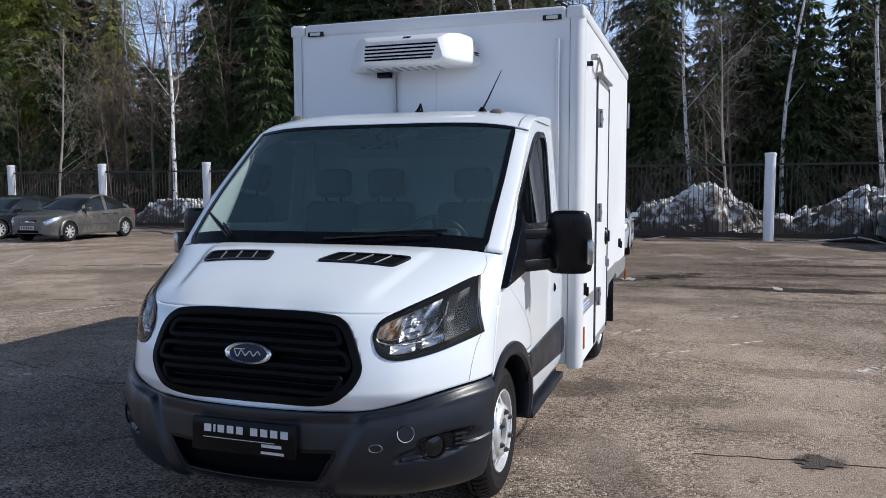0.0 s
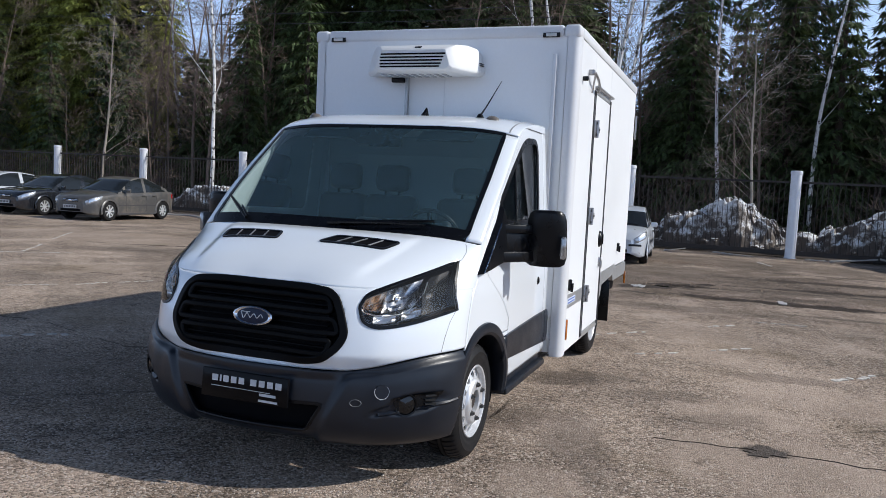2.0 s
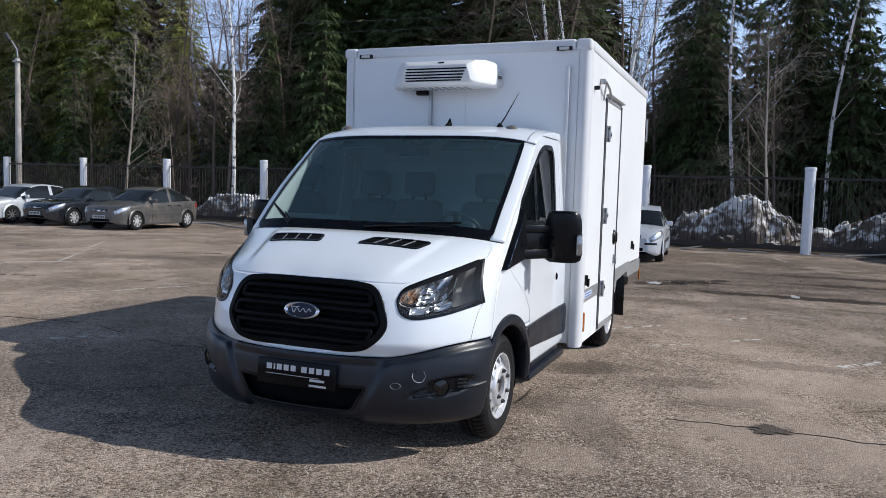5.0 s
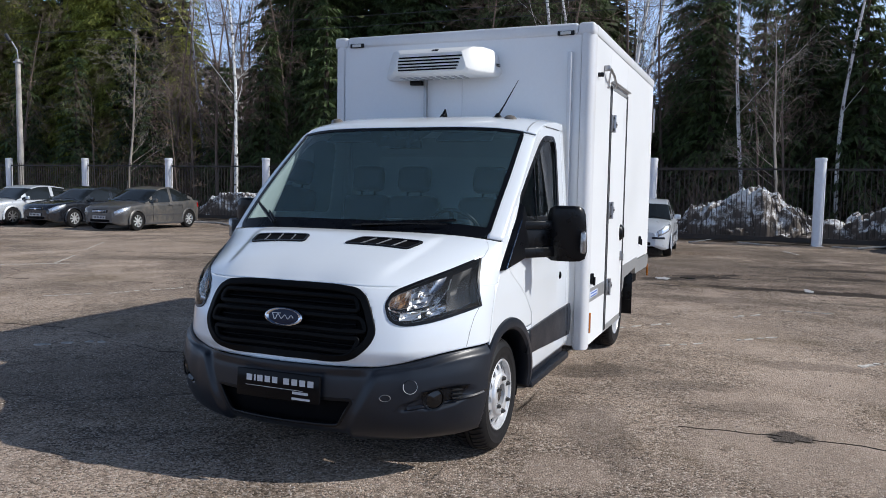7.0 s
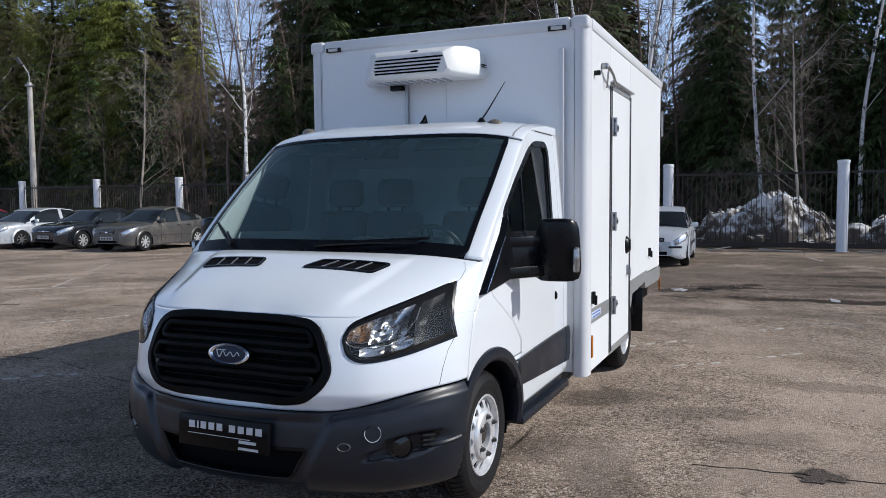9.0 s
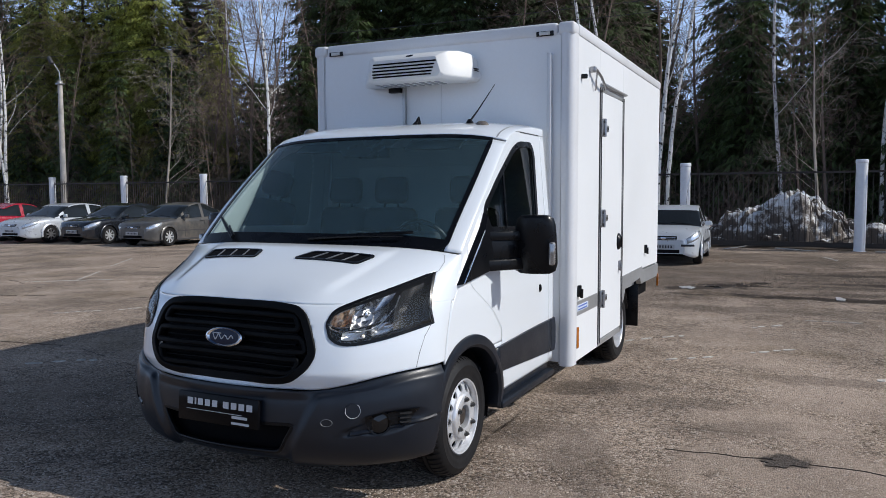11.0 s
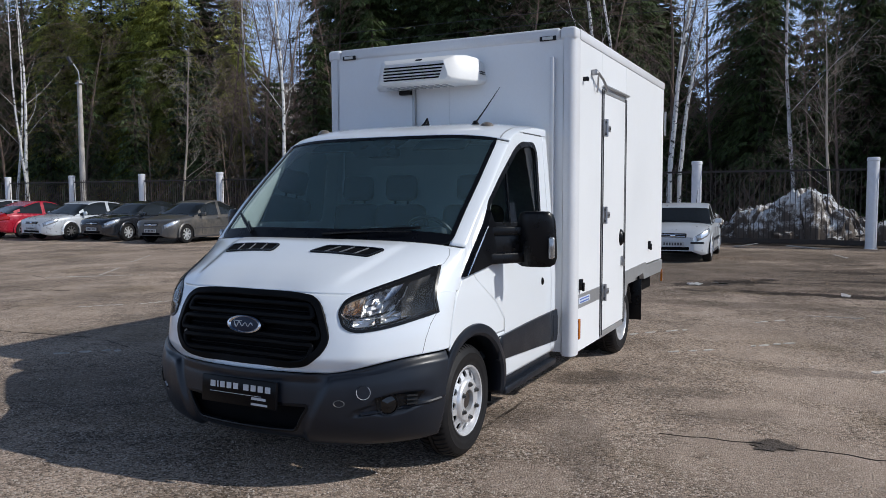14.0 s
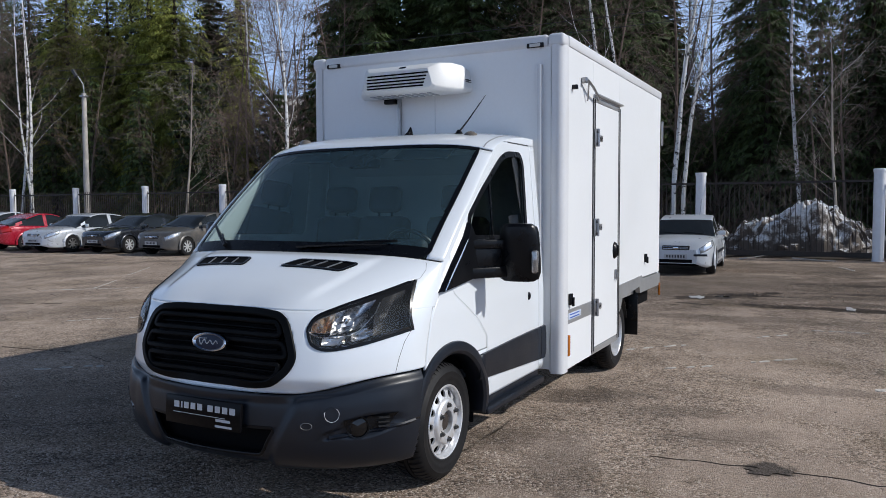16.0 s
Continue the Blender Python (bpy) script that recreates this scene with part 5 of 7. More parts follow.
wall_piece("band_label", 2.70, 3.02, 0.735, 0.785, BX + 0.0075, 0.006, mat("pale_label", (0.55, 0.60, 0.70), 0.4), "pale label with blue bars")
for z in (0.772, 0.748):
    wall_piece("label_bar", 2.73, 2.98, z - 0.005, z + 0.005, BX + 0.0105, 0.006, mat("blue_print", (0.05, 0.12, 0.42), 0.4))
# side door
sd = wall_piece("side_door", 3.40, 4.165, 0.405, 2.50, BX + 0.006, 0.06, None, "white side door with steel hinges")
for nm, y0, y1, z0, z1 in (("door_frame_front", 3.347, 3.392, 0.345, 2.545), ("door_frame_rear", 4.172, 4.217, 0.345, 2.545), ("door_frame_top", 3.392, 4.172, 2.505, 2.545), ("door_frame_bottom", 3.392, 4.172, 0.345, 0.398)):
    wall_piece(nm, y0, y1, z0, z1, BX + 0.004, 0.05, GREYALU)
bm = bmesh.new()
add_box(bm, (BX + 0.018, 3.80, 2.562), (0.035, 0.88, 0.014), Matrix.Rotation(radians(-12), 4, "Y"), 0.004)
part("rain_gutter", bm, GREYALU, cargo, "grey rain gutter over the door")
for z in (2.20, 1.44, 0.755):
    bm = bmesh.new()
    add_box(bm, (BX + 0.018, 3.375, z), (0.02, 0.035, 0.15), None, 0.004)
    add_box(bm, (BX + 0.024, 3.47, z), (0.022, 0.13, 0.055), None, 0.006)
    add_tube(bm, [(BX + 0.035, 3.395, z - 0.075), (BX + 0.035, 3.395, z + 0.075)], 0.014, 8)
    hg = part("hinge", bm, STEEL, sd, "dull steel hinge")
    for dy, dz in ((3.375, 0.05), (3.375, -0.05), (3.50, 0.0), (3.45, 0.0)):
        bm = bmesh.new()
        add_lathe(bm, [(0.0, 0.012), (0.010, 0.010), (0.013, 0.0)], Matrix.Translation((BX + 0.030, dy, z + dz)), 8)
        part("hinge_bolt", bm, SEAMS, hg)
bm = bmesh.new()
add_lathe(bm, [(0.0, 0.03), (0.05, 0.028), (0.075, 0.01), (0.08, 0.0)], Matrix.Translation((BX + 0.006, 4.05, 1.21)) @ Matrix.Diagonal((1, 0.85, 1.0, 1)), 20)
add_box(bm, (BX + 0.035, 4.05, 1.21), (0.02, 0.03, 0.10), Matrix.Rotation(radians(8), 4, "X"), 0.006)
part("door_handle", bm, BLACK, sd, "black oval door handle")
for y, z in ((4.08, 0.985), (5.32, 1.06), (2.74, 0.895)):
    bm = bmesh.new()
    add_box(bm, (BX + 0.012, y, z), (0.024, 0.05, 0.09), None, 0.006)
    add_box(bm, (BX + 0.028, y + 0.01, z - 0.02), (0.02, 0.025, 0.07), None, 0.004)
    part("lock_catch", bm, BLACK if y != 4.08 else STEEL, sd if y == 4.08 else cargo)
for (y0, z0), (y1, z1) in (((2.80, 2.62), (3.42, 2.56)),):
    bm = bmesh.new()
    add_tube(bm, [(BX + 0.0, 3.02, 2.63), (BX + 0.05, 3.05, 2.628), (BX + 0.06, 3.16, 2.585), (BX + 0.045, 3.36, 2.53), (BX + 0.02, 3.42, 2.515)], 0.011, 8)
    add_tube(bm, [(BX + 0.05, 3.06, 2.625), (BX + 0.03, 3.11, 2.55), (BX + 0.015, 3.14, 2.48)], 0.008, 6)
    add_box(bm, (BX + 0.025, 3.03, 2.63), (0.05, 0.045, 0.045), None, 0.008)
    part("door_stay", bm, STEEL, cargo, "steel door stay with a black end")
bm = bmesh.new()
add_box(bm, (BX + 0.022, 2.79, 2.545), (0.045, 0.03, 0.035), None, 0.006)
part("door_buffer", bm, BLACK, cargo)
bm = bmesh.new()
add_box(bm, (BX + 0.008, 2.70, 0.535), (0.02, 0.045, 0.165), None, 0.006)
part("side_marker", bm, AMBER, cargo, "amber side reflector")
bm = bmesh.new()
add_box(bm, (BX + 0.012, BY1 - 0.03, 0.66), (0.02, 0.03, 0.14), None, 0.004)
part("rear_side_marker", bm, AMBER, cargo)
bm = bmesh.new()
add_box(bm, (BX + 0.02, BY1 + 0.01, 2.45), (0.02, 0.03, 0.28), None, 0.004)
part("rear_door_hinge", bm, STEEL, cargo)
# drain pipe on the front wall, conduit under the cooling unit
bm = bmesh.new()
add_box(bm, (0.972, BY0 - 0.022, 1.73), (0.036, 0.055, 1.93), None, 0.010)
pipe = part("drain_channel", bm, BOXTRIM, cargo, "white vertical drain channel")
bm = bmesh.new()
add_tube(bm, [(0.972, BY0 - 0.03, 0.80), (0.972, BY0 - 0.032, 0.70), (0.955, BY0 - 0.06, 0.66)], 0.016, 8)
part("drain_hose", bm, BLACK, pipe)
bm = bmesh.new()
add_box(bm, (-0.265, BY0 - 0.022, 2.32), (0.026, 0.036, 0.42), None, 0.006)
part("conduit", bm, GREYALU, cargo)
bm = bmesh.new()
add_box(bm, (-0.345, BY0 - 0.03, 2.497), (0.11, 0.05, 0.04), None, 0.008)
part("cable_clamp", bm, BLACK, cargo)

# cooling unit
bm = bmesh.new()
HULL = [(0.0, -0.60, 0.405, 2.525, 2.705), (0.10, -0.595, 0.40, 2.512, 2.728), (0.20, -0.53, 0.355, 2.506, 2.738), (0.30, -0.45, 0.300, 2.508, 2.728), (0.36, -0.408, 0.255, 2.516, 2.698), (0.38, -0.388, 0.235, 2.532, 2.680)]
rows = []
for d, x0, x1, z0, z1 in HULL:
    line = [(x0, z0 + 0.03), (x0 + 0.05, z1), (x1 - 0.04, z1), (x1, z0 + 0.03), (x1 - 0.03, z0), (x0 + 0.03, z0)]
    rows.append([Vector((x, BY0 - d, z)) for x, z in rounded(line, 0.014, 3)])
vs = grid(bm, [r + [r[0]] for r in rows])
bm.faces.new(vs[-1][:-1])
bmesh.ops.remove_doubles(bm, verts=bm.verts[:], dist=1e-5)
unit = part("cooling_unit", bm, FRIDGEW, truck, "white cooling unit with black slots on the box front", sharp=13)
for z, x0, x1 in ((2.674, -0.335, 0.195), (2.649, -0.345, 0.200), (2.624, -0.350, 0.185), (2.599, -0.352, 0.175), (2.574, -0.352, 0.165), (2.552, -0.350, 0.155)):
    bm = bmesh.new()
    d = 0.378 if z < 2.655 else 0.368
    add_box(bm, ((x0 + x1) / 2, BY0 - d, z), (x1 - x0, 0.02, 0.011), None, 0.003)
    part("slot", bm, DEEP, unit)
bm = bmesh.new()
add_box(bm, (-0.04, BY0 - 0.352, 2.7035), (0.055, 0.006, 0.026), Matrix.Rotation(radians(-58), 4, "X"), 0.002)
part("unit_badge", bm, BLACK, unit)
bm = bmesh.new()
for j in range(9):
    add_box(bm, (-0.36 + 0.065 * j, BY0 - 0.22, 2.5045), (0.03, 0.16, 0.006))
part("unit_vent", bm, GREYALU, unit)
bm = bmesh.new()
for z in (2.615, 2.60):
    add_box(bm, (0.392, BY0 - 0.07, z), (0.022, 0.07, 0.004))
part("unit_side_vent", bm, SEAMS, unit)
# thin dark gaps round the side door
for y, w in ((3.344, 0.004), (3.396, 0.006), (4.169, 0.007), (4.219, 0.004)):
    bm = bmesh.new()
    add_box(bm, (BX + 0.004, y, 1.45), (0.012, w, 2.16))
    part("door_gap", bm, SEAMS, sd)


# ---- wheels ----
RUSTHUB = mat("rusty_hub", (0.045, 0.034, 0.028), 0.7, 0.3, vary=0.4, scale=40)
NUT = mat("dark_wheel_nut", (0.10, 0.10, 0.10), 0.4, 0.7, vary=0.2)


def wheel(name, x, y, side, outer, parent):
    """Steel wheel; outer +1: bulging hub, -1: dished."""
    m = Matrix.Translation((x, y, TYRE_R)) @ Matrix.Rotation(0 if side > 0 else math.pi, 4, "Z")
    w = 0.195
    bm = bmesh.new()
    half = [(0.215, 0.0), (0.226, 0.006), (0.236, 0.004), (0.250, 0.010), (0.270, 0.013), (0.290, 0.012), (0.296, 0.014), (0.302, 0.010), (0.318, 0.004), (0.330, -0.008), (0.336, -0.022), (0.339, -0.040)]
    prof = [(r, -w / 2 - d) for r, d in half] + [(r, w / 2 + d) for r, d in reversed(half)]
    add_lathe(bm, prof, m, 72)
    tyre = part("tyre", bm, RUBBER, parent, "worn black tyre")
    bm = bmesh.new()
    for k in range(56):
        a0 = 2 * math.pi * k / 56
        for sg in (1, -1):
            rows = []
            for r, d in ((0.322, 0.0), (0.336, -0.010), (0.3465, -0.030), (0.3495, -0.052), (0.3505, -0.078)):
                da = 0.040 * (0.9 if r < 0.34 else 1.0)
                aa = a0 + (0.02 if d < -0.04 else 0.0)
                rows.append([m @ Vector((sg * (w / 2 + d) - sg * dd, (r - dd) * math.cos(aa + q), (r - dd) * math.sin(aa + q))) for q, dd in ((-da, 0.010), (-da * 0.92, 0.0), (da * 0.92, 0.0), (da, 0.010))])
            grid(bm, rows)
    for h in (0.0,):
        add_lathe(bm, [(0.344, h - 0.012), (0.3505, h - 0.010), (0.3505, h + 0.010), (0.344, h + 0.012)], m, 72)
    part("tread", bm, RUBBER, tyre)
    bm = bmesh.new()
    if outer > 0:
        add_lathe(bm, [(0.222, w / 2 - 0.002), (0.216, w / 2 + 0.007), (0.207, w / 2 + 0.004), (0.201, w / 2 - 0.010), (0.198, w / 2 - 0.036), (0.190, w / 2 - 0.036)], m, 72)
        add_lathe(bm, [(0.141, w / 2 - 0.004), (0.136, w / 2 + 0.006), (0.128, w / 2 + 0.014), (0.118, w / 2 + 0.017), (0.080, w / 2 + 0.016), (0.068, w / 2 + 0.012), (0.064, w / 2 - 0.03)], m, 72)
        # twelve round holes in the sloping band between bead and hub
        for k in range(12):
            a0, n = 2 * math.pi * k / 12, 24

            def band(u, v):
                """u across the sector, v outwards."""
                r = 0.167 + 0.027 * v
                aa = a0 + math.pi / 12 * u
                return m @ Vector((w / 2 - 0.016 - 0.012 * v, r * math.cos(aa), r * math.sin(aa)))

            ring, box, deep = [], [], []
            for j in range(n):
                t = 2 * math.pi * j / n
                cu, cv = math.cos(t), math.sin(t)
                f = max(abs(cu), abs(cv))
                ring.append(band(cu * 0.54, cv * 0.90))
                box.append(band(cu / f, cv / f))
                deep.append(ring[-1] - m.to_3x3() @ Vector((0.012, 0, 0)))
            grid(bm, [box + box[:1], ring + ring[:1], deep + deep[:1]])
    else:
        prof = [(0.222, w / 2 - 0.002), (0.214, w / 2 + 0.006), (0.205, w / 2 - 0.004), (0.196, w / 2 - 0.05), (0.192, w / 2 - 0.12), (0.16, w / 2 - 0.135), (0.12, w / 2 - 0.13), (0.09, w / 2 - 0.12), (0.0, w / 2 - 0.11)]
        add_lathe(bm, prof, m, 64, skip=lambda i, k: i == 5 and k % 8 in (0, 1, 2))
    part("rim", bm, SILVER, parent, "silver steel rim")
    bm = bmesh.new()
    add_lathe(bm, [(0.21, -w / 2), (0.19, w / 2 - 0.075), (0.0, w / 2 - 0.065)] if outer > 0 else [(0.2, -w / 2), (0.19, -w / 2 + 0.03), (0.0, -w / 2 + 0.02)], m, 32)
    part("brake_drum", bm, DEEP, parent)
    if outer > 0:
        bm = bmesh.new()
        add_lathe(bm, [(0.0, w / 2 - 0.004), (0.030, w / 2 - 0.002), (0.048, w / 2 - 0.006), (0.052, w / 2 - 0.012), (0.060, w / 2 - 0.04)], m, 28)
        part("hub", bm, RUSTHUB, parent, "dark rusty hub")
        for k in range(6):
            a = 2 * math.pi * (k + 0.5) / 6
            bm = bmesh.new()
            q = m @ Matrix.Translation((0, 0.102 * math.cos(a), 0.102 * math.sin(a)))
            add_lathe(bm, [(0.0, w / 2 + 0.040), (0.008, w / 2 + 0.040), (0.009, w / 2 + 0.032), (0.0135, w / 2 + 0.032), (0.0145, w / 2 + 0.020), (0.020, w / 2 + 0.015)], q, 8)
            part("wheel_nut", bm, NUT, parent)


for x, y, side, outer in ((0.868, AXLE_F, 1, 1), (-0.868, AXLE_F, -1, 1), (0.955, AXLE_R, 1, -1), (-0.955, AXLE_R, -1, -1), (0.73, AXLE_R, 1, -1), (-0.73, AXLE_R, -1, -1)):
    hubpart = bmesh.new()
    add_tube(hubpart, [(x - side * 0.3, y, TYRE_R), (x + side * 0.02, y, TYRE_R)], 0.05, 10)
    wheel("wheel", x, y, side, outer, part("wheel", hubpart, DEEP, truck, "steel wheel with a worn tyre"))
for side in (1, -1):
    bm = bmesh.new()
    add_box(bm, (side * 0.86, 5.13, 0.51), (0.52, 0.014, 0.52), None, 0.004)
    part("mud_flap", bm, BLACK, truck, "black rubber mud flap")
    bm = bmesh.new()
    grid(bm, [[Vector((side * x, AXLE_R - 0.43 * math.cos(a), TYRE_R + 0.43 * math.sin(a))) for a in np.linspace(radians(20), radians(165), 24)] for x in (0.58, 1.06)])
    part("rear_wheel_guard", bm, BLACK, truck, "black plastic wheel guard", solid=0.01)
    bm = bmesh.new()
    add_box(bm, (side * 1.0, 5.55, 0.60), (0.06, 0.9, 0.16), None, 0.01)
    part("rear_side_guard", bm, DEEP, truck)

# ---- cab interior ----
bm = bmesh.new()
prof = [(0.93, 1.30), (1.20, 1.335), (1.38, 1.33), (1.46, 1.27), (1.48, 1.10), (1.36, 0.95), (1.30, 0.55), (0.95, 0.55)]
vs = [[bm.verts.new((x, y, z)) for y, z in prof] for x in (-0.94, -0.5, 0, 0.5, 0.94)]
for a, b in zip(vs, vs[1:]):
    for i in range(len(prof) - 1):
        bm.faces.new((a[i], a[i + 1], b[i + 1], b[i]))
add_box(bm, (0.42, 1.36, 1.36), (0.36, 0.20, 0.09), None, 0.04, 3)
add_box(bm, (0.02, 1.43, 1.33), (0.26, 0.06, 0.13), None, 0.02)
part("dashboard", bm, DASH, truck, "dark grey dashboard")
bm = bmesh.new()
add_box(bm, (-0.30, 1.17, 1.345), (0.45, 0.16, 0.02), None, 0.008)
part("dashboard_tray", bm, LINER, truck)
bm = bmesh.new()
st = Matrix.Translation((0.43, 1.52, 1.30)) @ Matrix.Rotation(radians(-62), 4, "X")
pts = [st @ Vector((0.19 * math.cos(a), 0.19 * math.sin(a), 0)) for a in np.linspace(0, 2 * math.pi, 33)]
add_tube(bm, pts, 0.016, 8, False)
for a in (0.1, math.pi - 0.1, -math.pi / 2):
    add_tube(bm, [st @ Vector((0, 0, -0.03)), st @ Vector((0.18 * math.cos(a), 0.18 * math.sin(a), 0))], 0.018, 6)
add_lathe(bm, [(0.0, 0.0), (0.07, -0.005), (0.08, -0.04)], st @ Matrix.Rotation(radians(-90), 4, "Y"), 16)
add_tube(bm, [st @ Vector((0, 0, -0.03)), (0.43, 1.30, 1.18)], 0.04, 8)
part("steering_wheel", bm, BLACK, truck, "black steering wheel")
for x, w in ((0.45, 0.50), (-0.20, 0.44), (-0.62, 0.42)):
    bm = bmesh.new()
    add_box(bm, (x, 1.88, 0.86), (w, 0.50, 0.18), Matrix.Rotation(radians(6), 4, "X"), 0.06, 3)
    seat = part("cab_seat", bm, FABRIC, truck, "dark cloth cab seat")
    bm = bmesh.new()
    add_box(bm, (x, 2.14, 1.22), (w, 0.15, 0.66), Matrix.Rotation(radians(-10), 4, "X"), 0.06, 3)
    part("backrest", bm, FABRIC, seat)
    bm = bmesh.new()
    add_box(bm, (x, 2.20, 1.68), (0.28, 0.11, 0.21), Matrix.Rotation(radians(-8), 4, "X"), 0.05, 3)
    add_tube(bm, [(x - 0.06, 2.19, 1.5), (x - 0.06, 2.2, 1.62)], 0.008, 6)
    add_tube(bm, [(x + 0.06, 2.19, 1.5), (x + 0.06, 2.2, 1.62)], 0.008, 6)
    part("headrest", bm, FABRIC, seat)
bm = bmesh.new()
add_box(bm, (0, CAB_END - 0.05, 1.45), (1.80, 0.02, 1.15))
part("cab_back_lining", bm, LINER, truck, "grey rear wall lining")
bm = bmesh.new()
add_box(bm, (0, CAB_END - 0.065, 1.62), (1.25, 0.012, 0.50), None, 0.004)
part("cab_back_window", bm, PALELINER, truck, "pale panel behind the cab's rear window")
bm = bmesh.new()
grid(bm, [[sheet(ROOF, 0.08 + 0.9 * i / 8, s) + Vector((0, 0, -0.05)) for s in spread(12, 0.95)] for i in range(9)])
part("headlining", bm, LINER, truck)
for x in (-0.45, 0.45):
    bm = bmesh.new()
    add_box(bm, (x, 1.66, 1.985), (0.42, 0.16, 0.02), Matrix.Rotation(radians(28), 4, "X"), 0.008)
    part("sun_visor", bm, DASH, truck)
bm = bmesh.new()
add_box(bm, (0, 1.60, 1.93), (0.26, 0.05, 0.07), None, 0.02, 3)
add_tube(bm, [(0, 1.60, 1.95), (0, 1.62, 2.02)], 0.015, 8)
part("rear_view_mirror", bm, BLACK, truck)
bm = bmesh.new()
grid(bm, [[screen_pt(t, s, -0.004) for s in np.linspace(-0.30 + 0.17 * ((1 - t) / 0.19) ** 1.5, 0.24 - 0.17 * ((1 - t) / 0.19) ** 1.5, 9)] for t in (0.81, 0.83, 0.86, 0.9, 0.94, 0.97, 1.0)])
part("screen_sensor_patch", bm, BLACK, screen)

# pale trim inside the windscreen pillars
for side in (1, -1):
    bm = bmesh.new()
    rows = []
    for z in np.linspace(1.33, 1.98, 12):
        y0 = edge_y(z) + 0.02
        y1 = y0 + 0.05 + 0.22 * smooth01(1.95, 1.35, z)
        rows.append([side_pt(y0 + (y1 - y0) * k, z, -0.045 - 0.015 * math.sin(math.pi * k), side) for k in np.linspace(0, 1, 6)])
    grid(bm, rows)
    part("pillar_lining", bm, PALELINER, truck, "pale pillar lining", solid=0.008)


# ---- fence: white posts, black bars; it runs nearly along x ----
def fence_y(x):
    return 22.25 - 0.042 * (x - 4.0)


fence = root("fence", "black iron bar fence between white posts", "fence", kind="structure")
POSTS = [-54.4, -49.0, -43.5, -38.07, -32.48, -27.12, -21.92, -16.61, -11.4, -6.2, -0.97, 3.97, 9.1, 14.3, 19.5, 24.7]
bmp = bmesh.new()
add_lathe(bmp, [(0.0, 2.66), (0.15, 2.66), (0.172, 2.64), (0.172, 2.56), (0.158, 2.55), (0.155, 0.02), (0.19, 0.0), (0.19, -0.1)], Matrix.Rotation(radians(-90), 4, "Y"), 20)
first = part("fence_post", bmp, POSTW, fence, "white painted tubular post")
first.location = (POSTS[0], fence_y(POSTS[0]), 0)
for x in POSTS[1:]:
    ob = new("fence_post", first.data)
    ob.parent, ob.location = fence, (x, fence_y(x), 0)
    ob["label"] = first["label"]
bmb = bmesh.new()
add_box(bmb, (0, 0, 1.22), (0.018, 0.018, 2.10))
bar0 = None
rest = bmesh.new()
rails = bmesh.new()
for a, b in zip(POSTS, POSTS[1:]):
    n = 34
    for z, h in ((2.31, 0.06), (0.165, 0.14)):
        p, q = Vector((a + 0.15, fence_y(a), z)), Vector((b - 0.15, fence_y(b), z))
        add_box(rails, (p + q) / 2, ((q - p).length, 0.035, h), (q - p).to_track_quat("X", "Z").to_matrix().to_4x4())
    for i in range(1, n):
        x = a + (b - a) * i / n
        if -12 < x < 15 or (-24 < x < -16.7):
            if bar0 is None:
                bar0 = part("fence_bar", bmb, FENCE, fence)
                bar0.location = (x, fence_y(x), 0)
            else:
                ob = new("fence_bar", bar0.data)
                ob.parent, ob.location = fence, (x, fence_y(x) + random.uniform(-0.006, 0.006), random.uniform(-0.01, 0.01))
        else:
            add_box(rest, (x, fence_y(x), 1.22), (0.022, 0.022, 2.10))
    for i in range(1, n):
        x = a + (b - a) * i / n
        add_box(rest, (x, fence_y(x), 2.36), (0.016, 0.016, 0.16))
tagged(part("far_fence_bars", rest, FENCE, fence), kind="stuff")
part("fence_rails", rails, FENCE, fence)


# floor of the woods behind the fence
SOIL = mat("woodland_litter", (0.070, 0.052, 0.038), 0.95, vary=0.5, scale=1.5, fine=25, bump=0.03)
bm = bmesh.new()
xs_, us = np.linspace(-110, 70, 121), np.linspace(0, 1, 24)
grid(bm, [[Vector((x, fence_y(x) + 0.12 + 60 * u ** 1.6, 0.03 + 0.10 * (0.5 + noise.noise(Vector((x * 0.5, u * 30, 1.7)))) * min(1, u * 8))) for x in xs_] for u in us])
tagged(part("woodland_floor", bm, SOIL), "dark brown litter under the trees", "ground", kind="structure")


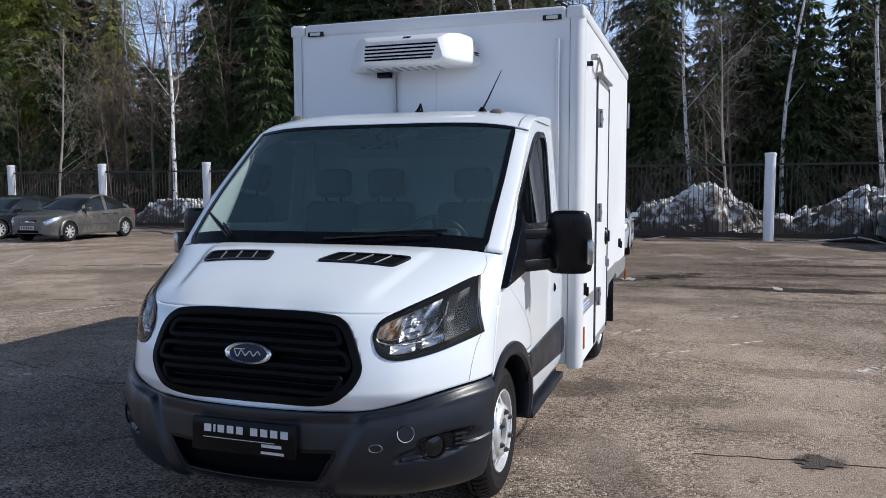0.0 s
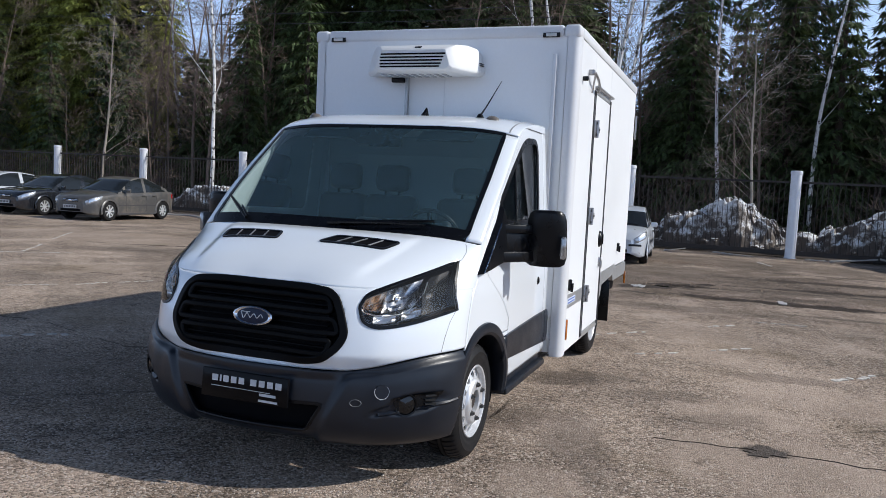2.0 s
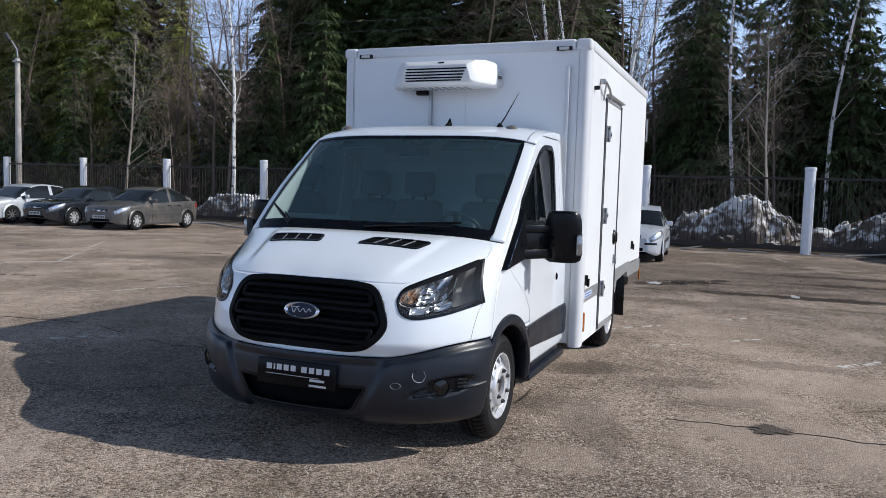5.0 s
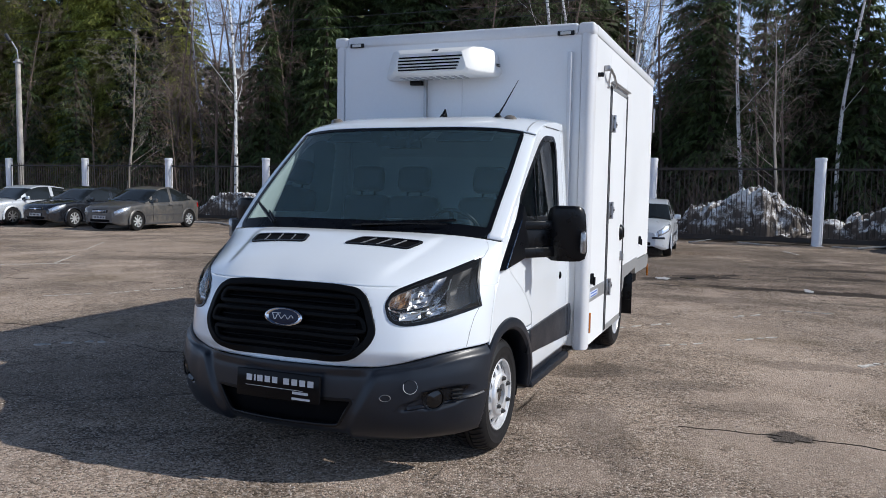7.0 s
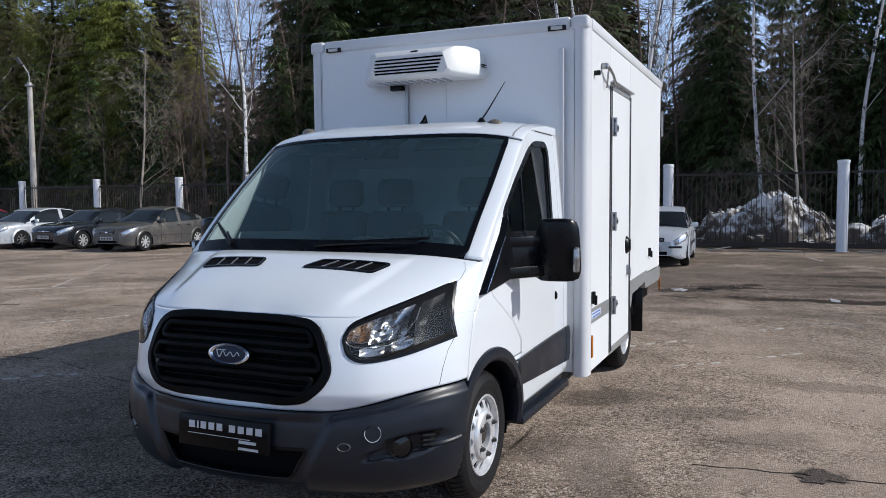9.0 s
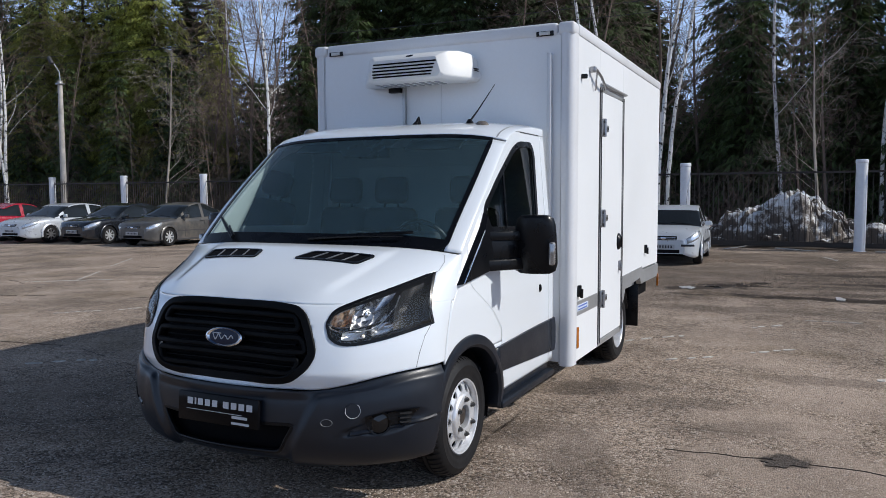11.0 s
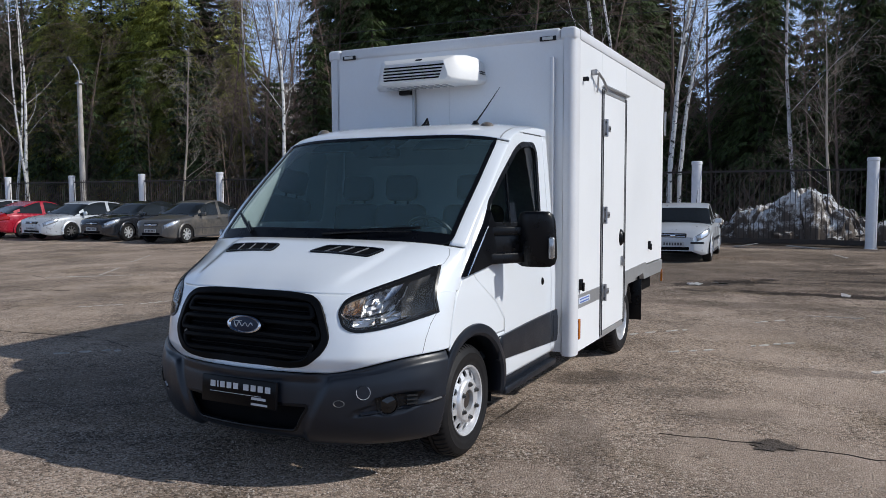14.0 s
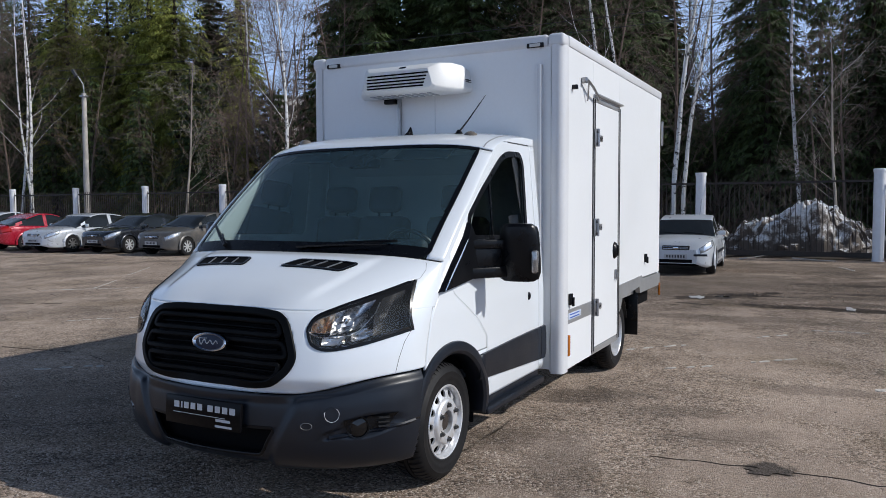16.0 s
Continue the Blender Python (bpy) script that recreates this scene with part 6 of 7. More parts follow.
# ---- heaps of dirty snow behind the fence ----
def snow_heap(x, y, rx, ry, h, seed, label, shoulder=0.62, peak=0.1):
    """A heap of old snow: broad shoulders, a crest, hollows melted into its foot."""
    bm = bmesh.new()
    K, L = 120, 76
    rows = []
    for j in range(L + 1):
        row = []
        for i in range(K + 1):
            u, v = i / K * 2 - 1, j / L * 2 - 1
            e = max(0.0, 1 - (abs(u) ** 2.6 + abs(v) ** 2.2))
            p = Vector((u * rx + seed, v * ry, seed))
            crest = math.exp(-((u - peak) / 0.42) ** 2)
            z = h * (shoulder * min(1, e * 1.6) ** 0.75 + (1 - shoulder) * crest * min(1, e * 2))
            w = Vector((p.x * 1.25, p.y * 1.5, p.z)) + Vector((noise.noise(p * 2.1), noise.noise(p * 2.1 + Vector((7, 0, 0))), 0)) * 0.35
            clod, bit = noise.voronoi(w * 1.5)[0], noise.voronoi(w * 4.2)[0]
            rough = 0.40 * (0.42 - clod[0]) + 0.16 * min(0.3, clod[1] - clod[0]) + 0.17 * (0.42 - bit[0]) + 0.10 * noise.noise(p * 1.1) + 0.05 * noise.noise(p * 11) + 0.03 * noise.noise(p * 24)
            rough *= min(1, (h * 0.64) ** 2)
            z += rough * min(1, e * 3.0)
            row.append(Vector((u * rx + 0.12 * noise.noise(p * 2.4) + 0.06 * noise.noise(p * 7), v * ry + 0.2 * noise.noise(p * 1.9) - 0.55 * rough + 0.06 * noise.noise(p * 8), max(z, -0.05) if e > 0 else -0.05)))
        rows.append(row)
    grid(bm, rows)
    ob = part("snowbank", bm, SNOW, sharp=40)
    ob.matrix_basis = pose(x, y, 0)
    r2 = random.Random(int(seed * 10))
    for i in range(14):
        b2 = bmesh.new()
        bmesh.ops.create_icosphere(b2, subdivisions=3, radius=1.0)
        sz = r2.uniform(0.08, 0.28)
        for v in b2.verts:
            q = v.co * 1.6 + Vector((seed, i, 0))
            v.co = Vector((v.co.x * sz * 1.3, v.co.y * sz, v.co.z * sz * 0.75)) * (1 + 0.45 * noise.noise(q) + 0.25 * noise.noise(q * 2.7))
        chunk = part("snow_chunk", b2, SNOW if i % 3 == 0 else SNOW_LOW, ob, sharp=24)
        chunk.location = (r2.uniform(-0.9, 0.9) * rx, -ry * r2.uniform(0.6, 0.98), r2.uniform(0.0, 0.25))
    return tagged(ob, label, "snow heap", group="snow along the fence")


snow_heap(1.85, 24.2, 2.45, 1.3, 1.68, 3.0, "tall heap of dirty melting snow behind the fence", 0.58, 0.10)
snow_heap(6.5, 24.2, 2.0, 1.3, 1.5, 8.2, "rounded heap of old dirty snow behind the fence", 0.60, 0.25)
snow_heap(4.5, 24.3, 0.9, 1.0, 0.75, 5.5, "low dirty snow lump behind the fence", 0.7, 0.0)
snow_heap(-1.5, 24.5, 1.4, 1.1, 1.05, 14.1, "low dirty snow lump behind the fence", 0.7, 0.3)
snow_heap(-18.5, 25.0, 3.2, 1.2, 1.15, 21.7, "long low bank of grey snow behind the fence", 0.75, -0.2)
snow_heap(-13.0, 25.0, 3.0, 1.2, 1.0, 27.7, "long low bank of grey snow behind the fence", 0.75, 0.2)


# ---- parked cars: a lofted shell, glass house, wheels, lamps ----
def car(name, label, paint, x, y, turn, length=4.4, width=1.75, height=1.46, wheelbase=2.62, kind="sedan", dark_wheels=False, bright=False, slats=2, strips=False):
    """Front at local -y, length along y; returns the thing."""
    th = root(name, label, "car", pose(x, y, 0, 0, 0, turn), group="parked cars")
    L, W, H = length, width / 2, height
    belt = 0.64 * H
    fa = (L - wheelbase) * 0.47
    ra = fa + wheelbase
    # stations along the length: y, bottom z, top z of the lower body, half width
    tail_top = belt + 0.10 if kind == "sedan" else belt + 0.08
    st = [(0.0, 0.30, 0.56, 0.66), (0.05, 0.22, 0.68, 0.80), (0.18, 0.18, 0.765, 0.90), (0.45, 0.17, 0.835, 0.965), (0.85, 0.17, 0.89, 0.99), (1.15, 0.17, belt + 0.005, 1.0),
          (1.6, 0.17, belt + 0.02, 1.0), (L * 0.5, 0.17, belt + 0.03, 1.0), (L - 1.25, 0.17, belt + 0.06, 1.0), (L - 0.75, 0.17, tail_top, 0.985), (L - 0.25, 0.22, tail_top - 0.01, 0.93), (L - 0.05, 0.28, tail_top - 0.10, 0.84), (L, 0.36, tail_top - 0.22, 0.74)]
    bm = bmesh.new()
    rows = []
    ys = np.concatenate([np.linspace(0, 0.5, 8), np.linspace(0.55, L - 0.55, 60), np.linspace(L - 0.5, L, 8)])
    arr = np.array(st)
    fine = np.linspace(-0.6, L + 0.6, 400)
    kern = np.hanning(21) / np.hanning(21).sum()
    soft = [np.convolve(np.interp(fine, arr[:, 0], arr[:, i]), kern, "same") for i in (1, 2, 3)]
    for yy in ys:
        zb, zt, w = (float(np.interp(yy, fine, soft[i])) for i in range(3))
        w *= W * (0.80 + 0.20 * math.sqrt(min(1.0, min(yy, L - yy) / 0.30)))
        row = []
        for sgn, seq in ((-1, range(14)), (1, range(13, -1, -1))):
            for q in seq:
                fx, fz = ((0.90, 0.0), (0.97, 0.05), (0.98, 0.15), (0.985, 0.26), (0.992, 0.38), (1.0, 0.50), (1.003, 0.60), (0.995, 0.70), (0.985, 0.80), (0.965, 0.90), (0.93, 0.955), (0.86, 0.99), (0.62, 1.02), (0.30, 1.035))[q]
                row.append(Vector((sgn * w * fx, yy, zb + (zt - zb) * fz)))
        rows.append(row)
    shell = [list(r) for r in rows]

    def on_shell(yy, q, sx, off=0.006):
        """A point of the flank: q runs from the sill (0) to the middle of the top (13)."""
        i = float(np.interp(yy, ys, range(len(ys))))
        i0 = min(int(i), len(ys) - 2)
        k0 = min(int(q), 12)
        pick = (lambda r, k: shell[r][k]) if sx < 0 else (lambda r, k: shell[r][27 - k])
        p = pick(i0, k0).lerp(pick(i0 + 1, k0), i - i0).lerp(pick(i0, k0 + 1).lerp(pick(i0 + 1, k0 + 1), i - i0), q - k0)
        return p + Vector((sx * 0.7, -0.5 if yy < L / 2 else 0.5, 0.35)).normalized() * off

    grid(bm, rows)
    bm.faces.new([bm.verts.new(v) for v in rows[0]])
    bm.faces.new([bm.verts.new(v) for v in rows[-1]])
    for wy in (fa, ra):
        ring = [(wy + 0.345 * math.cos(a), 0.31 + 0.345 * math.sin(a)) for a in np.linspace(0, 6.283, 48)[:-1]]
        cut_clean(bm, lambda c: abs(c.x) > W * 0.62 and math.hypot(c.y - wy, c.z - 0.31) < 0.345, ring, lambda c: (c.y, c.z), lambda co, y, z: Vector((co.x, y, z)))
    body = part("body", bm, paint, th, sharp=50)
    # glass house
    gy = [(1.12, belt - 0.02, belt + 0.0), (1.95, H - 0.07, belt), (2.35, H, belt), (2.75, H - 0.005, belt), (L - 1.35, H - 0.08, belt), (L - (0.62 if kind == "sedan" else 0.28), tail_top - 0.01, belt)]
    garr = np.array(gy)
    bm = bmesh.new()
    rows = []
    gys = np.linspace(1.12, gy[-1][0], 44)
    kern2 = np.hanning(41) / np.hanning(41).sum()
    soft_roof = np.convolve(np.interp(fine, garr[:, 0], garr[:, 1]), kern2, "same")
    for yy in gys:
        zt = float(np.interp(yy, fine, soft_roof))
        zt += 0.02 * math.sin(math.pi * (yy - 1.12) / (gy[-1][0] - 1.12))
        k = (zt - belt) / (H - belt)
        wt = W * (0.90 - 0.17 * k)
        wb = W * 0.93
        row = []
        for sgn, seq in ((-1, (0, 1, 2, 3, 4)), (1, (4, 3, 2, 1, 0))):
            for q in seq:
                fx, fz = ((0, 0.0), (0.5, 0.5), (0.9, 0.9), (1.0, 0.97), (1.4, 1.0))[q]
                xx = wb + (wt - wb) * min(fx, 1.0)
                if q == 3:
                    xx *= 0.97
                if q == 4:
                    xx = wt * 0.5
                row.append(Vector((sgn * xx, yy, belt - 0.03 + (zt - belt + 0.03) * fz)))
        rows.append(row)
    grid(bm, rows)
    roof_y0, roof_y1 = 1.88, L - 1.42 if kind == "sedan" else L - 1.0
    pillars = (1.12 + 0.86, (1.95 + L - 1.5) / 2 + 0.15, L - 1.30)
    for f in bm.faces:
        c = f.calc_center_median()
        top = float(np.interp(c.y, fine, soft_roof))
        side_face = abs(f.normal.x) > 0.6 or abs(c.x) > W * 0.60 and c.z < top - 0.05
        if side_face:
            edge = c.z > top - 0.075 or min(abs(c.y - p) for p in pillars[1:2]) < 0.06 or c.y > gy[-1][0] - 0.42 or c.y < 1.40
            f.material_index = 0 if edge else 1
        else:
            f.material_index = 0 if roof_y0 < c.y < roof_y1 else 1
    part("cabin", bm, [paint, CARGLASS], th, "painted roof over dark glass")
    # wheels
    for sx in (-1, 1):
        for wy in (fa, ra):
            m = Matrix.Translation((sx * (W - 0.11), wy, 0.31)) @ Matrix.Rotation(0 if sx > 0 else math.pi, 4, "Z")
            bm = bmesh.new()
            add_lathe(bm, [(0.20, -0.1), (0.29, -0.1), (0.31, -0.08), (0.31, 0.08), (0.29, 0.1), (0.20, 0.1)], m, 28)
            wh = part("wheel", bm, RUBBER, th, "road wheel")
            bm = bmesh.new()
            add_lathe(bm, [(0.21, 0.095), (0.195, 0.10), (0.185, 0.05)], m, 28)
            for k in range(8):
                a = 2 * math.pi * k / 8
                add_box(bm, m @ Vector((0.085, 0.11 * math.cos(a), 0.11 * math.sin(a))), (0.02, 0.19, 0.045), (m.to_3x3() @ Matrix.Rotation(a, 3, "X")).to_4x4(), 0.004, 1)
            add_lathe(bm, [(0.0, 0.10), (0.05, 0.098), (0.06, 0.08)], m, 14)
            part("rim", bm, STEEL if dark_wheels else SILVER, wh)
            bm = bmesh.new()
            add_lathe(bm, [(0.0, 0.03), (0.20, 0.02)], m, 20)
            part("brake_disc", bm, DEEP, wh)
            bm = bmesh.new()
            grid(bm, [[Vector((sx * xx, wy - 0.345 * math.cos(a), 0.31 + 0.345 * math.sin(a))) for a in np.linspace(-0.3, math.pi + 0.3, 18)] for xx in (W * 0.55, W * 0.96)])
            part("wheel_arch", bm, DEEP, th)
            bm = bmesh.new()
            grid(bm, [[Vector((sx * (W * f + o), wy - r * math.cos(a), 0.31 + r * math.sin(a))) for a in np.linspace(-0.25, math.pi + 0.25, 26)] for r, f, o in ((0.335, 0.90, 0.0), (0.335, 1.0, 0.004), (0.345, 1.0, 0.010), (0.375, 0.998, 0.008), (0.40, 0.985, 0.0))])
            part("arch_lip", bm, paint, th)
        # lamps, mirror, door lines, sill
        bm = bmesh.new()
        grid(bm, [[on_shell(0.035 + t * (0.50 - 0.10 * (1 - k)), 6.5 + 3.5 * k * (1 - 0.40 * t) + 1.3 * t, sx, 0.008 + 0.012 * math.sin(math.pi * k)) for t in np.linspace(0, 1, 9)] for k in np.linspace(0, 1, 7)])
        light = part("headlight", bm, CARLAMP, th, "clear headlight", solid=0.012)
        bm = bmesh.new()
        grid(bm, [[on_shell(0.09 + t * 0.20, 7.4 + 1.9 * k + 0.5 * t, sx, 0.024) for t in np.linspace(0, 1, 5)] for k in np.linspace(0, 1, 4)])
        part("reflector", bm, REFLECT, light)
        bm = bmesh.new()
        grid(bm, [[on_shell(L - 0.02 - t * 0.34, 6.6 + 3.6 * k, sx, 0.008) for t in np.linspace(0, 1, 7)] for k in np.linspace(0, 1, 6)])
        part("tail_light", bm, REDLENS, th, "red tail light", solid=0.012)
        bm = bmesh.new()
        add_box(bm, (sx * (W + 0.07), 1.52, belt + 0.07), (0.16, 0.09, 0.12), None, 0.03, 2)
        part("door_mirror", bm, paint, th)
        bm = bmesh.new()
        for yy in (1.50, pillars[1], L - 1.22):
            add_box(bm, (sx * (W * 0.998), yy, 0.56), (0.006, 0.010, belt - 0.40))
        add_box(bm, (sx * (W * 0.985), (fa + ra) / 2, 0.215), (0.02, wheelbase - 0.75, 0.05))
        add_box(bm, (sx * (W * 0.999), (fa + ra) / 2, 0.50), (0.012, wheelbase - 0.8, 0.03))
        part("door_seams", bm, SEAMS, th)
        for yy in (pillars[1] - 0.12, L - 1.35):
            bm = bmesh.new()
            add_box(bm, (sx * (W + 0.012), yy, belt - 0.09), (0.03, 0.17, 0.03), None, 0.008, 1)
            part("door_handle", bm, paint, th)
        if bright:
            bm = bmesh.new()
            add_tube(bm, [Vector((sx * W * 0.945, yy, belt - 0.005)) for yy in np.linspace(1.42, gy[-1][0] - 0.3, 12)], 0.012, 5)
            part("window_trim", bm, CHROME, th)
        if strips:
            bm = bmesh.new()
            add_box(bm, (sx * (W + 0.004), (fa + ra) / 2, 0.50), (0.025, wheelbase - 0.78, 0.07), None, 0.008, 1)
            part("rub_strip", bm, PLASTIC, th)
            bm = bmesh.new()
            add_box(bm, (sx * W * 0.66, -0.006, 0.475), (0.30, 0.05, 0.05), Matrix.Rotation(radians(sx * 14), 4, "Z"), 0.012, 2)
            part("bumper_strip", bm, PLASTIC, th)
    bm = bmesh.new()
    add_box(bm, (0, 0.030, 0.635), (0.62, 0.06, 0.11), Matrix.Rotation(radians(-15), 4, "X"), 0.02, 2)
    grille_ = part("grille", bm, BLACK, th)
    for i in range(slats):
        bm = bmesh.new()
        add_box(bm, (0, -0.001, 0.635 + 0.04 * (i - (slats - 1) / 2)), (0.56, 0.03, 0.013), Matrix.Rotation(radians(-15), 4, "X"), 0.004, 1)
        part("grille_slat", bm, CHROME, grille_)
    bm = bmesh.new()
    add_lathe(bm, [(0.0, 0.01), (0.035, 0.006), (0.045, 0.0)], Matrix.Translation((0, -0.017, 0.635)) @ Matrix.Rotation(radians(-90), 4, "Z") @ Matrix.Diagonal((1, 1.3, 0.8, 1)), 16)
    part("badge", bm, CHROME, grille_)
    for x0, x1 in ((-0.60, 0.0), (0.05, 0.62)):
        bm = bmesh.new()
        add_tube(bm, [(x0 * W, 1.22, belt + 0.09), (x1 * W, 1.17, belt + 0.05)], 0.011, 5)
        part("wiper", bm, BLACK, th)
    if kind == "hatch":
        bm = bmesh.new()
        add_tube(bm, [(W * 0.35, 2.3, H + 0.0), (W * 0.35, 2.72, H + 0.42)], [0.006, 0.003], 5)
        part("aerial", bm, BLACK, th)
    bm = bmesh.new()
    add_box(bm, (0, 0.012, 0.33), (W * 0.9, 0.04, 0.09), None, 0.02, 2)
    part("lower_intake", bm, DEEP, th)
    bm = bmesh.new()
    add_box(bm, (0, -0.025, 0.44), (0.52, 0.012, 0.112), None, 0.003, 1)
    pl = part("number_plate", bm, PLATEW, th, "white number plate with dark bars")
    bm = bmesh.new()
    for i in range(7):
        add_box(bm, (-0.19 + 0.063 * i, -0.033, 0.44), (0.036, 0.004, 0.06))
    part("plate_print", bm, SEAMS, pl)
    bm = bmesh.new()
    add_box(bm, (0, L / 2, 0.24), (W * 1.7, L - 1.0, 0.10))
    part("underbody", bm, DEEP, th)
    return th


CARGLASS = mat("dark_car_glass", (0.014, 0.017, 0.019), 0.04, vary=0.02, spec=0.4, rough_vary=0.015)
CARLAMP = mat("car_headlamp", (0.50, 0.52, 0.54), 0.18, 0.5, coat=1.0)
REDLENS = mat("red_lens", (0.35, 0.01, 0.01), 0.2)
PLATEW = mat("plate_white", (0.48, 0.48, 0.48), 0.5)
P_SILVER = mat("silver_car_paint", (0.60, 0.63, 0.67), 0.34, 0.35, vary=0.04, coat=0.6, dirt=(0.30, 0.28, 0.25), dirt_amount=0.06)
P_BEIGE = mat("dusty_grey_beige_paint", (0.085, 0.083, 0.082), 0.38, 0.25, vary=0.06, coat=0.5, dirt=(0.28, 0.24, 0.19), dirt_amount=0.5)
P_BLACK = mat("black_car_paint", (0.016, 0.018, 0.023), 0.22, 0.2, vary=0.05, coat=1.0)
P_PALE = mat("pale_silver_car_paint", (0.55, 0.58, 0.62), 0.32, 0.35, vary=0.03, coat=0.7)
P_GREEN = mat("grey_green_car_paint", (0.16, 0.20, 0.21), 0.32, 0.3, vary=0.05, coat=0.6)
P_RED = mat("red_car_paint", (0.36, 0.012, 0.030), 0.28, 0.1, vary=0.05, coat=0.8)

car("parked_car", "dusty dark grey hatchback parked by the fence", P_BEIGE, -17.36, 15.15, 3, 4.22, 1.76, 1.43, 2.60, "hatch")
car("parked_car", "black hatchback parked beside the dusty grey one", P_BLACK, -20.36, 15.25, 1.5, 4.42, 1.80, 1.40, 2.68, "hatch", bright=True, slats=1)
car("parked_car", "pale silver sedan parked in the row", P_PALE, -22.93, 14.75, 1.5, 4.76, 1.82, 1.40, 2.71, bright=True, dark_wheels=True, slats=3)
car("parked_car", "red hatchback parked in the row", P_RED, -25.55, 19.2, 178, 4.30, 1.78, 1.40, 2.64, "hatch", True)
car("parked_car", "white sedan at the far end of the row", P_PALE, -29.3, 15.3, -2, 4.40, 1.76, 1.45, 2.62)
car("parked_car", "small silver hatchback parked near the fence", P_SILVER, -0.40, 15.35, 3.2, 4.05, 1.67, 1.37, 2.44, "hatch", strips=True)
car("parked_car", "grey-green car parked by the fence", P_GREEN, 7.80, 18.9, 0, 4.40, 1.76, 1.45, 2.62)


# ---- woods behind the fence ----
def spruce_mesh(seed, height, base, needles, sparse=1.0):
    """A spruce: trunk and whorls of drooping boughs; returns the two bmeshes of trunk and crown."""
    rnd = random.Random(seed)
    trunk = bmesh.new()
    add_tube(trunk, [(0, 0, -0.3), (0.03, 0, height * 0.4), (0, 0.04, height * 0.8), (0, 0, height)], [0.20, 0.15, 0.07, 0.01], 8)
    vs, fs = [], []

    def blade(p, d, up, w, l):
        s = d.cross(up)
        if s.length < 1e-4:
            return
        s = s.normalized() * w
        i = len(vs)
        vs.extend((p - s, p + s, p + d * l))
        fs.append((i, i + 1, i + 2))

    z = base
    while z < height - 0.2:
        k = (z - base) / (height - base)
        reach = (0.35 + (height * 0.175) * (1 - k) ** 0.85) * rnd.uniform(0.75, 1.15)
        n = 6 if k < 0.8 else 4
        a0 = rnd.uniform(0, 6.28)
        for i in range(n):
            if rnd.random() > sparse:
                continue
            a = a0 + 6.283 * i / n + rnd.uniform(-0.35, 0.35)
            r = reach * rnd.uniform(0.65, 1.12)
            out = Vector((math.cos(a), math.sin(a), 0))
            side = Vector((-math.sin(a), math.cos(a), 0))
            steps = max(3, int(r / 0.22))
            p = Vector((0, 0, z))
            droop = 0.25 + 0.35 * (1 - k)
            pts = []
            for j in range(steps + 1):
                t = j / steps
                q = p + out * r * t + Vector((0, 0, r * (0.10 * math.sin(t * 3.1) - droop * t * t * 0.75 + 0.14 * t ** 4)))
                pts.append(q)
            add_tube(trunk, [pts[0], pts[len(pts) // 2], pts[-1]], [0.028, 0.016, 0.004], 3, False)
            for j in range(1, steps + 1):
                t = j / steps
                spread_w = r * 0.36 * (1 - 0.75 * t) + 0.10
                d = (pts[j] - pts[j - 1]).normalized()
                for m in range(needles if z < 14.0 else needles // 3):
                    sg = rnd.choice((-1, 1))
                    w = rnd.random()
                    q = pts[j] + side * sg * spread_w * w * 0.7 + Vector((0, 0, -0.22 * w * rnd.random() * r * 0.3 + rnd.uniform(-0.06, 0.05)))
                    dd = (d * rnd.uniform(0.3, 1.0) + side * sg * rnd.uniform(0.2, 0.9) + Vector((0, 0, rnd.uniform(-0.95, 0.10)))).normalized()
                    blade(q, dd, Vector((rnd.uniform(-0.6, 0.6), rnd.uniform(-0.6, 0.6), 1)), rnd.uniform(0.026, 0.060), rnd.uniform(0.18, 0.44))
        z += 0.30 + 0.18 * rnd.random()
    for i in range(60):
        blade(Vector((0, 0, height - 0.9 * rnd.random())), Vector((rnd.uniform(-1, 1), rnd.uniform(-1, 1), rnd.uniform(0.1, 1))).normalized(), Vector((0.3, 0.2, 1)), 0.03, 0.25)
    me = bpy.data.meshes.new("crown")
    me.from_pydata([tuple(v) for v in vs], [], fs)
    return trunk, me


def add_spruce(seed, height, base, needles, mat_c, label, sparse=1.0):
    trunk, me = spruce_mesh(seed, height, base, needles, sparse)
    th = root("spruce_tree", label, "tree", group="woods behind the fence")
    part("trunk", trunk, BARK, th)
    me.materials.append(mat_c)
    c = new("crown", me)
    c.parent = th
    return th


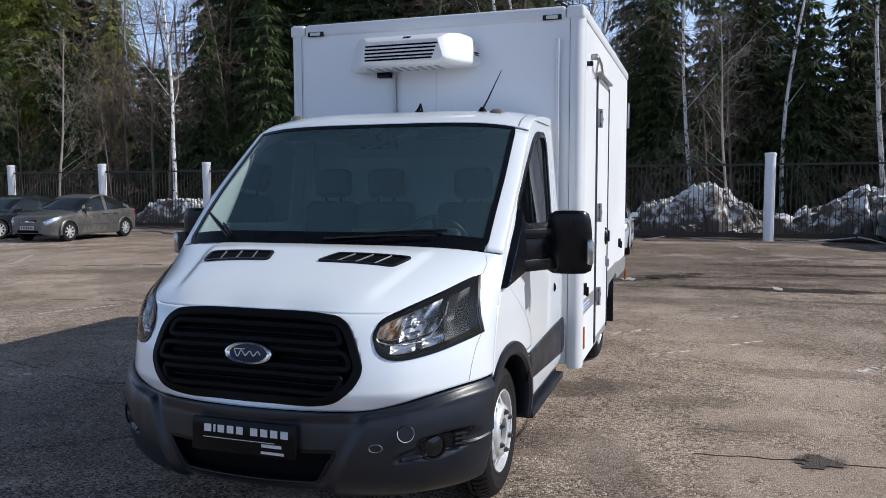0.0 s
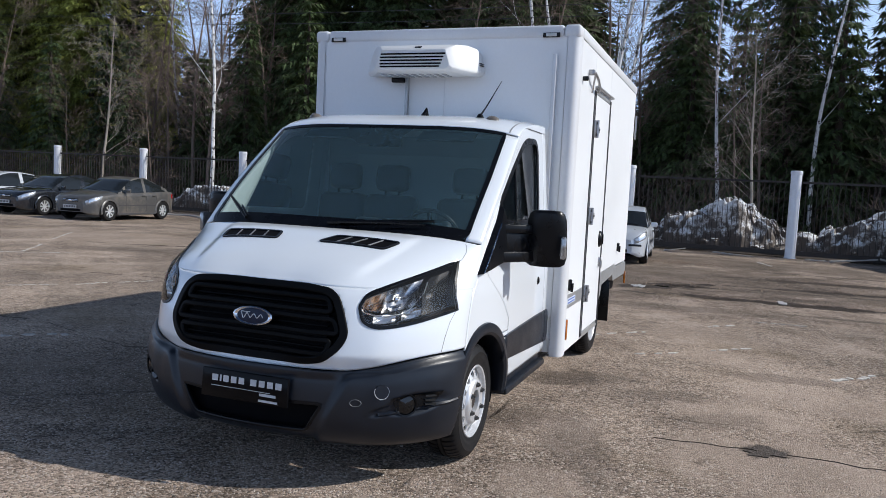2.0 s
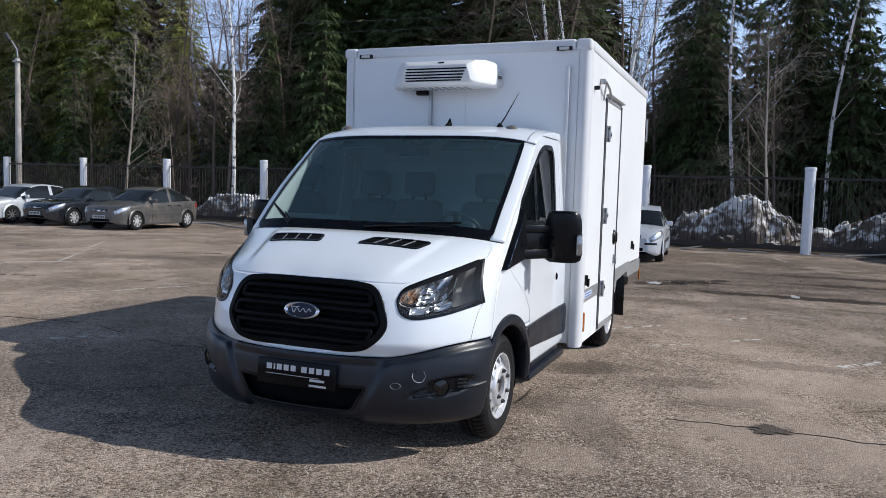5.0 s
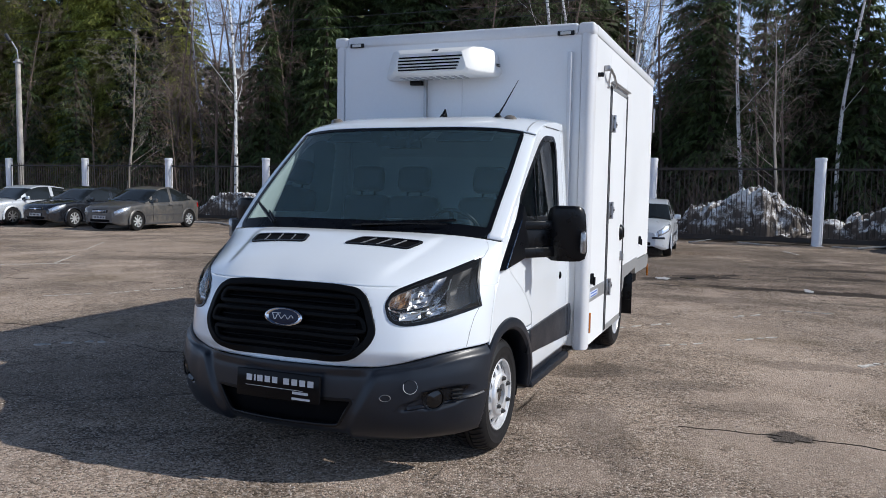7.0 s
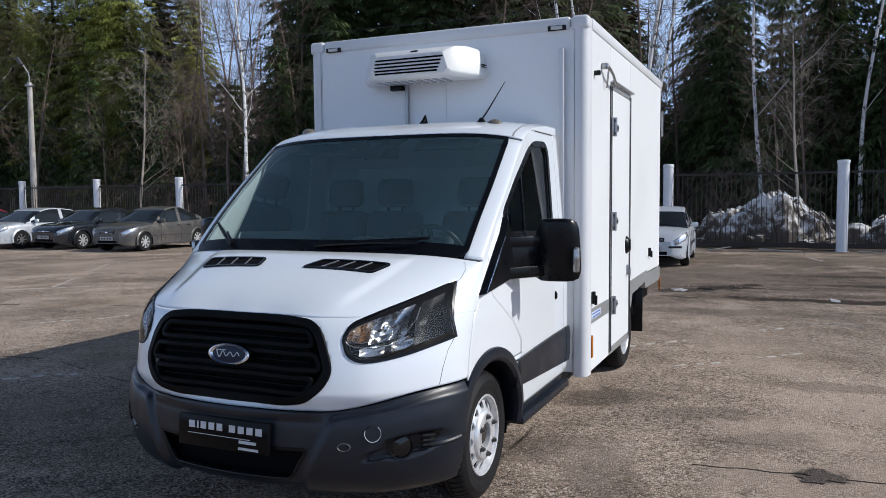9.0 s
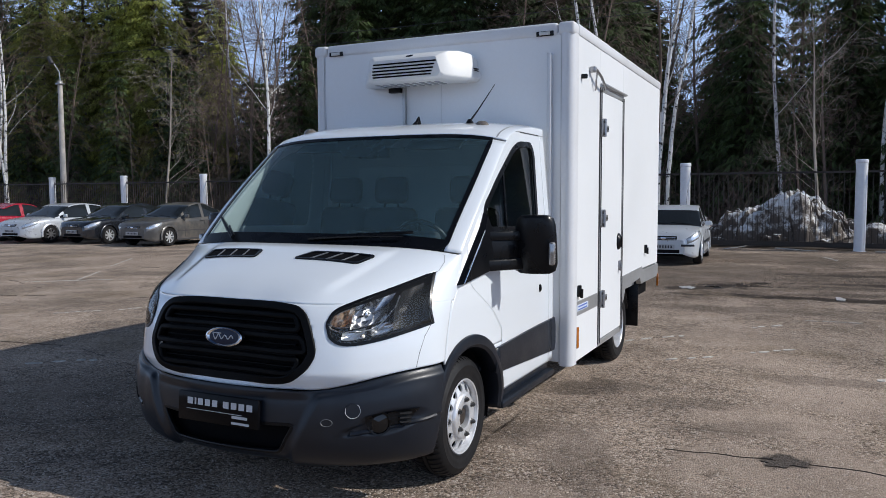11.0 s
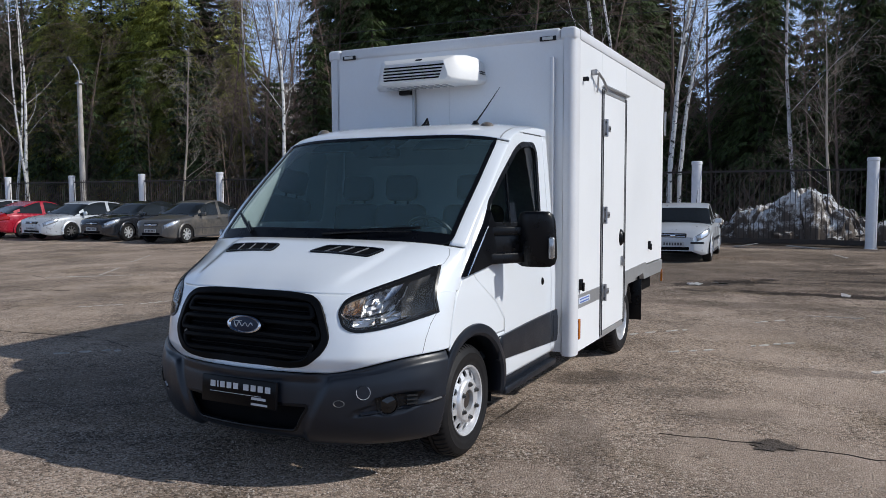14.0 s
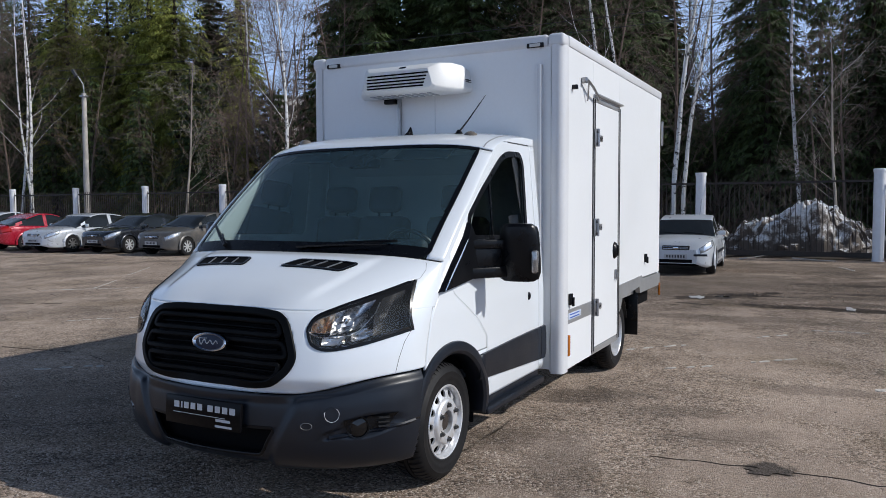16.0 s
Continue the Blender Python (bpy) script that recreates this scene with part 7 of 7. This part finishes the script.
def bare_tree(seed, height, r0, lean, limbs, label, bark, fork=0.35, droop=0.0, twig=None):
    """A leafless tree: tapered trunk, limbs, twigs."""
    rnd = random.Random(seed)
    trunk, twigs = bmesh.new(), bmesh.new()

    def grow(bmx, p, d, length, r, depth):
        k = max(3, int(length / 0.5))
        pts, rs, q, dd = [p.copy()], [r], p.copy(), d.copy()
        for i in range(k):
            dd = (dd + Vector((rnd.uniform(-1, 1), rnd.uniform(-1, 1), rnd.uniform(-0.5, 0.7))) * (0.035 if depth == 0 else 0.15) - Vector((0, 0, droop * 0.05 * depth))).normalized()
            q = q + dd * length / k
            pts.append(q.copy())
            rs.append(max(r * (1 - 0.85 * (i + 1) / k), 0.0035))
        add_tube(bmx, pts, rs, 7 if depth == 0 else (5 if depth == 1 else 3), False)
        if depth >= 3:
            return
        n = limbs if depth == 0 else (6 if depth == 1 else 4)
        for i in range(n):
            t = rnd.uniform(fork if depth == 0 else 0.2, 0.98)
            j = min(int(t * k), k - 1)
            b = pts[j].lerp(pts[j + 1], t * k - j)
            a = rnd.uniform(0, 6.283)
            o = dd.orthogonal().normalized()
            o = Matrix.Rotation(a, 3, dd) @ o
            nd = (d * rnd.uniform(0.5, 1.0) + o * rnd.uniform(0.5, 1.0)).normalized()
            ln = length * (rnd.uniform(0.20, 0.42) * (1.15 - 0.6 * t) if depth == 0 else rnd.uniform(0.25, 0.55))
            grow(trunk if depth == 0 and rnd.random() < 0.15 else twigs, b, nd, max(ln, 0.35), max(rs[j] * (0.22 if depth == 0 else 0.5), 0.005), depth + 1)

    grow(trunk, Vector((0, 0, -0.2)), Vector((lean[0], lean[1], 1)).normalized(), height, r0, 0)
    th = root("bare_tree", label, "tree", group="woods behind the fence")
    part("trunk", trunk, bark, th)
    if len(twigs.faces):
        part("branchwork", twigs, twig or TWIG, th)
    return th


rnd = random.Random(11)
KINDS = [add_spruce(1, 25.0, 0.6, 17, NEEDLE, "tall dark green spruce with drooping boughs"), add_spruce(2, 21.0, 0.4, 17, NEEDLE, "tall dark green spruce with drooping boughs"),
         add_spruce(3, 22.0, 0.4, 19, NEEDLE2, "yellowish green spruce, dense to the ground"), add_spruce(4, 18.0, 2.0, 6, NEEDLE, "thin high spruce with gaps between its boughs", 0.6), add_spruce(5, 9.0, 0.2, 14, NEEDLE, "young dark green spruce, dense to the ground")]
SPOTS = [  # kind, x, y, turn, size
    (2, -46.5, 34.0, 10, 1.05), (2, -42.2, 34.0, 200, 1.0), (2, -38.8, 34.5, 80, 1.0), (2, -35.4, 33.6, 150, 1.0), (0, -50.0, 37.0, 300, 1.0), (1, -55.0, 37.0, 20, 1.1), (0, -60.0, 38.0, 50, 1.0), (0, -48.0, 41.0, 80, 1.0), (1, -43.8, 40.5, 10, 1.1), (0, -39.6, 41.0, 130, 0.9), (2, -33.4, 37.5, 40, 0.85),
    (3, -30.0, 40.0, 60, 0.75), (3, -27.2, 42.0, 130, 0.70), (0, -24.0, 36.5, 120, 1.0), (1, -21.4, 35.2, 250, 1.1), (0, -18.4, 37.0, 15, 1.0), (1, -15.4, 35.8, 30, 1.1), (0, -12.4, 37.5, 10, 1.0), (1, -9.6, 36.0, 190, 1.1), (0, -7.4, 38.5, 90, 0.95),
    (1, -0.4, 36.0, 30, 1.05), (1, 4.2, 35.6, 220, 1.1), (1, 10.0, 35.6, 10, 1.1), (1, 16.2, 36.0, 180, 1.1), (1, 24.0, 36.5, 100, 1.1),
    (3, -4.6, 41.0, 100, 0.72), (3, -2.4, 43.0, 200, 0.68), (4, -29.0, 30.0, 75, 1.0), (4, -24.6, 30.6, 10, 0.9), (4, -21.6, 30.2, 60, 1.1), (4, -34.5, 29.8, 160, 1.0), (4, -39.0, 30.0, 260, 1.1), (4, -3.2, 31.0, 310, 0.8), (4, 2.2, 29.8, 20, 1.05), (4, 5.8, 30.0, 80, 1.1), (4, 9.6, 29.8, 200, 1.15), (4, -18.0, 30.2, 200, 1.2), (4, 0.2, 31.5, 20, 1.1), (4, 4.0, 31.5, 100, 1.2), (4, 7.6, 31.5, 150, 1.2), (4, -26.8, 32.5, 300, 0.95), (4, -43.5, 30.5, 100, 1.1), (4, 13.0, 31.0, 100, 1.2), (4, -47.8, 29.4, 40, 1.1), (4, -51.2, 29.8, 140, 1.2), (4, -55.0, 30.2, 240, 1.2), (4, -59.0, 30.4, 20, 1.2), (4, -31.8, 31.2, 90, 1.1)]
used = set()
for k, x, y, turn, size in SPOTS:
    m = pose(x, y, 0, 0, 0, turn)
    if k in used:
        t = copy_thing(KINDS[k], m)
    else:
        used.add(k)
        t = KINDS[k]
        t.matrix_basis = m
    t.scale = (size * 0.95, size * 0.95, size)
BIRCH = [bare_tree(31, 15.0, 0.105, (0.02, 0.0), 22, "leafless birch with white peeling bark", PALEBARK, 0.30, 0.5), bare_tree(32, 13.0, 0.085, (-0.06, 0.02), 20, "leafless birch with white peeling bark", PALEBARK, 0.25, 0.5),
         bare_tree(33, 9.0, 0.065, (0.05, 0.0), 26, "bare grey deciduous tree with fine twigs", TWIG, 0.12), bare_tree(34, 6.5, 0.045, (-0.1, 0.03), 24, "bare grey bush of thin twigs", TWIG, 0.08),
         bare_tree(35, 9.2, 0.080, (0.03, 0.0), 24, "bare grey tree with spreading limbs in a sunlit pale colour", SUNLIT_TWIG, 0.22, 0.0, SUNLIT_TWIG)]
SPOTS2 = [(0, -20.4, 26.0, 190, 1.0), (1, -39.0, 26.0, 60, 1.1), (0, -39.6, 26.1, 190, 1.1), (1, -40.3, 25.9, 250, 1.1), (0, -2.4, 25.5, 40, 1.05), (1, -2.2, 26.0, 130, 1.1), (1, -4.2, 26.2, 300, 1.15), (0, -5.4, 27.0, 200, 1.1), (1, 1.75, 29.0, 20, 1.1), (1, 5.0, 29.5, 80, 1.1),
           (4, -26.5, 25.5, 0, 1.0), (4, 2.9, 26.2, 120, 0.85), (2, -22.4, 28.2, 80, 1.4), (2, -24.0, 29.2, 140, 1.5), (3, -27.6, 24.6, 10, 1.0), (3, -22.8, 25.0, 100, 0.9), (3, 2.4, 26.6, 60, 1.1), (2, 3.2, 28.4, 150, 1.0), (2, 9.2, 27.5, 10, 1.4),
           (2, -9.5, 28.5, 30, 1.4), (2, -5.6, 28.4, 90, 1.4), (2, -43.5, 27.5, 300, 1.4), (3, 7.6, 25.0, 210, 1.0), (2, -3.4, 30.4, 310, 1.6), (2, -25.8, 33.0, 310, 1.6), (2, -23.4, 34.0, 20, 1.6), (2, -28.0, 34.5, 100, 1.6), (2, -26.8, 36.0, 200, 1.7), (2, -24.8, 31.2, 260, 1.5), (2, -37.5, 28.5, 100, 1.3), (2, -3.9, 34.0, 60, 1.6), (2, -1.8, 33.0, 160, 1.5), (2, -52.0, 31.0, 20, 1.6), (2, -49.5, 30.0, 220, 1.5), (2, -54.5, 32.0, 120, 1.7), (2, -47.5, 29.0, 320, 1.3), (2, -29.5, 32.0, 50, 1.6), (2, -27.0, 31.0, 170, 1.5), (2, -21.8, 32.5, 290, 1.5), (1, -27.6, 33.0, 40, 1.3), (0, -24.6, 36.0, 140, 1.1), (1, 8.2, 27.5, 10, 1.2)]
used = set()
for k, x, y, turn, size in SPOTS2:
    m = pose(x, y, 0, 0, 0, turn)
    if k in used:
        t = copy_thing(BIRCH[k], m)
    else:
        used.add(k)
        t = BIRCH[k]
        t.matrix_basis = m
    t.scale = (size, size, size)
# far woods: a jagged dark belt of many small tree shapes, one sheet of stuff
vs, fs = [], []
for i in range(900):
    x, y = rnd.uniform(-95, 55), rnd.uniform(40, 56)
    at40 = 2.6 + (x - 2.6) * 43.1 / (y + 3.1)
    h = rnd.uniform(14, 23) if at40 < -5 else rnd.uniform(7, 12)
    if -32.3 < at40 < -30.0:
        h = rnd.uniform(5.5, 7.5)
    elif -35.4 < at40 < -28.6:
        h = rnd.uniform(6.5, 8.6)
    elif -42.5 < at40 < -39.2:
        h = rnd.uniform(9.5, 12.0)
    elif -4.9 < at40 < -2.9:
        h = rnd.uniform(7.5, 9.4)
    n = 80
    for j in range(n):
        z = h * (j / n) ** 0.9
        r = (h * 0.15) * (1 - z / h) + 0.2
        a = rnd.uniform(0, 6.283)
        p = Vector((x, y, z))
        d = Vector((math.cos(a), math.sin(a), rnd.uniform(-0.6, 0.1)))
        s = Vector((-math.sin(a), math.cos(a), 0)) * r * 0.46
        b = len(vs)
        vs += [p - s * 0.3, p + d * r * 0.6 - s, p + d * r * 1.4, p + d * r * 0.6 + s]
        fs.append((b, b + 1, b + 2, b + 3))
for i in range(1300):
    x, y = rnd.uniform(-100, 60), rnd.uniform(46, 62)
    at40 = 2.6 + (x - 2.6) * 43.1 / (y + 3.1)
    h = rnd.uniform(5.0, 7.0) if -33.5 < at40 < -29.5 else rnd.uniform(6.6, 9.0)
    for j in range(44):
        z = h * (j / 44) ** 0.8
        r = 1.5 * (1 - 0.75 * z / h)
        a = rnd.uniform(0, 6.283)
        p = Vector((x, y, z))
        d = Vector((math.cos(a), math.sin(a), rnd.uniform(-0.6, 0.1)))
        s = Vector((-math.sin(a), math.cos(a), rnd.uniform(-0.3, 0.3))) * r * 0.30
        b = len(vs)
        vs += [p, p + d * r * 0.6 - s, p + d * r * 1.2, p + d * r * 0.6 + s]
        fs.append((b, b + 1, b + 2, b + 3))
for i in range(520):
    x, y, h = rnd.uniform(-70, 30), rnd.uniform(32, 39), rnd.uniform(2.0, 5.5)
    for j in range(46):
        z = h * (j / 46) ** 0.8
        r = 0.9 * (1 - 0.7 * z / h)
        a = rnd.uniform(0, 6.283)
        p = Vector((x, y, z))
        d = Vector((math.cos(a), math.sin(a), rnd.uniform(-0.5, 0.2)))
        s = Vector((-math.sin(a), math.cos(a), rnd.uniform(-0.3, 0.3))) * r * 0.16
        b = len(vs)
        vs += [p, p + d * r * 0.7 - s, p + d * r * 1.5, p + d * r * 0.7 + s]
        fs.append((b, b + 1, b + 2, b + 3))
me = bpy.data.meshes.new("far_woods")
me.from_pydata([tuple(v) for v in vs], [], fs)
me.materials.append(mat("far_spruce_needles", (0.050, 0.062, 0.030), 0.8, vary=0.35, scale=0.7, fine=6, island=0.5, spec=0.2))
tagged(new("far_woods", me), "dense dark spruce woods in the distance", "woods", kind="stuff")
# leafless thicket between the trees, thin brown stems beyond counting
vs, fs = [], []
for i in range(1500):
    x, y = rnd.uniform(-70, 26), rnd.uniform(25.5, 39)
    if noise.noise(Vector((x * 0.16, y * 0.2, 9.1))) < rnd.uniform(-0.45, 0.15):
        continue
    h = rnd.uniform(1.2, 3.2) + max(0, y - 27) * rnd.uniform(0.0, 0.45)
    for j in range(30):
        a, t = rnd.uniform(0, 6.283), rnd.random()
        p = Vector((x + rnd.gauss(0, 0.25), y + rnd.gauss(0, 0.25), h * t * 0.7))
        d = Vector((math.cos(a) * rnd.uniform(0.15, 0.8), math.sin(a) * 0.5, rnd.uniform(0.25, 1.0))).normalized() * h * rnd.uniform(0.2, 0.55)
        s = Vector((-d.z, 0, d.x)).normalized() * rnd.uniform(0.004, 0.009)
        b = len(vs)
        vs += [p - s, p + s, p + d + Vector((0, 0, 0.05))]
        fs.append((b, b + 1, b + 2))
me = bpy.data.meshes.new("bare_thicket")
me.from_pydata([tuple(v) for v in vs], [], fs)
me.materials.append(mat("brown_stems", (0.120, 0.086, 0.068), 0.9, vary=0.3, island=0.5))
tagged(new("bare_thicket", me), "thin brown leafless stems between the trees", "thicket", kind="stuff")
# street lamp behind the fence
lamp = root("street_lamp", "weathered concrete lamp post with a small lamp head", "street lamp", pose(-32.3, 24.3, 0))
bm = bmesh.new()
add_tube(bm, [(0, 0, -0.2), (0, 0, 7.6)], [0.165, 0.115], 12)
part("pole", bm, mat("weathered_concrete", (0.47, 0.44, 0.41), 0.85, vary=0.2, scale=3, dirt=(0.15, 0.13, 0.11), dirt_amount=0.6), lamp)
bm = bmesh.new()
add_tube(bm, [(0.05, 0, 7.4), (0.03, -0.05, 8.05), (-0.15, -0.2, 8.45)], 0.028, 8)
add_box(bm, (0, 0, 7.45), (0.34, 0.30, 0.10), None, 0.02)
part("bracket", bm, STEEL, lamp)
bm = bmesh.new()
add_box(bm, (-0.28, -0.3, 8.62), (0.16, 0.14, 0.46), Matrix.Rotation(radians(-38), 4, "Y"), 0.04)
part("lamp_head", bm, SEAMS, lamp)
# a tall block of flats far beyond the woods
flats = root("apartment_building", "tall beige block of flats far beyond the trees", "building", pose(-101.5, 131.5, 0, 0, 0, 38))
bm = bmesh.new()
add_box(bm, (0, 6, 12.5), (13, 12, 25))
part("wall", bm, mat("beige_facade", (0.78, 0.70, 0.60), 0.85, vary=0.08, scale=0.3, fine=4), flats)
bm = bmesh.new()
add_box(bm, (0, 6, 25.2), (13.6, 12.6, 0.5))
part("roof", bm, mat("grey_roof_felt", (0.12, 0.12, 0.12), 0.9), flats)
PANE = mat("far_window_glass", (0.05, 0.06, 0.075), 0.1)
win = None
for fl in range(8):
    for col_ in range(5):
        if win is None:
            bm = bmesh.new()
            add_box(bm, (0, 0, 0), (1.5, 0.12, 1.6))
            win = part("window", bm, PANE, flats)
            ob = win
        else:
            ob = new("window", win.data)
            ob.parent = flats
        ob.location = (-5.0 + 2.5 * col_, -0.03, 2.2 + 2.95 * fl)
# wires over the yard's edge
for z0, y0 in ((9.0, 24.5), (8.6, 24.6)):
    bm = bmesh.new()
    add_tube(bm, [(x, y0, z0 - 0.6 * (1 - ((x + 5) / 30) ** 2)) for x in np.linspace(-35, 25, 31)], 0.012, 4)
    tagged(part("overhead_wire", bm, SEAMS), "thin dark overhead wire", "wire", group="wires", kind="structure")


# ---- small things near the fence ----
POLEWOOD = mat("dry_pale_wood", (0.46, 0.42, 0.38), 0.85, vary=0.2, scale=6)


def fallen_branch(pts, r):
    bm = bmesh.new()
    add_tube(bm, pts, [r * (1 - 0.5 * i / (len(pts) - 1)) for i in range(len(pts))], 7)
    return tagged(part("fallen_branch", bm, POLEWOOD), "dry pale branch lying by the fence", "branch", group="branches by the fence")


for pts, r in (([(0.35, 21.35, 0.03), (0.62, 21.7, 0.05), (0.95, 21.98, 0.10)], 0.024), ([(1.75, 21.9, 0.05), (2.05, 21.75, 0.045), (2.45, 21.55, 0.03), (2.9, 21.5, 0.025)], 0.026),
               ([(4.35, 21.75, 0.03), (4.9, 21.7, 0.03), (5.25, 21.72, 0.035)], 0.022), ([(5.0, 21.6, 0.03), (5.6, 21.85, 0.08), (6.3, 21.95, 0.16)], 0.034), ([(6.35, 21.95, 0.18), (6.7, 21.8, 0.11), (7.0, 21.55, 0.03)], 0.030)):
    fallen_branch(pts, r)
bm = bmesh.new()
add_tube(bm, [(-18.6, 20.9, 0.03), (-17.9, 21.2, 0.03), (-17.2, 21.0, 0.03), (-16.4, 20.3, 0.03), (-15.5, 19.8, 0.03), (-14.4, 19.5, 0.03), (-13.0, 19.5, 0.03), (-11.6, 19.9, 0.03)], 0.035, 8)
tagged(part("hose", bm, mat("pale_grey_hose", (0.42, 0.40, 0.38), 0.6, vary=0.15)), "pale grey hose lying on the asphalt", "hose")
# rubble of light stones beside the silver car, and loose bits round the puddle
r4 = random.Random(9)
vs, fs = [], []
for cx, cy, sx, sy, n in ((1.1, 17.3, 0.50, 0.30, 700), (1.45, 12.0, 0.45, 0.25, 110), (2.6, 13.4, 2.2, 0.4, 150), (4.2, 12.4, 1.6, 0.8, 110)):
    for i in range(n):
        x, y = r4.gauss(cx, sx), r4.gauss(cy, sy)
        s = r4.uniform(0.006, 0.016) * (1.6 if r4.random() < 0.05 else 1.0)
        a = r4.uniform(0, 6.283)
        ca, sa, b = math.cos(a) * s, math.sin(a) * s, len(vs)
        vs += [(x + ca, y + sa, -0.006), (x - sa, y + ca, -0.006), (x - ca, y - sa, -0.006), (x + sa, y - ca, -0.006), (x + ca * 0.3, y + sa * 0.2, s * r4.uniform(0.8, 1.5))]
        fs += [(b, b + 1, b + 4), (b + 1, b + 2, b + 4), (b + 2, b + 3, b + 4), (b + 3, b, b + 4)]
me = bpy.data.meshes.new("rubble")
me.from_pydata(vs, [], fs)
me.materials.append(mat("rubble_stone", (0.25, 0.185, 0.135), 0.85, vary=0.2, island=0.5))
tagged(new("rubble", me), "scattered light rubble on the asphalt near puddles", "rubble", kind="stuff")
